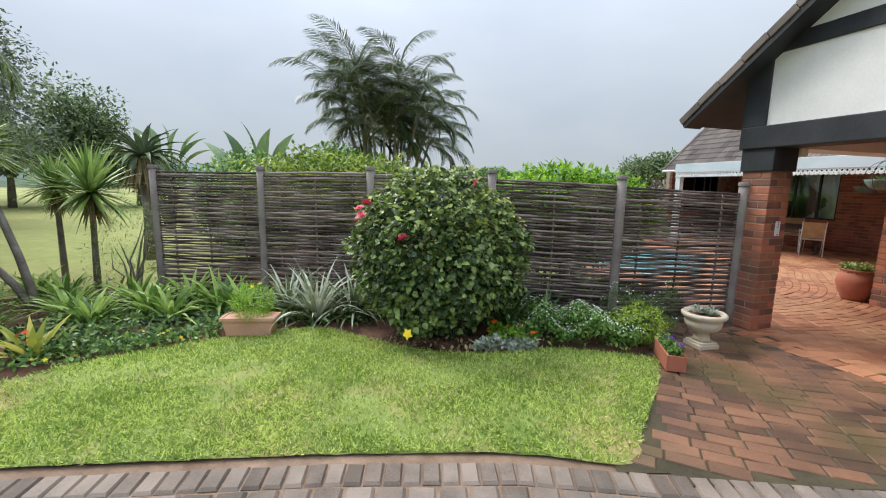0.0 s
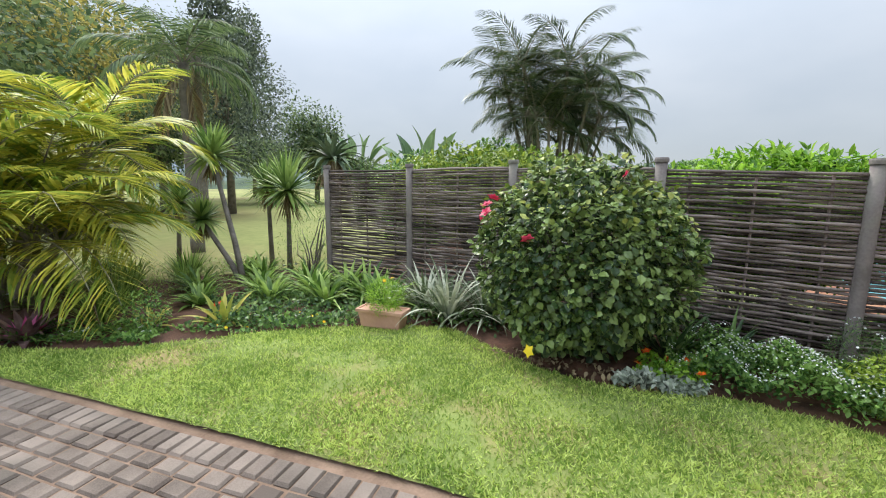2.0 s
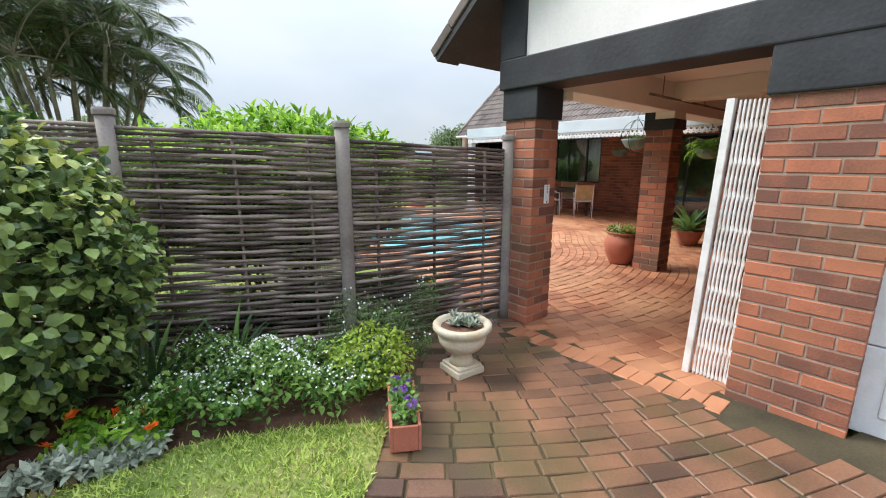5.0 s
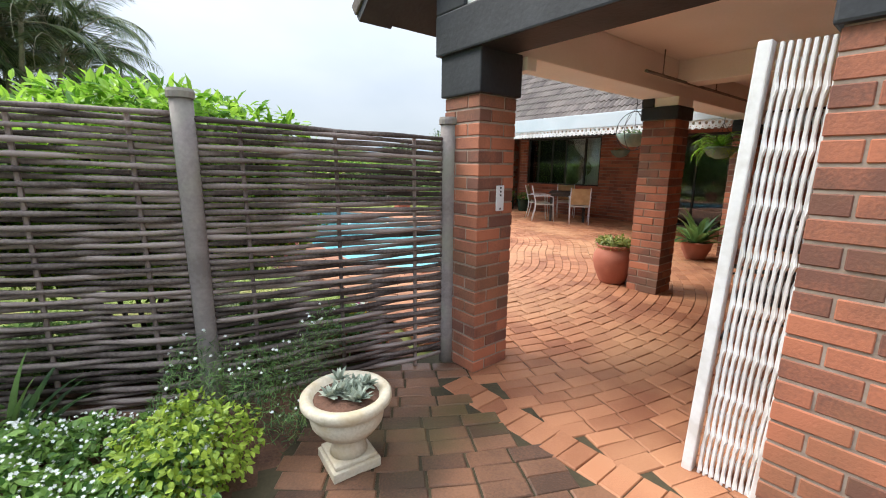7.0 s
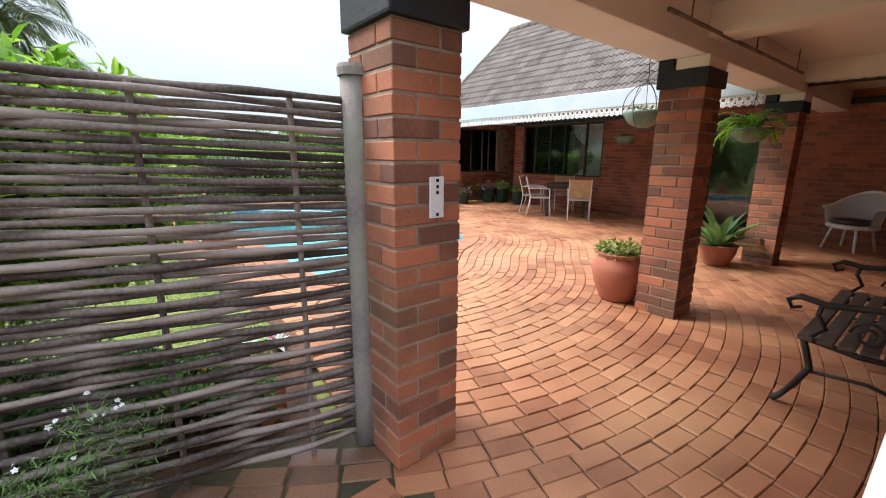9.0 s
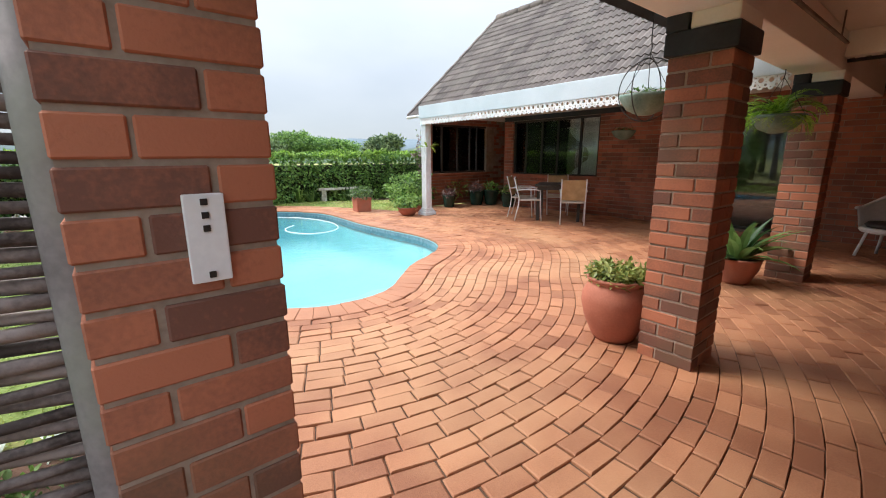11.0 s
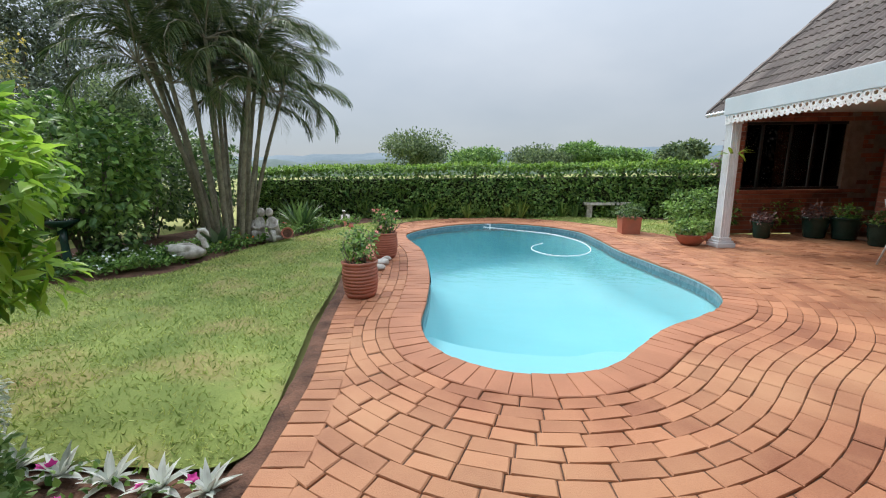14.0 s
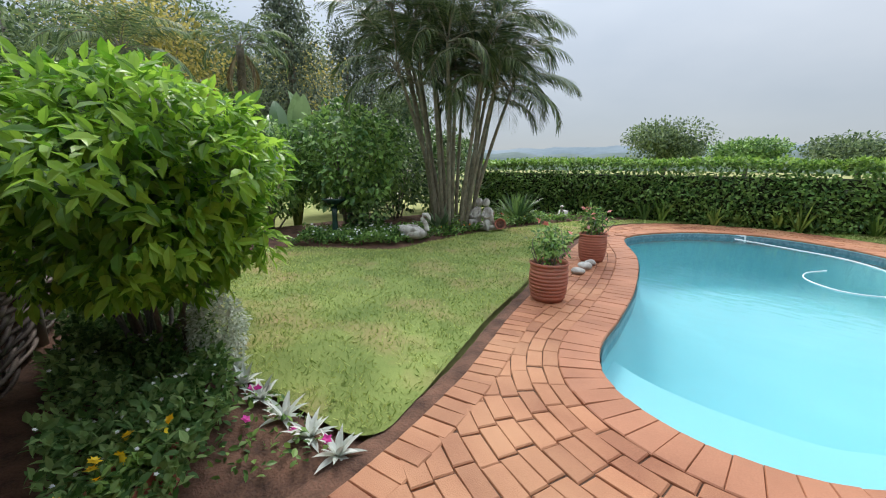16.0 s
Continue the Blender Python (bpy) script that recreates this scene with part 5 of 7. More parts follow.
ribbed_pot(pose(2.56, 8.92, 0.005), "ribbed terracotta pot with a rose bush beside the pool", 21, P_PINK, 5)
ribbed_pot(pose(2.0, 10.85, 0.005), "ribbed terracotta pot with a blooming coral rose", 22, P_PINK, 16)
for i, (x, y, s) in enumerate(((2.18, 10.35, 0.1), (2.25, 10.05, 0.09), (2.12, 10.6, 0.08))):
    bm = bmesh.new()
    bmesh.ops.create_icosphere(bm, subdivisions=3, radius=1, matrix=Matrix.Diagonal((s, s * 0.8, s * 0.5, 1)))
    for v in bm.verts:
        v.co *= 1 + 0.16 * noise.noise(v.co * 14 + Vector((i, 0, 0)))
    st = part("garden_stone", bm, M_STATUE, None, smooth=True, at=pose(x, y, s * 0.42))
    tagged(st, "smooth pale stone lying on the paving", "stone", "stones between the pots")


def round_pot(name, at, profile, mat, label, r, z, category="flower pot", group=""):
    p = thing(name, at, label, category, group)
    part("pot", lathe(profile, 40), mat, p, smooth=True)
    pot_soil(p, r, z)
    return p


M_GREEN_GLAZE = material("dark_green_glaze", (0.008, 0.03, 0.022), (0.025, 0.065, 0.05), 0.25, 5.0, 0.05)
big = round_pot("terracotta_pot", HOUSE @ pose(2.87, 0.545, 0.0), [(0, 0), (0.14, 0), (0.16, 0.03), (0.215, 0.16), (0.24, 0.27), (0.235, 0.34), (0.20, 0.41), (0.19, 0.425), (0.215, 0.45), (0.22, 0.465), (0.20, 0.47), (0.18, 0.43), (0, 0.42)], M_CLAY, "rounded terracotta pot with small leafy succulents beside a pillar", 0.185, 0.425)
rng = np.random.default_rng(31)
pp = np.stack([rng.uniform(-0.2, 0.2, 900), rng.uniform(-0.2, 0.2, 900), rng.uniform(0.43, 0.54, 900)], 1)
pp = pp[np.hypot(pp[:, 0], pp[:, 1]) < 0.21]
leaf_mesh("succulent", [leafy(rng, pp, pp * np.array([3, 3, 0]) + np.array([0, 0, 0.5]), 0.05)], leaf_material("olive_leaf", (0.12, 0.17, 0.03), (0.34, 0.36, 0.10)), big, "olive green fleshy leaves")

palmpot = round_pot("terracotta_bowl_pot", HOUSE @ pose(5.12, 0.44, 0.0), [(0, 0), (0.12, 0), (0.14, 0.03), (0.2, 0.16), (0.215, 0.25), (0.225, 0.27), (0.21, 0.275), (0.19, 0.24), (0, 0.24)], M_CLAY, "terracotta pot with a dark broad-leaved plant by the veranda pillar", 0.19, 0.245)
leaf_mesh("strap_leaves", rosette(np.random.default_rng(7), 34, 0.62, 0.075, (0.3, 1.4), (0.7, 1.6), (0, 0, 0.24), 0.05, 7), L_DARK, palmpot, "dark arching leaves")

sq = thing("square_planter", pose(5.95, 14.15, 0, 0, 0, 8), "square terracotta planter with a green shrub by the pool", "planter")
bm = solid((-0.19, -0.19, 0, 0.19, 0.19, 0.34), bevel=0.012)
for v in bm.verts:
    v.co.x *= 0.92 + 0.08 * v.co.z / 0.34; v.co.y *= 0.92 + 0.08 * v.co.z / 0.34
part("box", bm, M_CLAY, sq)
rng = np.random.default_rng(33)
p_, d_ = cloud(rng, 900, (0, 0, 0.44), (0.27, 0.27, 0.15), 0.3)
leaf_mesh("plant", [leafy(rng, p_, d_, 0.05)], L_DARK, sq, "green leafy shrub")

for (a, b, s, mat, lab, lm, dens) in ((5.36, 6.93, 0.85, M_CLAY, "low terracotta bowl of green plants by the column", L_HEDGE, 700), (6.0, 7.35, 0.7, M_CLAY, "small terracotta pot of green plants behind the column", L_STRAP, 500)):
    q = round_pot("terracotta_bowl", HOUSE @ pose(a, b, 0), [(0, 0), (0.15 * s, 0), (0.24 * s, 0.1 * s), (0.28 * s, 0.2 * s), (0.29 * s, 0.22 * s), (0.27 * s, 0.225 * s), (0.25 * s, 0.19 * s), (0, 0.18 * s)], mat, lab, 0.25 * s, 0.19 * s)
    rng = np.random.default_rng(int(a * 100))
    p_, d_ = cloud(rng, dens, (0, 0, 0.34 * s), (0.3 * s, 0.3 * s, 0.2 * s), 0.3)
    leaf_mesh("plant", [leafy(rng, p_, d_, 0.06)], lm, q, "green leaves")
for (a, b, s) in ((8.0, 7.45, 1.0), (8.32, 7.2, 1.05), (8.3, 6.55, 0.95), (7.05, 7.5, 0.8)):
    q = round_pot("glazed_pot", HOUSE @ pose(a, b, 0), [(0, 0), (0.15 * s, 0), (0.16 * s, 0.02), (0.2 * s, 0.3 * s), (0.21 * s, 0.35 * s), (0.225 * s, 0.36 * s), (0.225 * s, 0.385 * s), (0.2 * s, 0.385 * s), (0.19 * s, 0.34 * s), (0, 0.33 * s)], M_GREEN_GLAZE, "dark green glazed pot with a small plant by the wall", 0.19 * s, 0.34 * s, group="green pots by the wall")
    rng = np.random.default_rng(int(a * 77 + b * 10))
    p_, d_ = cloud(rng, 260, (0, 0, 0.45 * s), (0.2 * s, 0.2 * s, 0.14 * s), 0.4)
    leaf_mesh("plant", [leafy(rng, p_, d_, 0.06)], L_HEDGE if b < 7.4 else L_MAROON, q, "small leafy plant")


def hanging_basket(at, label, globe, fern, reach=0.56):
    h = thing("hanging_basket", at, label, "hanging basket")
    part("bowl", lathe([(0, -0.15), (0.06, -0.145), (0.15, -0.1), (0.2, -0.03), (0.215, 0.0), (0.22, 0.02), (0.2, 0.02), (0.18, -0.03), (0, -0.05)], 32), material("verdigris_bowl", (0.10, 0.16, 0.13), (0.24, 0.32, 0.27), 0.6, 8.0, 0.2), h, "grey-green bowl", True)
    if globe:
        for k in range(2):
            c, s = math.cos(k * math.pi / 2), math.sin(k * math.pi / 2)
            pts = [(0.255 * math.sin(t) * c, 0.255 * math.sin(t) * s, 0.06 - 0.255 * math.cos(t)) for t in np.linspace(0, 2 * math.pi, 33)]
            part("wire_hoop", tube(pts, 0.005, 5), M_DARK_FRAME, h, "dark wire hoop")
    for k in range(3):
        a = 2 * math.pi * k / 3 + 0.4
        part("hanger_wire", tube([(0.21 * math.cos(a), 0.21 * math.sin(a), 0.01), (0, 0, 0.36)], 0.003, 4), M_DARK_FRAME, h, "hanger wire")
    part("hook", tube([(0, 0, 0.34), (0.02, 0, 0.4), (0, 0, 0.46), (0, 0, reach)], 0.005, 5), M_DARK_FRAME, h, "iron hook")
    rng = np.random.default_rng(41)
    if fern:
        g = []
        for i in range(46):
            _, lv = frond(rng, (0, 0, 0.0), 2.399 * i, rng.uniform(0.1, 1.2), rng.uniform(0.3, 0.5), 2.2, n=22, leaflet=0.07, width=0.012, hang=0.1)
            g += lv
        leaf_mesh("fern", g, L_BRIGHT, h, "bright green fern fronds", "stuff")
    else:
        p_, d_ = cloud(rng, 160, (0, 0, 0.02), (0.16, 0.16, 0.05), 0.3)
        leaf_mesh("fern", [leafy(rng, p_, d_, 0.04)], L_DARK, h, "sparse small leaves", "stuff")


hanging_basket(HOUSE @ pose(3.8, 0.92, 1.80), "wire globe hanging basket with a grey-green bowl", True, False, 0.72)
hanging_basket(HOUSE @ pose(5.15, 0.30, 1.66), "hanging basket overflowing with bright green fern", False, True, 0.44)
hanging_basket(HOUSE @ pose(7.9, 3.3, 1.75), "small grey-green hanging basket under the veranda", False, False, 0.56)

# ---- table, chairs, bench ----
M_TABLE = material("dark_wicker_table", (0.03, 0.024, 0.02), (0.08, 0.065, 0.055), 0.6, 6.0, 0.3)
M_TAN = material("tan_woven_mesh", (0.38, 0.24, 0.11), (0.54, 0.37, 0.19), 0.75, 8.0, 0.4, fine=160.0)
M_SEAT = material("pale_seat_cushion", (0.50, 0.44, 0.38), (0.62, 0.57, 0.50), 0.9, 6.0, 0.2)
tb = thing("patio_table", HOUSE @ pose(7.52, 4.4, 0, 0, 0, 33), "dark square patio table with slim legs", "table")
part("tabletop", solid((-0.47, -0.47, 0.70, 0.47, 0.47, 0.735), bevel=0.012), M_TABLE, tb)
part("apron", solid((-0.42, -0.42, 0.63, 0.42, -0.39, 0.70), (-0.42, 0.39, 0.63, 0.42, 0.42, 0.70), (-0.42, -0.39, 0.63, -0.39, 0.39, 0.70), (0.39, -0.39, 0.63, 0.42, 0.39, 0.70)), M_TABLE, tb)
for sx in (-1, 1):
    for sy in (-1, 1):
        part("leg", solid((sx * 0.4 - 0.03, sy * 0.4 - 0.03, 0, sx * 0.4 + 0.03, sy * 0.4 + 0.03, 0.66), bevel=0.006), M_TABLE, tb)


def patio_chair():
    c = thing("patio_chair", HOUSE @ pose(6.95, 4.72, 0, 0, 0, 40), "white metal framed patio armchair with a tan woven back", "chair", "chairs round the patio table")
    part("seat", solid((-0.23, -0.22, 0.41, 0.23, 0.22, 0.445), bevel=0.014), M_SEAT, c, "pale seat pad")
    bm = solid((-0.22, 0.205, 0.47, 0.22, 0.222, 0.86), bevel=0.006)
    for v in bm.verts:
        v.co.y += 0.10 * max(0, (v.co.z - 0.45)) / 0.42 + 0.02 * (1 - (v.co.x / 0.22) ** 2)
    part("backrest", bm, M_TAN, c, "tan woven back")
    for s in (-1, 1):
        part("leg", tube([(s * 0.22, -0.24, 0.0), (s * 0.235, -0.21, 0.42), (s * 0.25, -0.2, 0.62)], 0.011, 8), M_WHITE_METAL, c, "white tube leg", True)
        part("leg", tube([(s * 0.22, 0.3, 0.0), (s * 0.225, 0.23, 0.3), (s * 0.225, 0.22, 0.46), (s * 0.225, 0.33, 0.88)], 0.011, 8), M_WHITE_METAL, c, "white tube leg and back stile", True)
        part("armrest", tube([(s * 0.25, -0.21, 0.62), (s * 0.255, -0.1, 0.645), (s * 0.25, 0.1, 0.645), (s * 0.23, 0.26, 0.63)], 0.013, 8), M_WHITE_METAL, c, "white tube armrest", True)
    part("front_rail", tube([(-0.23, -0.21, 0.40), (0.23, -0.21, 0.40)], 0.010, 6), M_WHITE_METAL, c)
    return c


ch = patio_chair()
copy_thing(ch, HOUSE @ pose(7.2, 3.85, 0, 0, 0, 125))
copy_thing(ch, HOUSE @ pose(7.25, 5.15, 0, 0, 0, 30))
copy_thing(ch, HOUSE @ pose(8.08, 4.85, 0, 0, 0, 308))


def garden_bench():
    b = thing("garden_bench", HOUSE @ pose(1.98, -1.5, 0), "garden bench with dark cast iron ends and worn wooden slats", "bench")
    iron = material("dark_cast_iron", (0.018, 0.016, 0.015), (0.05, 0.045, 0.042), 0.5, 8.0, 0.4, metal=0.3)
    slatm = material("worn_dark_slat", (0.05, 0.036, 0.028), (0.12, 0.09, 0.072), 0.7, 5.0, 0.4)
    for x in (0.0, 1.22):
        e = part("iron_end", tube([(x, 0.60, 0.0), (x, 0.57, 0.03), (x, 0.52, 0.12), (x, 0.47, 0.24), (x, 0.50, 0.34), (x, 0.52, 0.40)], [0.022, 0.016, 0.018, 0.018, 0.017, 0.016], 8), iron, b, "scrolled cast iron end", True)
        part("rear_leg", tube([(x, -0.06, 0.0), (x, 0.0, 0.18), (x, 0.06, 0.38), (x, 0.0, 0.62), (x, -0.07, 0.84)], [0.02, 0.016, 0.018, 0.016, 0.012], 8), iron, e, smooth=True)
        part("seat_rail", tube([(x, 0.06, 0.38), (x, 0.3, 0.37), (x, 0.52, 0.40)], 0.016, 8), iron, e, smooth=True)
        arm = [(x, 0.0, 0.60), (x, 0.12, 0.64), (x, 0.3, 0.62), (x, 0.45, 0.60), (x, 0.56, 0.62), (x, 0.61, 0.59), (x, 0.59, 0.55), (x, 0.55, 0.565)]
        part("armrest", tube(arm, [0.012, 0.016, 0.018, 0.018, 0.018, 0.016, 0.013, 0.008], 8), iron, e, "curled armrest", True)
        part("arm_post", tube([(x, 0.5, 0.40), (x, 0.44, 0.47), (x, 0.48, 0.54), (x, 0.47, 0.60)], 0.012, 8), iron, e, smooth=True)
        part("scroll", tube([(x, 0.28 + 0.07 * math.cos(t) * (1 - t / 14), 0.49 + 0.07 * math.sin(t) * (1 - t / 14)) for t in np.linspace(0, 11, 24)], 0.008, 6), iron, e, smooth=True)
        part("brace", tube([(x, 0.0, 0.18), (x, 0.25, 0.24), (x, 0.48, 0.22)], 0.010, 6), iron, e, smooth=True)
    for k in range(6):
        y = 0.1 + k * 0.082
        part("seat_slat", solid((-0.03, y - 0.033, 0.392, 1.25, y + 0.033, 0.414), bevel=0.005), slatm, b, "worn wooden slat")
    for k in range(4):
        z = 0.50 + k * 0.09
        y = 0.03 - (z - 0.45) * 0.22
        part("back_slat", solid((-0.03, y - 0.0, z - 0.033, 1.25, y + 0.022, z + 0.033), bevel=0.005), slatm, b, "worn wooden slat")


garden_bench()


def wicker_chair():
    c = thing("wicker_chair", HOUSE @ pose(7.76, -0.45, 0, 0, 0, 245), "white wicker tub chair with a dark cushion", "chair")
    wick = material("white_wicker", (0.74, 0.74, 0.73), (0.85, 0.85, 0.84), 0.7, 30.0, 0.8, fine=120.0, bump_dist=0.01)
    bm = bmesh.new()
    n, rows = 30, 9
    grid = []
    for r in range(rows + 1):
        v = r / rows
        row = []
        for i in range(n + 1):
            a = math.pi * (-0.12 + 1.24 * i / n)
            top = 0.62 + 0.24 * max(0, math.sin(a)) ** 1.5
            R = 0.30 + 0.05 * v
            row.append(bm.verts.new((R * math.cos(a), R * math.sin(a) - 0.02, 0.36 + (top - 0.36) * v)))
        grid.append(row)
    for r in range(rows):
        for i in range(n):
            bm.faces.new((grid[r][i], grid[r][i + 1], grid[r + 1][i + 1], grid[r + 1][i]))
    bmesh.ops.solidify(bm, geom=list(bm.faces), thickness=0.02)
    part("shell", bm, wick, c, "woven wicker shell", True)
    part("rim", tube([((0.355) * math.cos(math.pi * (-0.12 + 1.24 * i / 30)), 0.355 * math.sin(math.pi * (-0.12 + 1.24 * i / 30)) - 0.02, 0.62 + 0.24 * max(0, math.sin(math.pi * (-0.12 + 1.24 * i / 30))) ** 1.5) for i in range(31)], 0.022, 8), wick, c, "rolled rim", True)
    part("seat", lathe([(0, 0.33), (0.29, 0.33), (0.31, 0.36), (0.29, 0.39), (0, 0.39)], 28), wick, c, "woven seat")
    part("cushion", lathe([(0, 0.395), (0.24, 0.395), (0.26, 0.425), (0.23, 0.455), (0, 0.465)], 24), M_TABLE, c, "dark cushion", True)
    for a in (0.7, 2.4, 3.9, 5.5):
        part("leg", tube([(0.22 * math.cos(a), 0.22 * math.sin(a), 0.34), (0.3 * math.cos(a), 0.3 * math.sin(a), 0.0)], 0.018, 8), wick, c, "bound wicker leg", True)


wicker_chair()

# garden seat by the hedge
gs = thing("stone_bench", pose(5.75, 16.9, -0.02, 0, 0, 10), "low pale stone garden seat in front of the hedge", "bench")
part("slab", solid((-0.6, -0.17, 0.36, 0.6, 0.17, 0.43), bevel=0.012), M_STATUE, gs)
for s in (-0.45, 0.45):
    part("support", solid((s - 0.07, -0.13, 0, s + 0.07, 0.13, 0.36), bevel=0.01), M_STATUE, gs)

# ---- pool fittings ----
hose = thing("pool_cleaner_hose", pose(0, 0, -0.085), "white ribbed pool cleaner hose floating in a loop", "hose")
pts = [(2.77, 15.05), (3.63, 14.66), (4.45, 14.2), (5.0, 13.35), (5.13, 12.54), (4.93, 12.05), (4.53, 11.93), (4.18, 12.28), (4.12, 12.7), (4.29, 13.07)]
hc = catmull([(*p, 0) for p in pts], 8, closed=False)
part("hose", tube([tuple(p) for p in hc], [0.008 + 0.001 * (i % 2) for i in range(len(hc))], 8), M_WHITE_METAL, hose, smooth=True)
sk = thing("pool_skimmer", pose(2.72, 15.2, -0.1, 0, 0, 8), "white framed skimmer opening in the pool wall", "skimmer")
# opening is a near-black block, its shade put into the colour
part("mouth", solid((-0.17, -0.05, -0.04, 0.17, 0.02, 0.06)), M_DARK_FRAME, sk, "solid dark block for the shaded opening")
part("surround", solid((-0.20, -0.06, 0.06, 0.20, 0.02, 0.085), (-0.20, -0.06, -0.06, -0.17, 0.02, 0.06), (0.17, -0.06, -0.06, 0.20, 0.02, 0.06)), M_WHITE_METAL, sk, "white surround")

# ---- garden ornaments, each one plain mesh ----
def ornament(name, at, bm, label, category):
    for v in bm.verts:
        v.co *= 1 + 0.02 * noise.noise(v.co * 20)
    return tagged(part(name, bm, M_STATUE, None, smooth=True, at=at), label, category)


def blob(bm, c, r, sub=3):
    bmesh.ops.create_icosphere(bm, subdivisions=sub, radius=1, matrix=Matrix.Translation(c) @ Matrix.Diagonal((*r, 1)))


def swan(at, s, label, neck=True):
    bm = bmesh.new()
    blob(bm, (0, 0, 0.13 * s), (0.30 * s, 0.16 * s, 0.13 * s))
    blob(bm, (-0.24 * s, 0, 0.22 * s), (0.14 * s, 0.09 * s, 0.07 * s))
    blob(bm, (-0.08 * s, 0.11 * s, 0.2 * s), (0.2 * s, 0.05 * s, 0.09 * s))
    blob(bm, (-0.08 * s, -0.11 * s, 0.2 * s), (0.2 * s, 0.05 * s, 0.09 * s))
    if neck:
        tube([(0.2 * s, 0, 0.12 * s), (0.3 * s, 0, 0.22 * s), (0.27 * s, 0, 0.34 * s), (0.19 * s, 0, 0.44 * s), (0.22 * s, 0, 0.52 * s), (0.3 * s, 0, 0.52 * s), (0.35 * s, 0, 0.46 * s), (0.37 * s, 0, 0.40 * s)], [0.07 * s, 0.06 * s, 0.05 * s, 0.045 * s, 0.045 * s, 0.048 * s, 0.035 * s, 0.01 * s], 10, bm)
    else:
        tube([(0.16 * s, 0, 0.18 * s), (0.2 * s, 0, 0.34 * s), (0.2 * s, 0, 0.44 * s), (0.28 * s, 0, 0.44 * s), (0.33 * s, 0, 0.42 * s)], [0.06 * s, 0.05 * s, 0.055 * s, 0.03 * s, 0.008 * s], 10, bm)
    ornament("swan_ornament", at, bm, label, "ornament")


swan(pose(-0.85, 9.9, 0.03, 0, 0, 28), 0.85, "weathered pale concrete swan on the lawn edge")
swan(pose(-0.7, 14.45, 0.0, 0, 0, -70), 0.75, "pale concrete duck ornament in front of the hedge", False)
bm = bmesh.new()
for s, lean in ((-0.12, 0.06), (0.14, -0.05)):
    tube([(s * 1.1, 0, 0.12), (s, 0, 0.28), (s + lean * 0.4, 0, 0.42), (s + lean * 0.8, 0, 0.47)], [0.12, 0.10, 0.085, 0.04], 14, bm)
    blob(bm, (s + lean, -0.01, 0.56), (0.075, 0.08, 0.09))
    tube([(s, -0.06, 0.16), (s * 1.3, -0.22, 0.2), (s * 1.4, -0.26, 0.02)], [0.065, 0.055, 0.04], 10, bm)
    tube([(s - 0.07, -0.02, 0.40), (s - 0.1, -0.12, 0.30), (s + 0.02, -0.2, 0.27)], [0.035, 0.03, 0.022], 8, bm)
    tube([(s + 0.07, -0.02, 0.40), (s + 0.1, -0.12, 0.30), (s + 0.03, -0.2, 0.27)], [0.035, 0.03, 0.022], 8, bm)
blob(bm, (0, 0.02, 0.07), (0.32, 0.2, 0.1))
ornament("seated_pair_statue", pose(-0.92, 11.75, 0.0, 0, 0, 25), bm, "weathered pale concrete statue of two seated figures", "statue")
tp = round_pot("tilted_clay_pot", pose(-0.62, 12.0, 0.08, 68, 0, 35), [(0, 0), (0.07, 0), (0.1, 0.16), (0.115, 0.2), (0.1, 0.2), (0.085, 0.15), (0, 0.14)], M_CLAY, "small terracotta pot lying on its side in the bed", 0.085, 0.15)
bb = thing("bird_bath", pose(-2.0, 9.0, -0.02), "small green bowl bird bath among the shrubs", "bird bath")
part("pedestal", lathe([(0, 0), (0.12, 0), (0.06, 0.08), (0.045, 0.4), (0.06, 0.62), (0, 0.62)], 20), M_GREEN_GLAZE, bb, smooth=True)
part("basin", lathe([(0, 0.6), (0.1, 0.62), (0.2, 0.7), (0.22, 0.74), (0.2, 0.745), (0.12, 0.68), (0, 0.67)], 24), M_GREEN_GLAZE, bb, smooth=True)

# ---- front garden plants ----
NARROW = (LEAF[0] * np.array([0.72, 1, 1]), LEAF[1])
BROAD = (LEAF[0] * np.array([1.5, 1, 1.3]), LEAF[1])
hib = bush("hibiscus_bush", (-0.05, 4.42, 0.88), (0.93, 0.78, 0.86), 10500, 0.066, L_HIB, "large rounded hibiscus bush with dark glossy leaves and red flowers", 51, lumps=0.16, stems=14, r0=0.022, floor=0.05, kind=BROAD)
rng = np.random.default_rng(3)
p_, d_ = cloud(rng, 1500, (0, 0, 0.88), (0.96, 0.80, 0.90), 0.16, 2.4, 0.06, 1.2, 51 * 3.1)
leaf_mesh("young_leaves", [leafy(rng, p_, d_, 0.06, BROAD)], leaf_material("young_hibiscus_leaf", (0.14, 0.20, 0.03), (0.46, 0.50, 0.14)), hib, "lighter young leaves")
flowers("flower", hib, [(-0.74, -0.5, 1.3), (-0.70, -0.42, 1.42), (-0.78, -0.35, 1.36), (-0.82, -0.4, 1.22), (-0.32, -0.74, 1.12), (0.35, -0.4, 1.62)], 0.13, P_RED, 5, "red hibiscus bloom")
flowers("yellow_flower", hib, [(-0.27, -0.79, 0.24)], 0.12, P_YELLOW, 6, "yellow bloom")


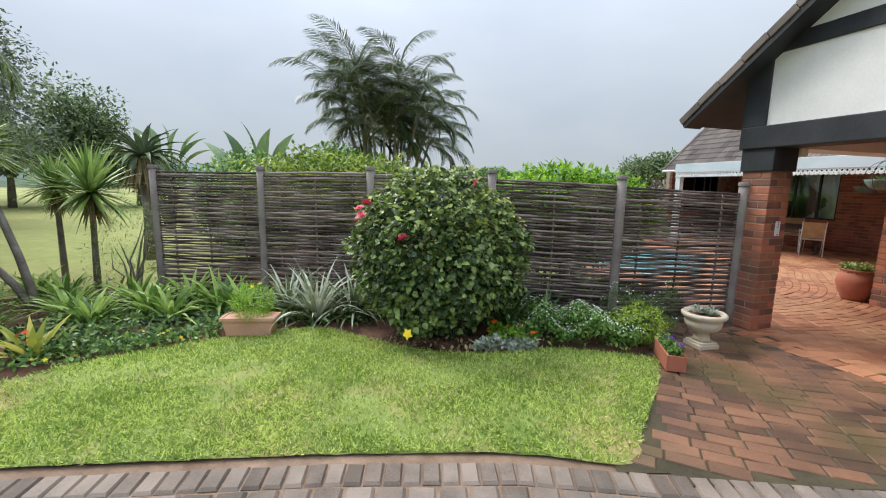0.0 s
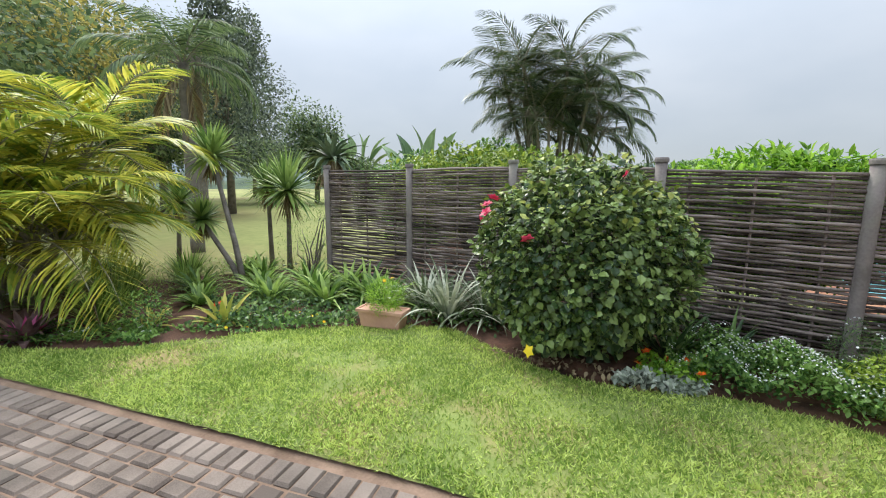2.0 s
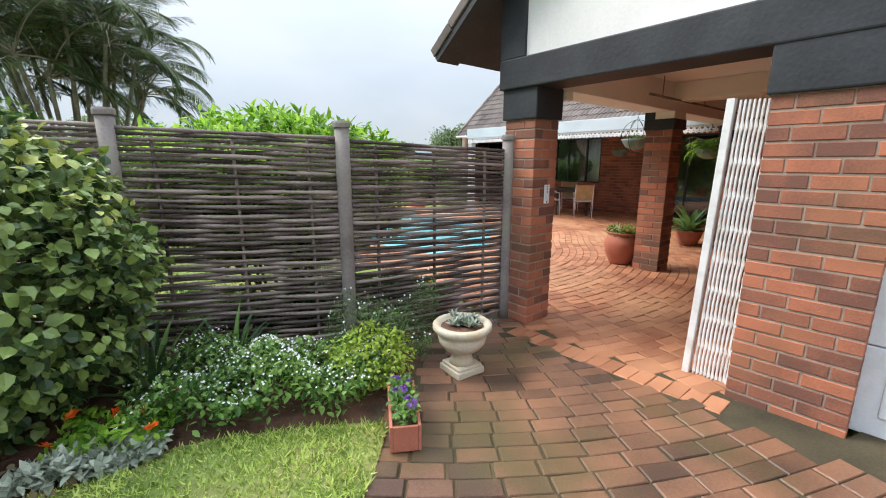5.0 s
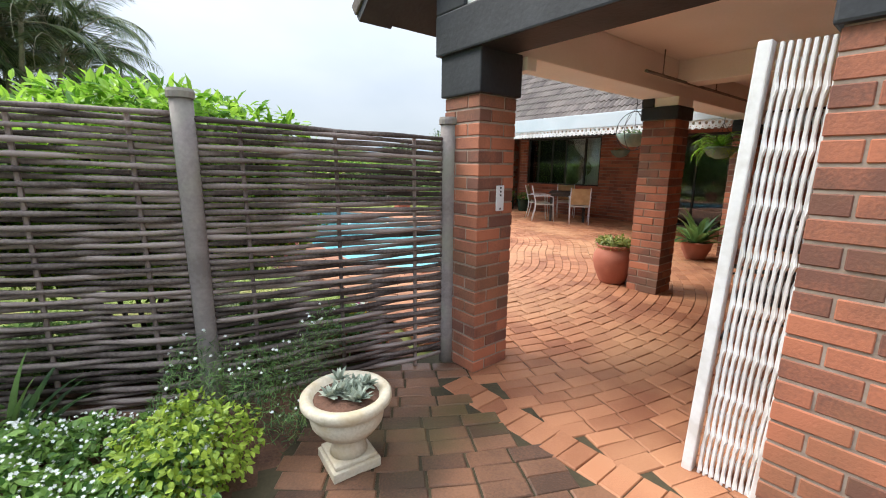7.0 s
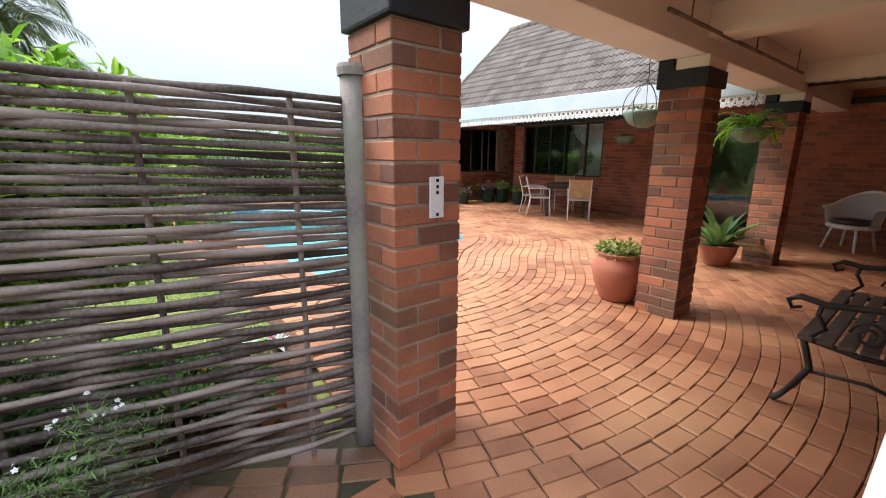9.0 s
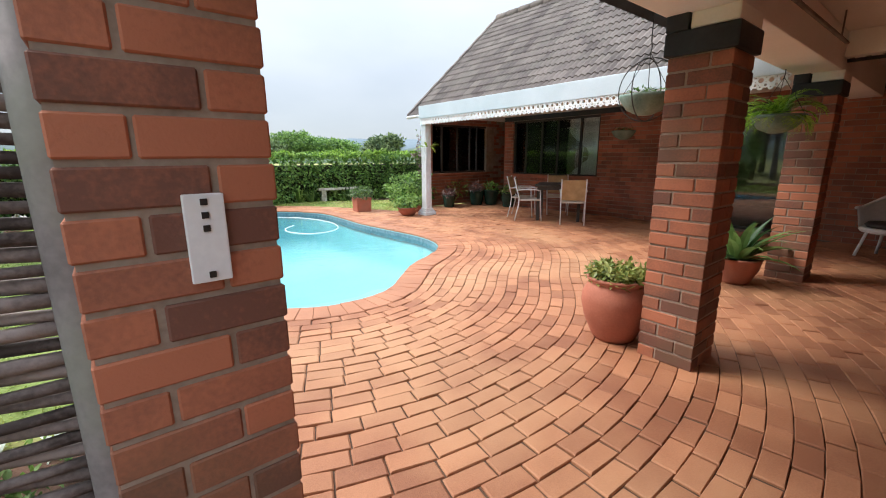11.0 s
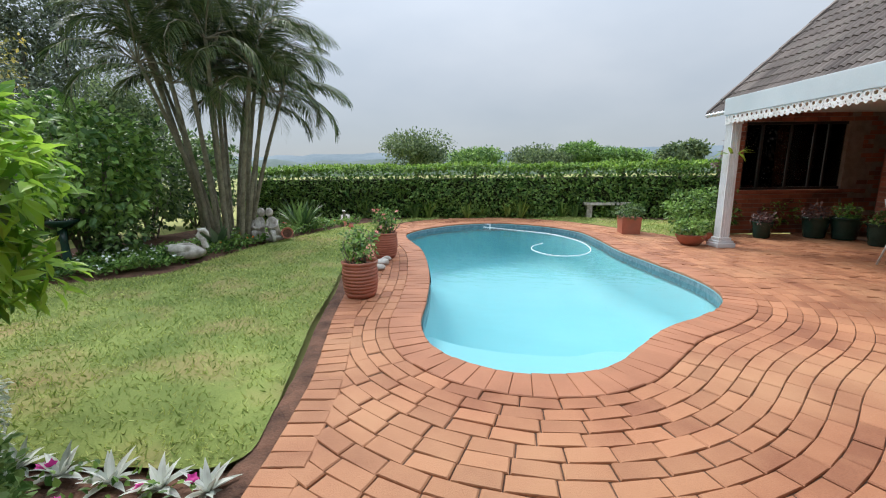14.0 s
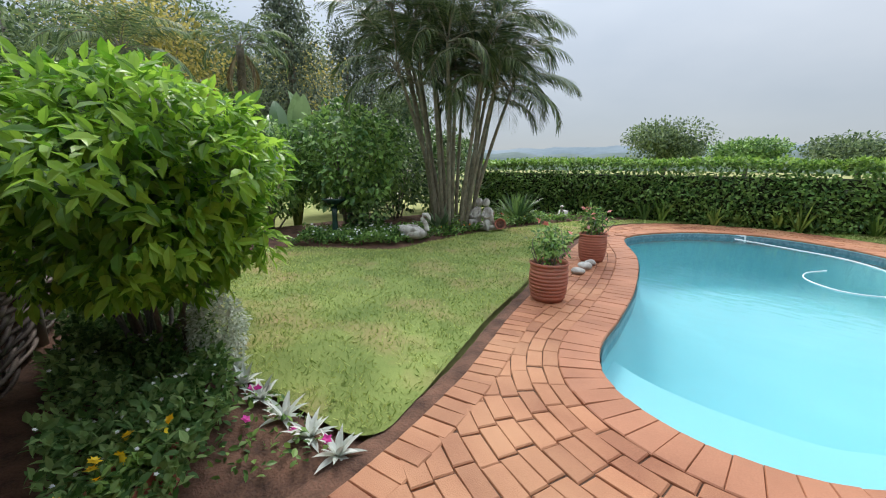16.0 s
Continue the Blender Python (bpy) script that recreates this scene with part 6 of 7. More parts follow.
def clump(name, x, y, label, mat, n, length, width, seed, lift=(0.3, 1.35), droop=(0.8, 1.9), category="plant", group="", z=-0.02, r=0.05, fold=0.25, flat=None, fl=None):
    rng = np.random.default_rng(seed)
    c = thing(name, pose(x, y, z), label, category, group)
    leaf_mesh("leaves", rosette(rng, n, length, width, lift, droop, (0, 0, 0), r, 7, fold), mat, c)
    if fl:
        flowers("flower", c, [(rng.uniform(-0.15, 0.15), rng.uniform(-0.15, 0.15), rng.uniform(*fl[1])) for _ in range(fl[0])], fl[2], fl[3], seed)
    return c


for i, (x, y, s) in enumerate(((-1.95, 4.75, 1.0), (-1.55, 4.95, 0.95), (-2.35, 4.95, 0.9))):
    clump("spider_flax", x + 0.45, y, "clump of arching green and white striped strap leaves", L_VARIEG, 80, 0.78 * s, 0.032, 60 + i, (0.35, 1.45), (0.6, 2.0), group="striped strap leaf clumps")
for i, (x, y, s) in enumerate(((-2.35, 4.75, 1.0), (-2.75, 4.95, 0.95), (-3.15, 4.6, 0.8), (-3.55, 4.85, 0.85), (-3.9, 4.4, 0.75), (-4.4, 4.7, 0.8), (-4.0, 5.2, 0.8), (-4.9, 5.2, 0.85), (-5.2, 4.3, 0.7), (-5.5, 5.4, 0.8), (-3.3, 5.25, 0.9), (-4.6, 3.9, 0.6))):
    clump("agapanthus", x, y, "clump of glossy green arching agapanthus leaves", L_STRAP, 46, 0.70 * s, 0.046, 70 + i, (0.35, 1.4), (0.9, 1.9), group="agapanthus clumps")
for i, (x, y) in enumerate(((-6.0, 3.6), (-5.4, 3.4), (-6.6, 4.2), (-5.9, 4.6), (-7.0, 3.4), (-6.4, 5.0), (-7.6, 4.3), (-5.0, 3.0))):
    clump("day_lily", x, y, "tuft of thin upright green leaves at the bed edge", L_STRAP, 60, 0.52, 0.018, 90 + i, (0.8, 1.5), (0.3, 1.0), group="grassy tufts", r=0.10)
clump("pink_bromeliad", -5.03, 2.37, "maroon bromeliad with a bright pink centre", L_MAROON, 34, 0.46, 0.065, 101, (0.2, 1.2), (0.5, 1.2))
o = clump("pink_bromeliad_heart", -5.03, 2.37, "bright pink inner leaves of a bromeliad", L_PINK, 16, 0.2, 0.045, 102, (0.5, 1.4), (0.1, 0.6), z=0.02)
clump("yellow_bromeliad", -3.72, 3.55, "yellow and green striped bromeliad with orange tips", leaf_material("yellow_strap", (0.32, 0.36, 0.06), (0.66, 0.58, 0.14)), 20, 0.42, 0.055, 103, (0.4, 1.3), (0.3, 1.0), fl=(3, (0.15, 0.28), 0.06, P_ORANGE))
clump("yellow_bromeliad", -4.35, 3.15, "yellow and green striped bromeliad in the flower bed", bpy.data.materials["yellow_strap"], 14, 0.34, 0.045, 104, (0.2, 1.1), (0.3, 1.0))


def low_mat(name, poly, n, size, mat, label, seed, h=(0.02, 0.2), kind=LEAF, fl=None, category="ground cover", z=-0.02):
    """Low plants spread over a patch of bed."""
    rng = np.random.default_rng(seed)
    xs, ys = [p[0] for p in poly], [p[1] for p in poly]
    X, Y = rng.uniform(min(xs), max(xs), n * 3), rng.uniform(min(ys), max(ys), n * 3)
    ok = inside(poly, X, Y)
    X, Y = X[ok][:n], Y[ok][:n]
    hump = np.array([0.55 + 0.75 * noise.noise((x * 3.1, y * 3.1, seed)) for x, y in zip(X, Y)]).clip(0.12, 1.2)
    Z = h[0] + (h[1] - h[0]) * hump * rng.random(len(X)) ** 0.5
    cx, cy = np.mean(xs), np.mean(ys)
    t = thing(name, pose(cx, cy, z), label, category)
    P = np.stack([X - cx, Y - cy, Z], 1)
    d = rng.normal(size=P.shape) * 0.6 + np.array([0, 0, 0.5])
    leaf_mesh("leaves", [leafy(rng, P, d, size, kind, 0.0)], mat, t, kind="stuff")
    if fl:
        k = rng.choice(len(P), fl[0], replace=False)
        flowers("flowers", t, P[k] * np.array([1, 1, 0]) + np.array([0, 0, 1]) * (h[0] + (h[1] - h[0]) * hump[k] + 0.02)[:, None], fl[1], fl[2], seed, fl[3])
    return t


low_mat("white_ground_cover", [(0.7, 4.0), (1.9, 3.85), (2.2, 4.1), (2.05, 4.55), (1.3, 4.75), (0.7, 4.6)], 5200, 0.045, L_HEDGE, "mounded plants dusted with tiny white flowers", 111, (0.05, 0.42), fl=(900, 0.017, P_WHITE, "tiny white flowers"))
low_mat("daisy_shrub", [(1.75, 4.55), (2.5, 4.2), (2.72, 4.6), (2.85, 4.92), (1.9, 4.85)], 4600, 0.04, L_DARK, "dark trailing daisy shrub with small white flowers against the fence", 112, (0.05, 0.62), SLIM, fl=(60, 0.022, P_WHITE, "small white daisies"))
bush("lime_shrub", (2.08, 4.18, 0.2), (0.26, 0.22, 0.2), 1500, 0.034, L_LIME, "small lime green feathery shrub", 113, lumps=0.3, stems=6, r0=0.006)
nast = low_mat("nasturtium", [(0.45, 3.95), (0.95, 3.9), (1.0, 4.25), (0.5, 4.3)], 500, 0.05, L_BRIGHT, "nasturtium with round leaves and orange blooms", 114, (0.03, 0.25), fl=(7, 0.085, P_ORANGE, "orange blooms"))
low_mat("silver_ground_cover", [(0.3, 3.78), (0.95, 3.88), (0.9, 4.05), (0.35, 3.98)], 700, 0.06, L_GREY, "silver-grey felted ground cover", 115, (0.02, 0.14))
low_mat("bed_undergrowth", [(-3.0, 3.6), (-2.3, 4.15), (-1.4, 4.5), (-0.8, 4.4), (-0.9, 5.1), (-3.6, 5.3), (-4.6, 4.0), (-3.6, 3.3)], 3600, 0.06, L_DARK, "mixed dark green undergrowth in the flower bed", 116, (0.02, 0.2))
low_mat("bed_seedlings", [(-3.1, 3.4), (-2.3, 4.05), (-2.5, 4.4), (-3.5, 3.9), (-4.1, 3.0)], 900, 0.055, L_HEDGE, "young green bedding plants on red soil", 117, (0.02, 0.12), fl=(10, 0.045, P_YELLOW, "small yellow flowers"))
low_mat("bed_edge_greens", [(-4.2, 2.6), (-3.7, 2.75), (-4.0, 3.1), (-5.0, 2.7), (-6.2, 2.2), (-5.0, 2.2)], 1500, 0.05, L_HEDGE, "low green edging plants beside the lawn", 118, (0.02, 0.15), fl=(16, 0.05, P_WHITE, "white flowers"))
low_mat("bed_far_greens", [(-9, 1.9), (-6.2, 2.4), (-5.0, 4.0), (-4.6, 6.0), (-6.5, 5.5), (-9, 3.6)], 5200, 0.085, L_STRAP, "tangle of green plants at the back of the bed", 119, (0.02, 0.34), SLIM, fl=(14, 0.06, P_WHITE, "white flowers"))
bush("grey_shrub", (-4.2, 3.0, 0.2), (0.24, 0.24, 0.24), 900, 0.035, L_HEDGE, "small rounded grey-green shrub in the flower bed", 120, stems=6, r0=0.006)
clump("iris_clump", 0.75, 4.6, "dark iris leaves beside the hibiscus", L_DARK, 40, 0.55, 0.035, 121, (0.5, 1.4), (0.4, 1.2))
clump("iris_clump", 1.2, 4.72, "dark iris leaves against the fence", L_DARK, 36, 0.5, 0.035, 122, (0.5, 1.4), (0.4, 1.4))
low_mat("fallen_leaves", [(-1.0, 3.95), (0.6, 3.72), (0.7, 3.95), (-0.4, 4.3)], 160, 0.05, L_DRY, "dry leaves fallen under the hibiscus", 123, (0.03, 0.06), category="leaf litter")
bush("fence_end_shrub", (-4.55, 5.9, 0.7), (0.55, 0.4, 0.7), 1900, 0.06, L_STRAP, "loose green shrub at the end of the fence", 124, lumps=0.35, kind=SLIM)


def dracaena(x, y, base_z, heads, label, seed):
    rng = np.random.default_rng(seed)
    d = thing("dracaena", pose(x, y, base_z), label, "dracaena", "spiky dracaenas")
    for (hx, hy, hz, r) in heads:
        part("trunk", tube([(0, 0, -0.05), (hx * 0.3, hy * 0.3, hz * 0.35), (hx * 0.75, hy * 0.75, hz * 0.75), (hx, hy, hz)], [0.05, 0.042, 0.036, 0.03], 8), M_BARK, d, "slim leaning trunk", True)
        leaf_mesh("leaf_head", rosette(rng, 130, r, 0.048, (-0.6, 1.5), (0.1, 0.7), (hx, hy, hz), 0.02, 5, 0.2), L_DRAC, d, "spiky ball of sword leaves")
        leaf_mesh("dry_skirt", rosette(rng, 36, r * 0.7, 0.025, (-1.4, -0.9), (0.0, 0.3), (hx, hy, hz - 0.08), 0.02, 4, 0.2), L_DRY, d, "hanging dry leaves")
    return d


dracaena(-4.85, 4.8, -0.05, [(-0.9, 0.3, 2.0, 0.62), (-1.05, 0.15, 1.0, 0.42)], "tall leaning dracaena with spiky green heads", 131)
dracaena(-5.2, 6.05, -0.05, [(0.05, 0.0, 1.45, 0.78)], "dracaena with a large spiky green head", 132)
dracaena(-5.95, 6.35, -0.05, [(0.0, 0.0, 1.5, 0.55)], "dracaena with a spiky green head behind others", 133)
dracaena(-7.6, 5.6, -0.05, [(0.0, 0.1, 1.2, 0.5)], "short dracaena beside the yellow palm", 134)

al = thing("tree_aloe", pose(-5.75, 8.0, 0.05), "tree aloe with drooping grey-green leaves above the fence", "aloe")
part("trunk", tube([(0, 0, 0), (0.03, 0, 0.9), (0, 0, 1.9)], [0.12, 0.1, 0.11], 10), M_BARK, al, "thick trunk", True)
leaf_mesh("crown", rosette(np.random.default_rng(141), 44, 0.85, 0.085, (-0.3, 1.3), (0.9, 1.9), (0, 0, 2.0), 0.05, 8, 0.5), L_ALOE, al, "drooping toothed leaves")
leaf_mesh("dry_skirt", rosette(np.random.default_rng(142), 60, 0.7, 0.07, (-1.5, -1.1), (0.0, 0.2), (0, 0, 1.95), 0.12, 4, 0.4), L_DRY, al, "skirt of dead leaves")

# ---- palms ----
def palm(name, at, stems, label, leafmat, stem_mat, seed, count, length, arch, lift=(0.1, 1.35), dry=0, r0=0.05, **kw):
    rng = np.random.default_rng(seed)
    p = thing(name, at, label, "palm")
    for (bx, by, tx, ty, h) in stems:
        pts = [(bx + (tx - bx) * t ** 1.3, by + (ty - by) * t ** 1.3, h * t - 0.05) for t in np.linspace(0, 1, 12)]
        part("trunk", tube(pts, [r0 * (1.15 - 0.35 * t) * (1.06 if i % 2 else 1.0) for i, t in enumerate(np.linspace(0, 1, 12))], 10), stem_mat, p, "ringed slender trunk", True)
        ribs, leaves = palm_crown(rng, (tx, ty, h - 0.1), count, length, arch, lift, **kw)
        cr = leaf_mesh("crown", leaves, leafmat, p, "feathery arching fronds")
        tagged(part("midrib", ribs, stem_mat, cr), kind="stuff")
        if dry:
            _, lv = palm_crown(rng, (tx, ty, h - 0.15), dry, length * 0.8, 1.2, (-1.2, -0.7), **kw)
            leaf_mesh("dry_fronds", lv, L_DRY, p, "hanging dry fronds")
    return p


rng = np.random.default_rng(200)
stems = []
for i in range(21):
    a = 2.399 * i
    r = 0.18 + 0.45 * rng.random()
    lean = 0.15 + 0.85 * rng.random()
    stems.append((r * math.cos(a), r * math.sin(a), (r + lean) * math.cos(a), (r + lean) * math.sin(a), rng.uniform(2.8, 4.5)))
palm("palm_clump", pose(-1.62, 11.5, -0.05), stems, "tall clump of slender palms with feathery dark fronds", L_PALM, M_CANE, 201, 9, 1.7, 2.1, (0.0, 1.5), dry=0, r0=0.036, n=60, leaflet=0.46, width=0.015, hang=0.5)
stems = []
for i in range(13):
    a = 2.399 * i
    r = 0.1 + 0.3 * rng.random()
    lean = 0.2 + 0.5 * rng.random()
    stems.append((r * math.cos(a), r * math.sin(a), (r + lean) * math.cos(a), (r + lean) * math.sin(a), rng.uniform(0.8, 2.4)))
palm("golden_cane_palm", pose(-6.75, 2.8, -0.05), stems, "bushy golden cane palm with yellow-green fronds", L_GOLD, M_CANE, 202, 11, 1.85, 1.8, (0.15, 1.35), r0=0.05, n=42, leaflet=0.55, width=0.036, hang=0.3)
palm("queen_palm", pose(-8.9, 6.9, -0.2), [(0, 0, -0.1, 0.1, 4.4)], "single queen palm with a grey ringed trunk", L_TREE, M_BARK, 203, 17, 2.1, 2.3, (0.0, 1.4), dry=3, r0=0.13, n=44, leaflet=0.55, width=0.03, hang=0.6)
palm("queen_palm", pose(-15.5, 11.8, -0.3), [(0, 0, 0.2, 0.1, 6.6)], "tall queen palm in the distance", L_TREE, M_BARK, 204, 18, 2.5, 2.3, (0.0, 1.4), dry=4, r0=0.2, n=40, leaflet=0.6, width=0.04, hang=0.6)


def banana(x, y, label, seed, n, h, spread):
    rng = np.random.default_rng(seed)
    b = thing("strelitzia", pose(x, y, -0.1), label, "strelitzia")
    for i in range(n):
        a = math.pi * (0.14 + 0.72 * (i + 0.5) / n) + rng.uniform(-0.06, 0.06)
        top = np.array([spread * math.cos(a), rng.uniform(-0.25, 0.25), h * (0.72 + 0.28 * math.sin(a))])
        part("stalk", tube([(0.1 * math.cos(a), 0, 0), tuple(top * np.array([0.5, 0.5, 0.6])), tuple(top)], [0.05, 0.03, 0.018], 6), L_STRAP, b, "thick green leaf stalk", True)
        az = 0.0 if math.cos(a) > 0 else math.pi
        el = a if a < math.pi / 2 else math.pi - a
        V, F = strap(rng, rng.uniform(0.8, 1.05), 0.30, az + rng.uniform(-0.4, 0.4), el + 0.15, 0.7, 9, top, 0.3, 0.6)
        leaf_mesh("paddle_leaf", [(V, F)], L_PADDLE, b, "large paddle leaf")


L_PADDLE = leaf_material("paddle_leaf", (0.10, 0.17, 0.07), (0.24, 0.34, 0.16), 0.35, 0.25)
banana(-4.1, 9.2, "strelitzia with broad paddle leaves above the fence", 211, 8, 2.0, 0.8)
banana(-9.0, 13.5, "strelitzia with broad paddle leaves among the trees", 212, 9, 2.6, 0.9)

# ---- shrubs of the pool garden ----
L_FEATHER = leaf_material("feathery_grey_green_leaf", (0.09, 0.19, 0.05), (0.30, 0.44, 0.15), 0.6, 0.45)
L_DUSTY = leaf_material("felted_white_leaf", (0.46, 0.50, 0.44), (0.78, 0.80, 0.74), 0.85, 0.2)
L_YELLOW = leaf_material("yellow_green_leaf", (0.11, 0.19, 0.02), (0.36, 0.44, 0.07), 0.4, 0.35)
sh = bush("mock_orange_shrub", (1.6, 5.78, 1.22), (1.2, 0.68, 0.66), 11500, 0.10, L_BRIGHT, "large fresh green shrub overhanging the bed and fence", 221, lumps=0.3, stems=13, r0=0.02, floor=0.56, kind=NARROW)
# inner layer in the dark leaf colour stands in for the shrub's inner shade
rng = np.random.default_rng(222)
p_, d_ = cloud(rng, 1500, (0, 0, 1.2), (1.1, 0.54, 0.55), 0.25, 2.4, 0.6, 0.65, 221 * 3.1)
leaf_mesh("inner_foliage", [leafy(rng, p_, d_, 0.10)], L_DARK, sh, "inner leaves coloured dark for the shade inside")
bush("fence_shrub", (-1.75, 6.5, 1.45), (1.6, 0.55, 0.62), 5800, 0.085, L_YELLOW, "yellow-green shrub showing above the woven fence", 223, lumps=0.3, stems=14, r0=0.025)
bush("umbrella_shrub", (-2.5, 9.6, 1.45), (1.25, 0.95, 0.95), 5200, 0.12, L_HEDGE, "umbrella shrub with glossy drooping leaves on bare stems", 224, lumps=0.3, stems=16, r0=0.03)
bush("umbrella_shrub_low", (-1.9, 9.6, 0.55), (0.5, 0.4, 0.45), 900, 0.09, L_DARK, "lower shoots of dark green leaves under the shrub", 225, lumps=0.4)
bush("dark_shrub", (-3.9, 8.6, 1.2), (1.1, 0.9, 0.95), 3400, 0.10, L_HEDGE, "rounded dark green shrub at the end of the lawn", 226, lumps=0.2)
bush("dark_shrub", (-3.6, 11.5, 1.3), (1.0, 1.0, 1.1), 2600, 0.12, L_DARK, "dense dark shrub beside the palm clump", 227, lumps=0.3)
low_mat("shade_bed", [(0.6, 5.3), (3.2, 5.2), (3.15, 5.6), (2.5, 6.0), (1.6, 6.1), (0.6, 6.2)], 9000, 0.055, L_FEATHER, "grey-green ground cover with small white daisies under the shrub", 231, (0.03, 0.42), fl=(90, 0.022, P_WHITE, "small white daisies"))
bush("white_filler_shrub", (1.9, 6.06, 0.28), (0.24, 0.18, 0.24), 2200, 0.03, leaf_material("white_flower_leaf", (0.42, 0.48, 0.36), (0.78, 0.80, 0.72), 0.8, 0.2), "pale shrub covered in tiny white flowers", 232, lumps=0.25, stems=7, r0=0.006)
low_mat("petunia_patch", [(2.1, 6.05), (3.1, 5.7), (3.2, 6.2), (2.6, 6.25)], 150, 0.045, L_HEDGE, "sparse bedding plants on dark soil", 233, (0.01, 0.08), fl=(5, 0.06, P_MAGENTA, "magenta petunia flowers"))
for i, (x, y) in enumerate(((3.19, 6.24), (2.97, 6.2), (2.72, 6.17), (2.45, 6.14), (2.2, 6.12), (1.98, 6.12))):
    clump("dusty_rosette", x, y, "silver-white felted rosette in a row along the lawn", L_DUSTY, 17, 0.14, 0.028, 240 + i, (0.15, 1.2), (0.2, 0.9), group="silver rosettes along the lawn", r=0.008)
low_mat("border_daisies", [(-1.9, 8.1), (-0.75, 9.3), (-0.85, 10.4), (-1.7, 10.6), (-2.6, 9.0)], 6000, 0.06, L_HEDGE, "border of white daisies behind the lawn", 251, (0.03, 0.3), fl=(130, 0.05, P_WHITE, "white daisies"))
low_mat("border_greens", [(-0.75, 10.4), (-0.7, 13.0), (-0.3, 14.6), (-1.6, 14.5), (-2.0, 11.0)], 4200, 0.07, L_HEDGE, "mixed green border plants by the statue", 252, (0.02, 0.25), fl=(26, 0.05, P_ORANGE, "orange and yellow flowers"))
clump("agave", -1.45, 11.1, "blue-green agave with broad pointed leaves", leaf_material("agave_leaf", (0.12, 0.20, 0.10), (0.26, 0.35, 0.20)), 28, 0.55, 0.11, 255, (0.2, 1.3), (0.1, 0.5), fold=0.5)
clump("flax_clump", -1.1, 13.2, "dark spiky flax in front of the hedge", L_DARK, 50, 0.8, 0.05, 256, (0.5, 1.4), (0.2, 0.8))
clump("flax_clump", -1.5, 13.6, "dark spiky flax beside the palms", L_DARK, 50, 0.85, 0.05, 257, (0.5, 1.4), (0.2, 0.8))
for i in range(26):
    t = i / 25
    clump("hedge_lily", -1.5 + 9.0 * t, 15.75 + 1.6 * t + 0.25 * math.sin(i * 1.7), "tuft of upright strap leaves at the foot of the hedge", L_STRAP if i % 3 else L_DARK, 26, 0.6 + 0.12 * math.sin(i), 0.035, 300 + i, (0.8, 1.5), (0.2, 0.8), group="strap leaf tufts along the hedge")

bush("dark_shrub", (-4.6, 13.6, 1.2), (1.5, 1.0, 1.15), 3400, 0.12, L_DARK, "dense dark shrub closing the garden corner", 228, lumps=0.3)
bush("dark_shrub", (-5.6, 11.2, 1.2), (1.1, 1.3, 1.15), 3000, 0.12, L_HEDGE, "dense green shrub behind the border", 229, lumps=0.3)

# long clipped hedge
M_HEDGE_SHADE = material("hedge_inner_shade", (0.018, 0.024, 0.012), (0.045, 0.05, 0.026), 0.9, 6.0, 0.5)
L_HEDGE_TOP = leaf_material("hedge_top_leaf", (0.09, 0.19, 0.025), (0.30, 0.46, 0.08), 0.42, 0.4)
def hedge(a, b, width, height, n, label, seed):
    rng = np.random.default_rng(seed)
    h = thing("hedge", pose(a[0], a[1], -0.05, 0, 0, math.degrees(math.atan2(b[1] - a[1], b[0] - a[0]))), label, "hedge")
    L = math.hypot(b[0] - a[0], b[1] - a[1])
    # solid block in near-black: shade between the leaves is put into its colour
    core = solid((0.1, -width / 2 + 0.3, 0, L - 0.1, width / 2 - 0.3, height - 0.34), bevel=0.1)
    part("shade_core", core, M_HEDGE_SHADE, h, "solid core, the hedge's inner shade painted near-black")
    u = rng.random(n)
    x = rng.uniform(0, L, n)
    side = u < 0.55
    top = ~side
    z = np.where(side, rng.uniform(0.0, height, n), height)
    y = np.where(side, -width / 2, rng.uniform(-width / 2, width / 2, n))
    w = np.array([0.12 * noise.noise((p * 0.8, q * 1.5, r * 1.5)) + 0.07 * noise.noise((p * 3, q * 3, r * 3)) for p, q, r in zip(x, y, z)])
    y = np.where(side, y - w + 0.16 * rng.random(n) + 0.16 * np.clip((z - height + 0.22) / 0.22, 0, 1) ** 2, y)
    z = np.where(top, z + w - 0.1 * rng.random(n), z)
    d = np.where(side[:, None], np.array([0, -1.0, 0.3]), np.array([0, 0, 1.0]))
    bright = top
    P = np.stack([x, y, z], 1)
    # top leaves take a lighter green than the sides
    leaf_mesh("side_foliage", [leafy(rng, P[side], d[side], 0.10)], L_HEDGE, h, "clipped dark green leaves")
    leaf_mesh("top_foliage", [leafy(rng, P[top], d[top], 0.09)], L_HEDGE_TOP, h, "lighter green leaves on top")


hedge((-4.5, 15.6), (9.6, 18.1), 1.2, 1.46, 27000, "long clipped green hedge behind the pool", 401)
bush("purple_shrub", (9.2, 16.9, 1.2), (0.9, 0.8, 0.95), 1900, 0.10, L_MAROON, "purple-leaved shrub at the end of the hedge", 402, lumps=0.35)
bush("column_shrub", (7.35, 14.55, 0.45), (0.65, 0.45, 0.42), 1900, 0.08, L_HEDGE, "leafy green plants beside the veranda column", 403, lumps=0.35)
bush("wall_shrub", (8.6, 14.9, 0.4), (0.6, 0.35, 0.3), 1100, 0.07, L_STRAP, "low green shrub under the wing window", 404, lumps=0.35)
ep = thing("mounted_orchid", HOUSE @ pose(5.74, 6.66, 1.52), "small epiphyte tied to the veranda column", "epiphyte")
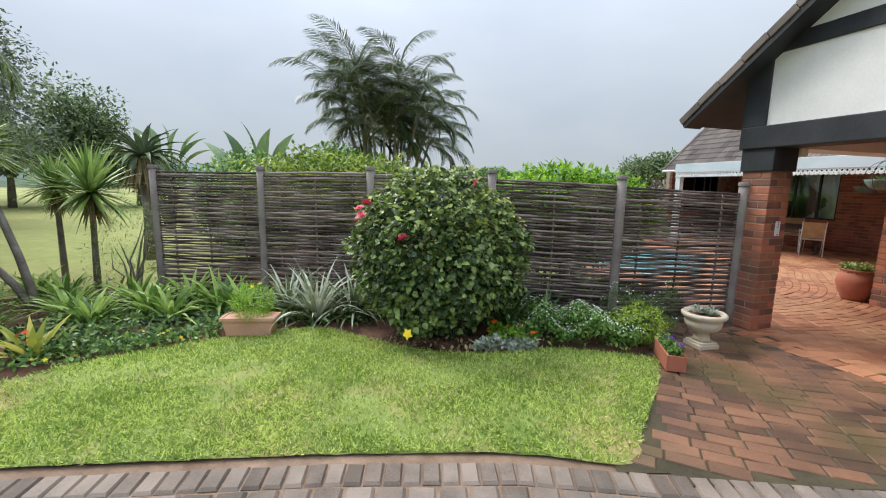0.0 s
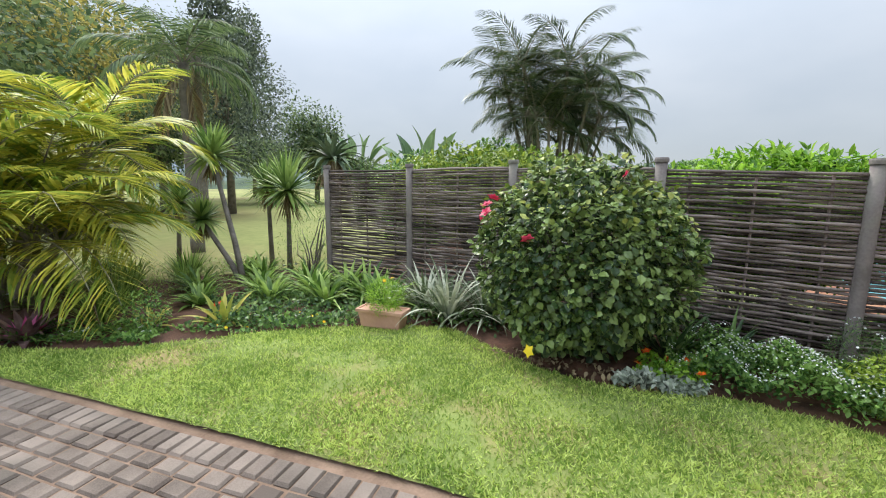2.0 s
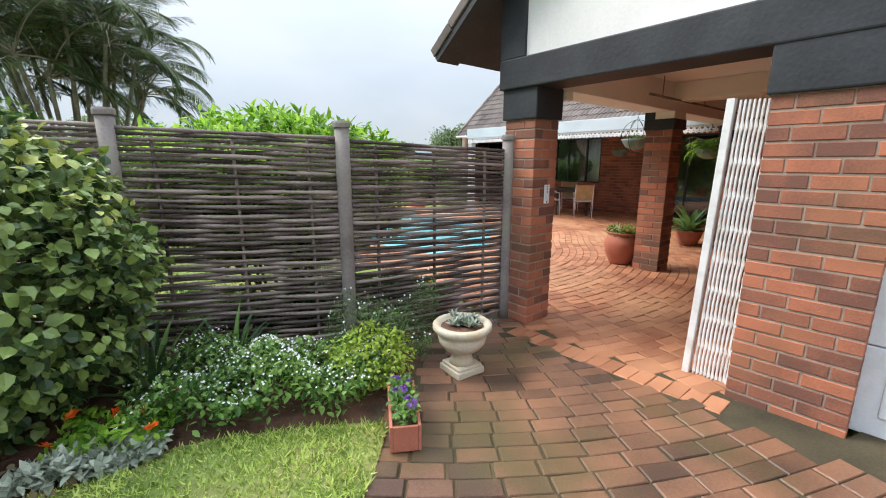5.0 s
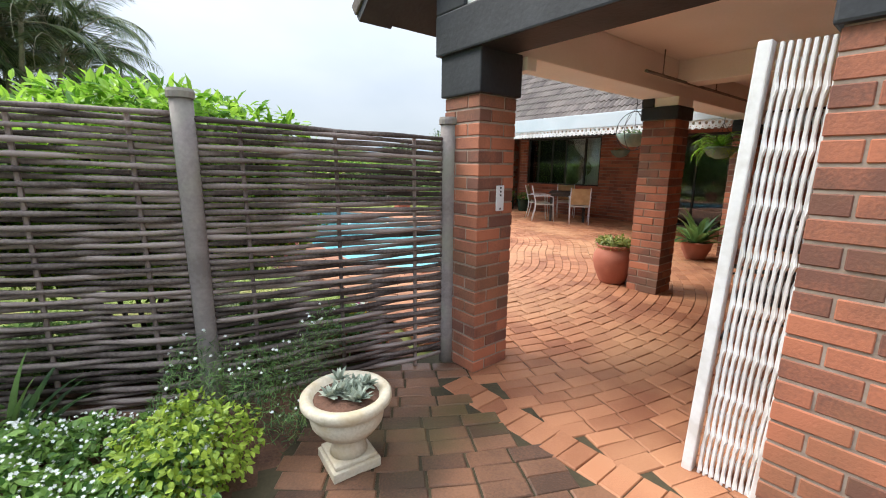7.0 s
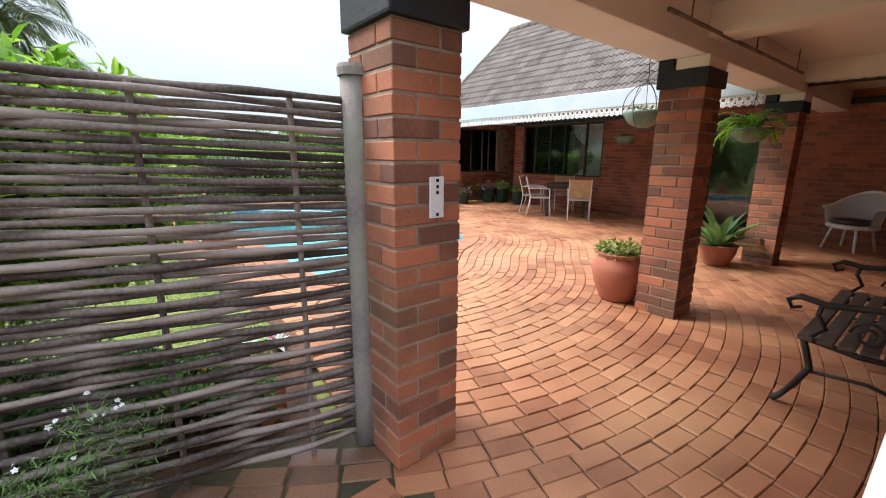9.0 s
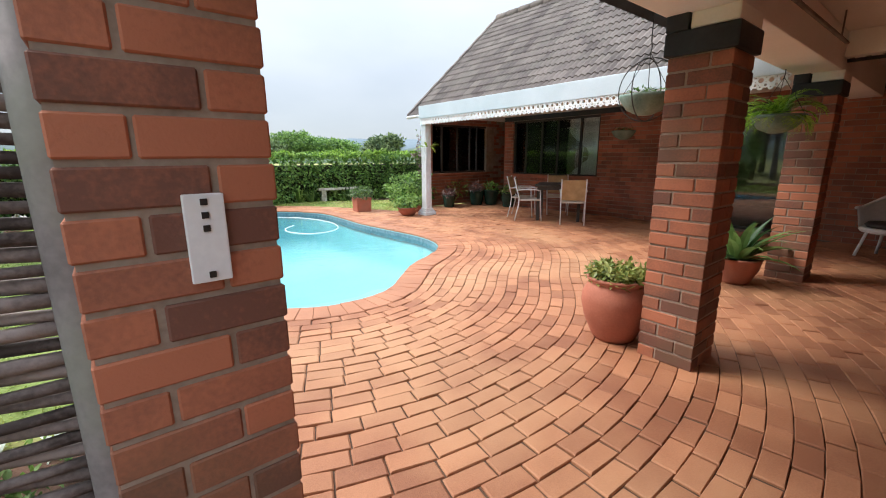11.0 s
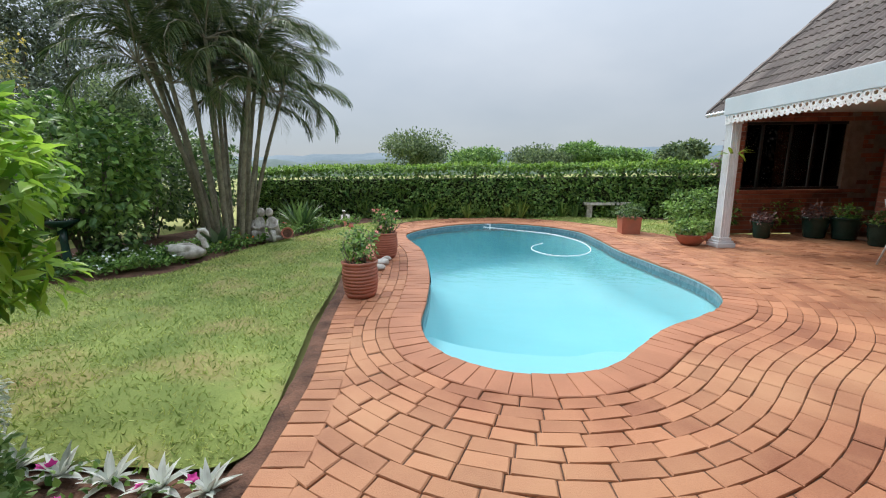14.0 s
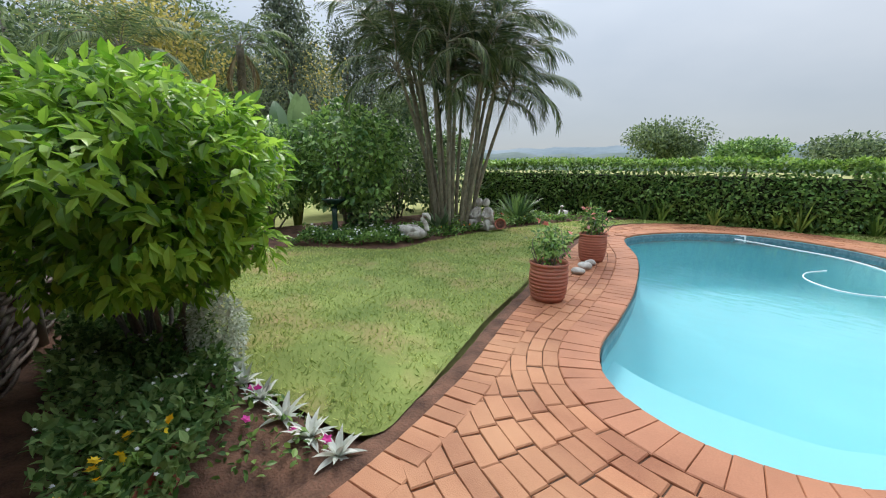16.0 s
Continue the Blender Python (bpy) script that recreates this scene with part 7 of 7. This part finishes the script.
leaf_mesh("leaves", rosette(np.random.default_rng(9), 14, 0.24, 0.04, (-0.3, 0.8), (0.4, 1.4), (0, 0, 0), 0.09, 5), L_LIME, ep)

# ---- distant trees and hills ----
def tree(x, y, h, r, mat, label, seed, trunk=0.35, n=2600, size=0.45, z=-0.1, ry=None, blobs=7, cone=False):
    rng = np.random.default_rng(seed)
    t = thing("tree", pose(x, y, z), label, "tree")
    bm = tube([(0, 0, 0), (0.1, 0, h * 0.3), (0, 0.1, h * 0.6), (0, 0, h * 0.85)], [trunk * 0.6, trunk * 0.45, trunk * 0.3, trunk * 0.1], 8)
    g = []
    for i in range(blobs):
        k = (i + 0.5) / blobs
        if cone:
            c = np.array([rng.uniform(-0.2, 0.2) * r, rng.uniform(-0.2, 0.2) * r, h * (0.25 + 0.72 * k)])
            rr = np.array([r, r, h * 0.13]) * np.array([1.1 - 0.85 * k, 1.1 - 0.85 * k, 1])
        else:
            a = 2.399 * i
            c = np.array([0.55 * r * math.cos(a) * rng.uniform(0.5, 1), 0.55 * r * math.sin(a) * rng.uniform(0.5, 1), h * rng.uniform(0.5, 0.82)])
            rr = np.array([0.62 * r, 0.62 * r, 0.24 * h]) * rng.uniform(0.75, 1.15)
        tube([(0, 0, h * 0.35), tuple((c + np.array([0, 0, h * 0.35])) / 2), tuple(c)], [trunk * 0.25, trunk * 0.15, trunk * 0.05], 5, bm)
        p, d = cloud(rng, n // blobs, c, rr, 0.4, 2.0, 0.6, 0.25, seed + i)
        g.append(leafy(rng, p, d, size, DIAMOND))
    part("trunk", bm, M_BARK, t, "brown trunk and limbs", True)
    leaf_mesh("crown", g, mat, t, "uneven leafy crown")


def polar(x, y, deg, dist):
    return x - dist * math.sin(radians(deg)), y + dist * math.cos(radians(deg))


FAR = [(0.2, 0.4, 41, 34, 7.6, 2.4, L_TREE, "dark round tree beyond the field", False), (0.2, 0.4, 51, 24, 10.5, 3.0, L_PINE, "tall dark pine beyond the field", True), (0.2, 0.4, 66, 26, 11, 3.6, L_TREE, "large dark tree behind the palms", False),
       (0.2, 0.4, 37, 34, 3.6, 3.2, L_TREE, "low leafy tree beyond the field", False), (0.2, 0.4, 58, 27, 6.5, 4.0, L_TREE, "spreading dark tree beyond the field", False), (0.2, 0.4, 73, 22, 9, 4.0, L_PINE, "dense dark tree behind the yellow palm", False),
       (0.2, 0.4, 47, 34, 5.0, 4.0, L_TREE, "leafy tree at the field edge", False), (0.2, 0.4, 62, 33, 9, 3.0, L_PINE, "slim dark conifer beyond the field", True),
       (4.8, 5.4, 82, 24, 8.5, 4.2, L_AUTUMN, "rust and green tree on the slope", False), (4.8, 5.4, 68, 38, 11.0, 5.5, L_AUTUMN, "broad tree with rusty foliage", False), (4.8, 5.4, 92, 20, 7.5, 4.0, L_TREE, "leafy green tree on the slope", False),
       (4.8, 5.4, 65, 50, 16.5, 4.6, L_TREE, "tall dark tree on the slope", False), (4.8, 5.4, 57, 46, 17, 4.0, L_PINE, "tall grey-green pine on the slope", True), (4.8, 5.4, 60, 44, 14, 4.0, L_PINE, "grey-green pine behind the palms", True), (4.8, 5.4, 75, 33, 11.0, 4.6, L_TREE, "high dark tree crown", False),
       (4.8, 5.4, 20.0, 42, 4.7, 3.3, L_TREE, "round dark tree beyond the hedge", False), (4.8, 5.4, 12.0, 46, 3.6, 3.4, L_HEDGE, "round green tree beyond the hedge", False), (4.8, 5.4, 3.0, 48, 3.8, 3.6, L_TREE, "green tree beyond the hedge", False), (4.8, 5.4, -2.5, 50, 4.2, 3.2, L_HEDGE, "light green tree beyond the hedge", False), (4.8, 5.4, -7.0, 52, 3.4, 3.6, L_HEDGE, "green trees beyond the hedge", False),
       (0.2, 0.4, -18.0, 40, 3.2, 1.6, L_TREE, "small dark tree on the skyline", False), (0.2, 0.4, -26.0, 44, 5.4, 3.0, L_TREE, "dark tree behind the house", False)]
for i, (ox, oy, deg, dist, h, r, m, lab, cone) in enumerate(FAR):
    tree(*polar(ox, oy, deg, dist), h, r, m, lab, 500 + i, n=7000, size=0.13 + dist * 0.0038, cone=cone, blobs=9 if cone else 8)


def hill(name, dist, lo, hi, a0, a1, seed, mat, label):
    V, F = [], []
    n = 120
    for i in range(n + 1):
        a = radians(a0 + (a1 - a0) * i / n)
        h = lo + (hi - lo) * (0.5 + 0.5 * noise.noise((i * 0.06, seed, 0))) + 2.5 * noise.noise((i * 0.5, seed, 2)) + 1.5 * noise.noise((i * 1.7, seed, 5))
        for d, z in ((dist - 60, -6.0), (dist - 20, h * 0.6), (dist, h), (dist + 60, -6)):
            V.append((-d * math.sin(a), d * math.cos(a), z))
    for i in range(n):
        for k in range(3):
            F.append((4 * i + k, 4 * (i + 1) + k, 4 * (i + 1) + k + 1, 4 * i + k + 1))
    tagged(put(name, mesh_from(name, V, F, mat, True)), label, kind="structure")


hill("backdrop_wood", 130, 1.6, 3.4, -60, 110, 6.0, material("far_wood", (0.03, 0.055, 0.03), (0.09, 0.13, 0.065), 1.0, 0.15, 0.0, fine=1.2), "dark belt of distant woods beyond the hedge")
# both hills have haze painted in, the farther one paler and bluer
hill("backdrop_hill_near", 300, 4, 11, -70, 110, 3.0, M_HAZE_HILL, "wooded hillside in the distance, haze put into its colour")
hill("backdrop_hill_far", 420, 11, 22, -70, 110, 9.0, material("haze_pale_hill", (0.11, 0.15, 0.175), (0.17, 0.21, 0.235), 1.0, 0.02, 0.0, fine=0.2), "hills on the horizon, pale with painted haze")

# ---- grass blades ----
def turf(name, poly, n, mat, label, seed, h, z, bare=0.0):
    rng = np.random.default_rng(seed)
    poly = [tuple(p[:2]) for p in poly]
    xs, ys = [p[0] for p in poly], [p[1] for p in poly]
    X, Y = rng.uniform(min(xs), max(xs), n * 3), rng.uniform(min(ys), max(ys), n * 3)
    ok = inside(poly, X, Y)
    X, Y = X[ok], Y[ok]
    dens = np.array([noise.noise((x * 1.1, y * 1.1, seed)) + 0.5 * noise.noise((x * 3.7, y * 3.7, seed)) for x, y in zip(X, Y)])
    ok = dens + rng.uniform(-0.35, 0.35, len(X)) > -0.55 + bare
    X, Y = X[ok][:n], Y[ok][:n]
    d = edge_distance(poly, X, Y)
    Z = z + 0.03 * np.clip(d / 0.35, 0, 1)
    k = len(X)
    along = np.stack([rng.normal(size=k) * 0.8, rng.normal(size=k) * 0.8, np.full(k, 0.6)], 1)
    normal = rng.normal(size=(k, 3)) * 0.6 + np.array([0, 0, 1.0])
    T = (np.array([(-0.10, 0, 0), (0.10, 0, 0), (0.085, 0.55, 0.03), (-0.085, 0.55, 0.03), (0, 1.0, 0.16)]), [(0, 1, 2, 3), (3, 2, 4)])
    V, F = scatter(T, np.stack([X, Y, Z], 1), along, normal, h * rng.uniform(0.5, 1.25, k))
    ob = put(name, mesh_from(name, V.tolist(), F, mat))
    tagged(ob, label, "grass", kind="stuff")


turf("grass", [p for p in FRONT_LAWN if p[0] > -6.5], 80000, M_BLADE, "dense short blades of bright green lawn grass", 601, 0.040, 0.0)
turf("grass", BACK_LAWN, 75000, M_BLADE2, "short mown blades of lawn grass by the pool", 602, 0.036, -0.01, 0.05)

# ---- paving laid ----
patio_rows = paving_rows(POOL_CCW, True, [0.29] + [0.112] * 70, lambda k: 0.113 if k == 0 else 0.226, PATIO, 0.006, 0.0)
lay("pool_coping", [r for r in patio_rows if r[0] == 0], M_COPING, "terracotta bullnose coping round the pool", (4.3, 7.0), 120, 0.002, 0.012, 3, "coping_brick")
edge_rows = paving_rows(patio_line, False, [0.22], lambda k: 0.112, PATIO, 0.006, 0.0, relax=1)
lay("patio_edging", edge_rows, M_PAVE_RED, "row of red header bricks along the patio edge", (3.2, 6.6), 120, 0.005, 0.004, 8)
line_x = np.array([r[2][0] for r in patio_rows])
line_y = np.array([r[2][1] for r in patio_rows])
edge_d = np.full(len(line_x), 9.0)
for (ax, ay), (bx, by) in zip(patio_line, patio_line[1:]):
    t_ = np.clip(((line_x - ax) * (bx - ax) + (line_y - ay) * (by - ay)) / ((bx - ax) ** 2 + (by - ay) ** 2 + 1e-9), 0, 1)
    edge_d = np.minimum(edge_d, np.hypot(line_x - ax - t_ * (bx - ax), line_y - ay - t_ * (by - ay)))
patio_rows = [r for r, e in zip(patio_rows, edge_d) if r[0] == 0 or e > 0.13]
lay("patio_paving", [r for r in patio_rows if r[0] > 0], M_PAVE_RED, "red clay brick paving in rows that follow the pool", (4.4, 6.4), 300, 0.0045, 0.0, 4)
lay("gate_threshold", line_bricks(at_house(-0.26, 0.0)[:2], at_house(-0.26, -1.7)[:2], -0.22, 15), M_PAVE_RED, "row of red header bricks across the gateway", (4, 4), 60, 0.006, 0.0, 5)
lay("front_paving", [r for r in paving_rows(POOL_CCW, True, [0.29] + [0.112] * 62, lambda k: 0.226, WET, 0.006, 0.0)
                     if (HOUSE.inverted() @ Vector((r[2][0], r[2][1], 0))).x < -0.28 or (HOUSE.inverted() @ Vector((r[2][0], r[2][1], 0))).y > 0.05], M_PAVE_WET, "damp mossy red brick paving outside the gate", (2.9, 3.6), 250, 0.007, -0.002, 6)
drive = paving_rows([(-9.0, 1.18), (-5.8, 1.61), (-3.8, 1.87), (-1.9, 2.06), (-0.6, 2.19), (0.45, 2.23), (1.12, 2.16), (2.5, 2.05), (4.4, 1.95), (7, 1.7)], False, [0.20] + [0.122] * 20, lambda k: 0.108 if k == 0 else 0.165,
                    [(-9, -4), (7, -4), (7, 3), (-9, 3)], 0.006, 0.0, relax=2)
lay("driveway", drive, M_PAVER, "weathered grey-brown cobbled driveway pavers", (-0.3, 1.6), 300, 0.011, -0.004, 7, "paver")
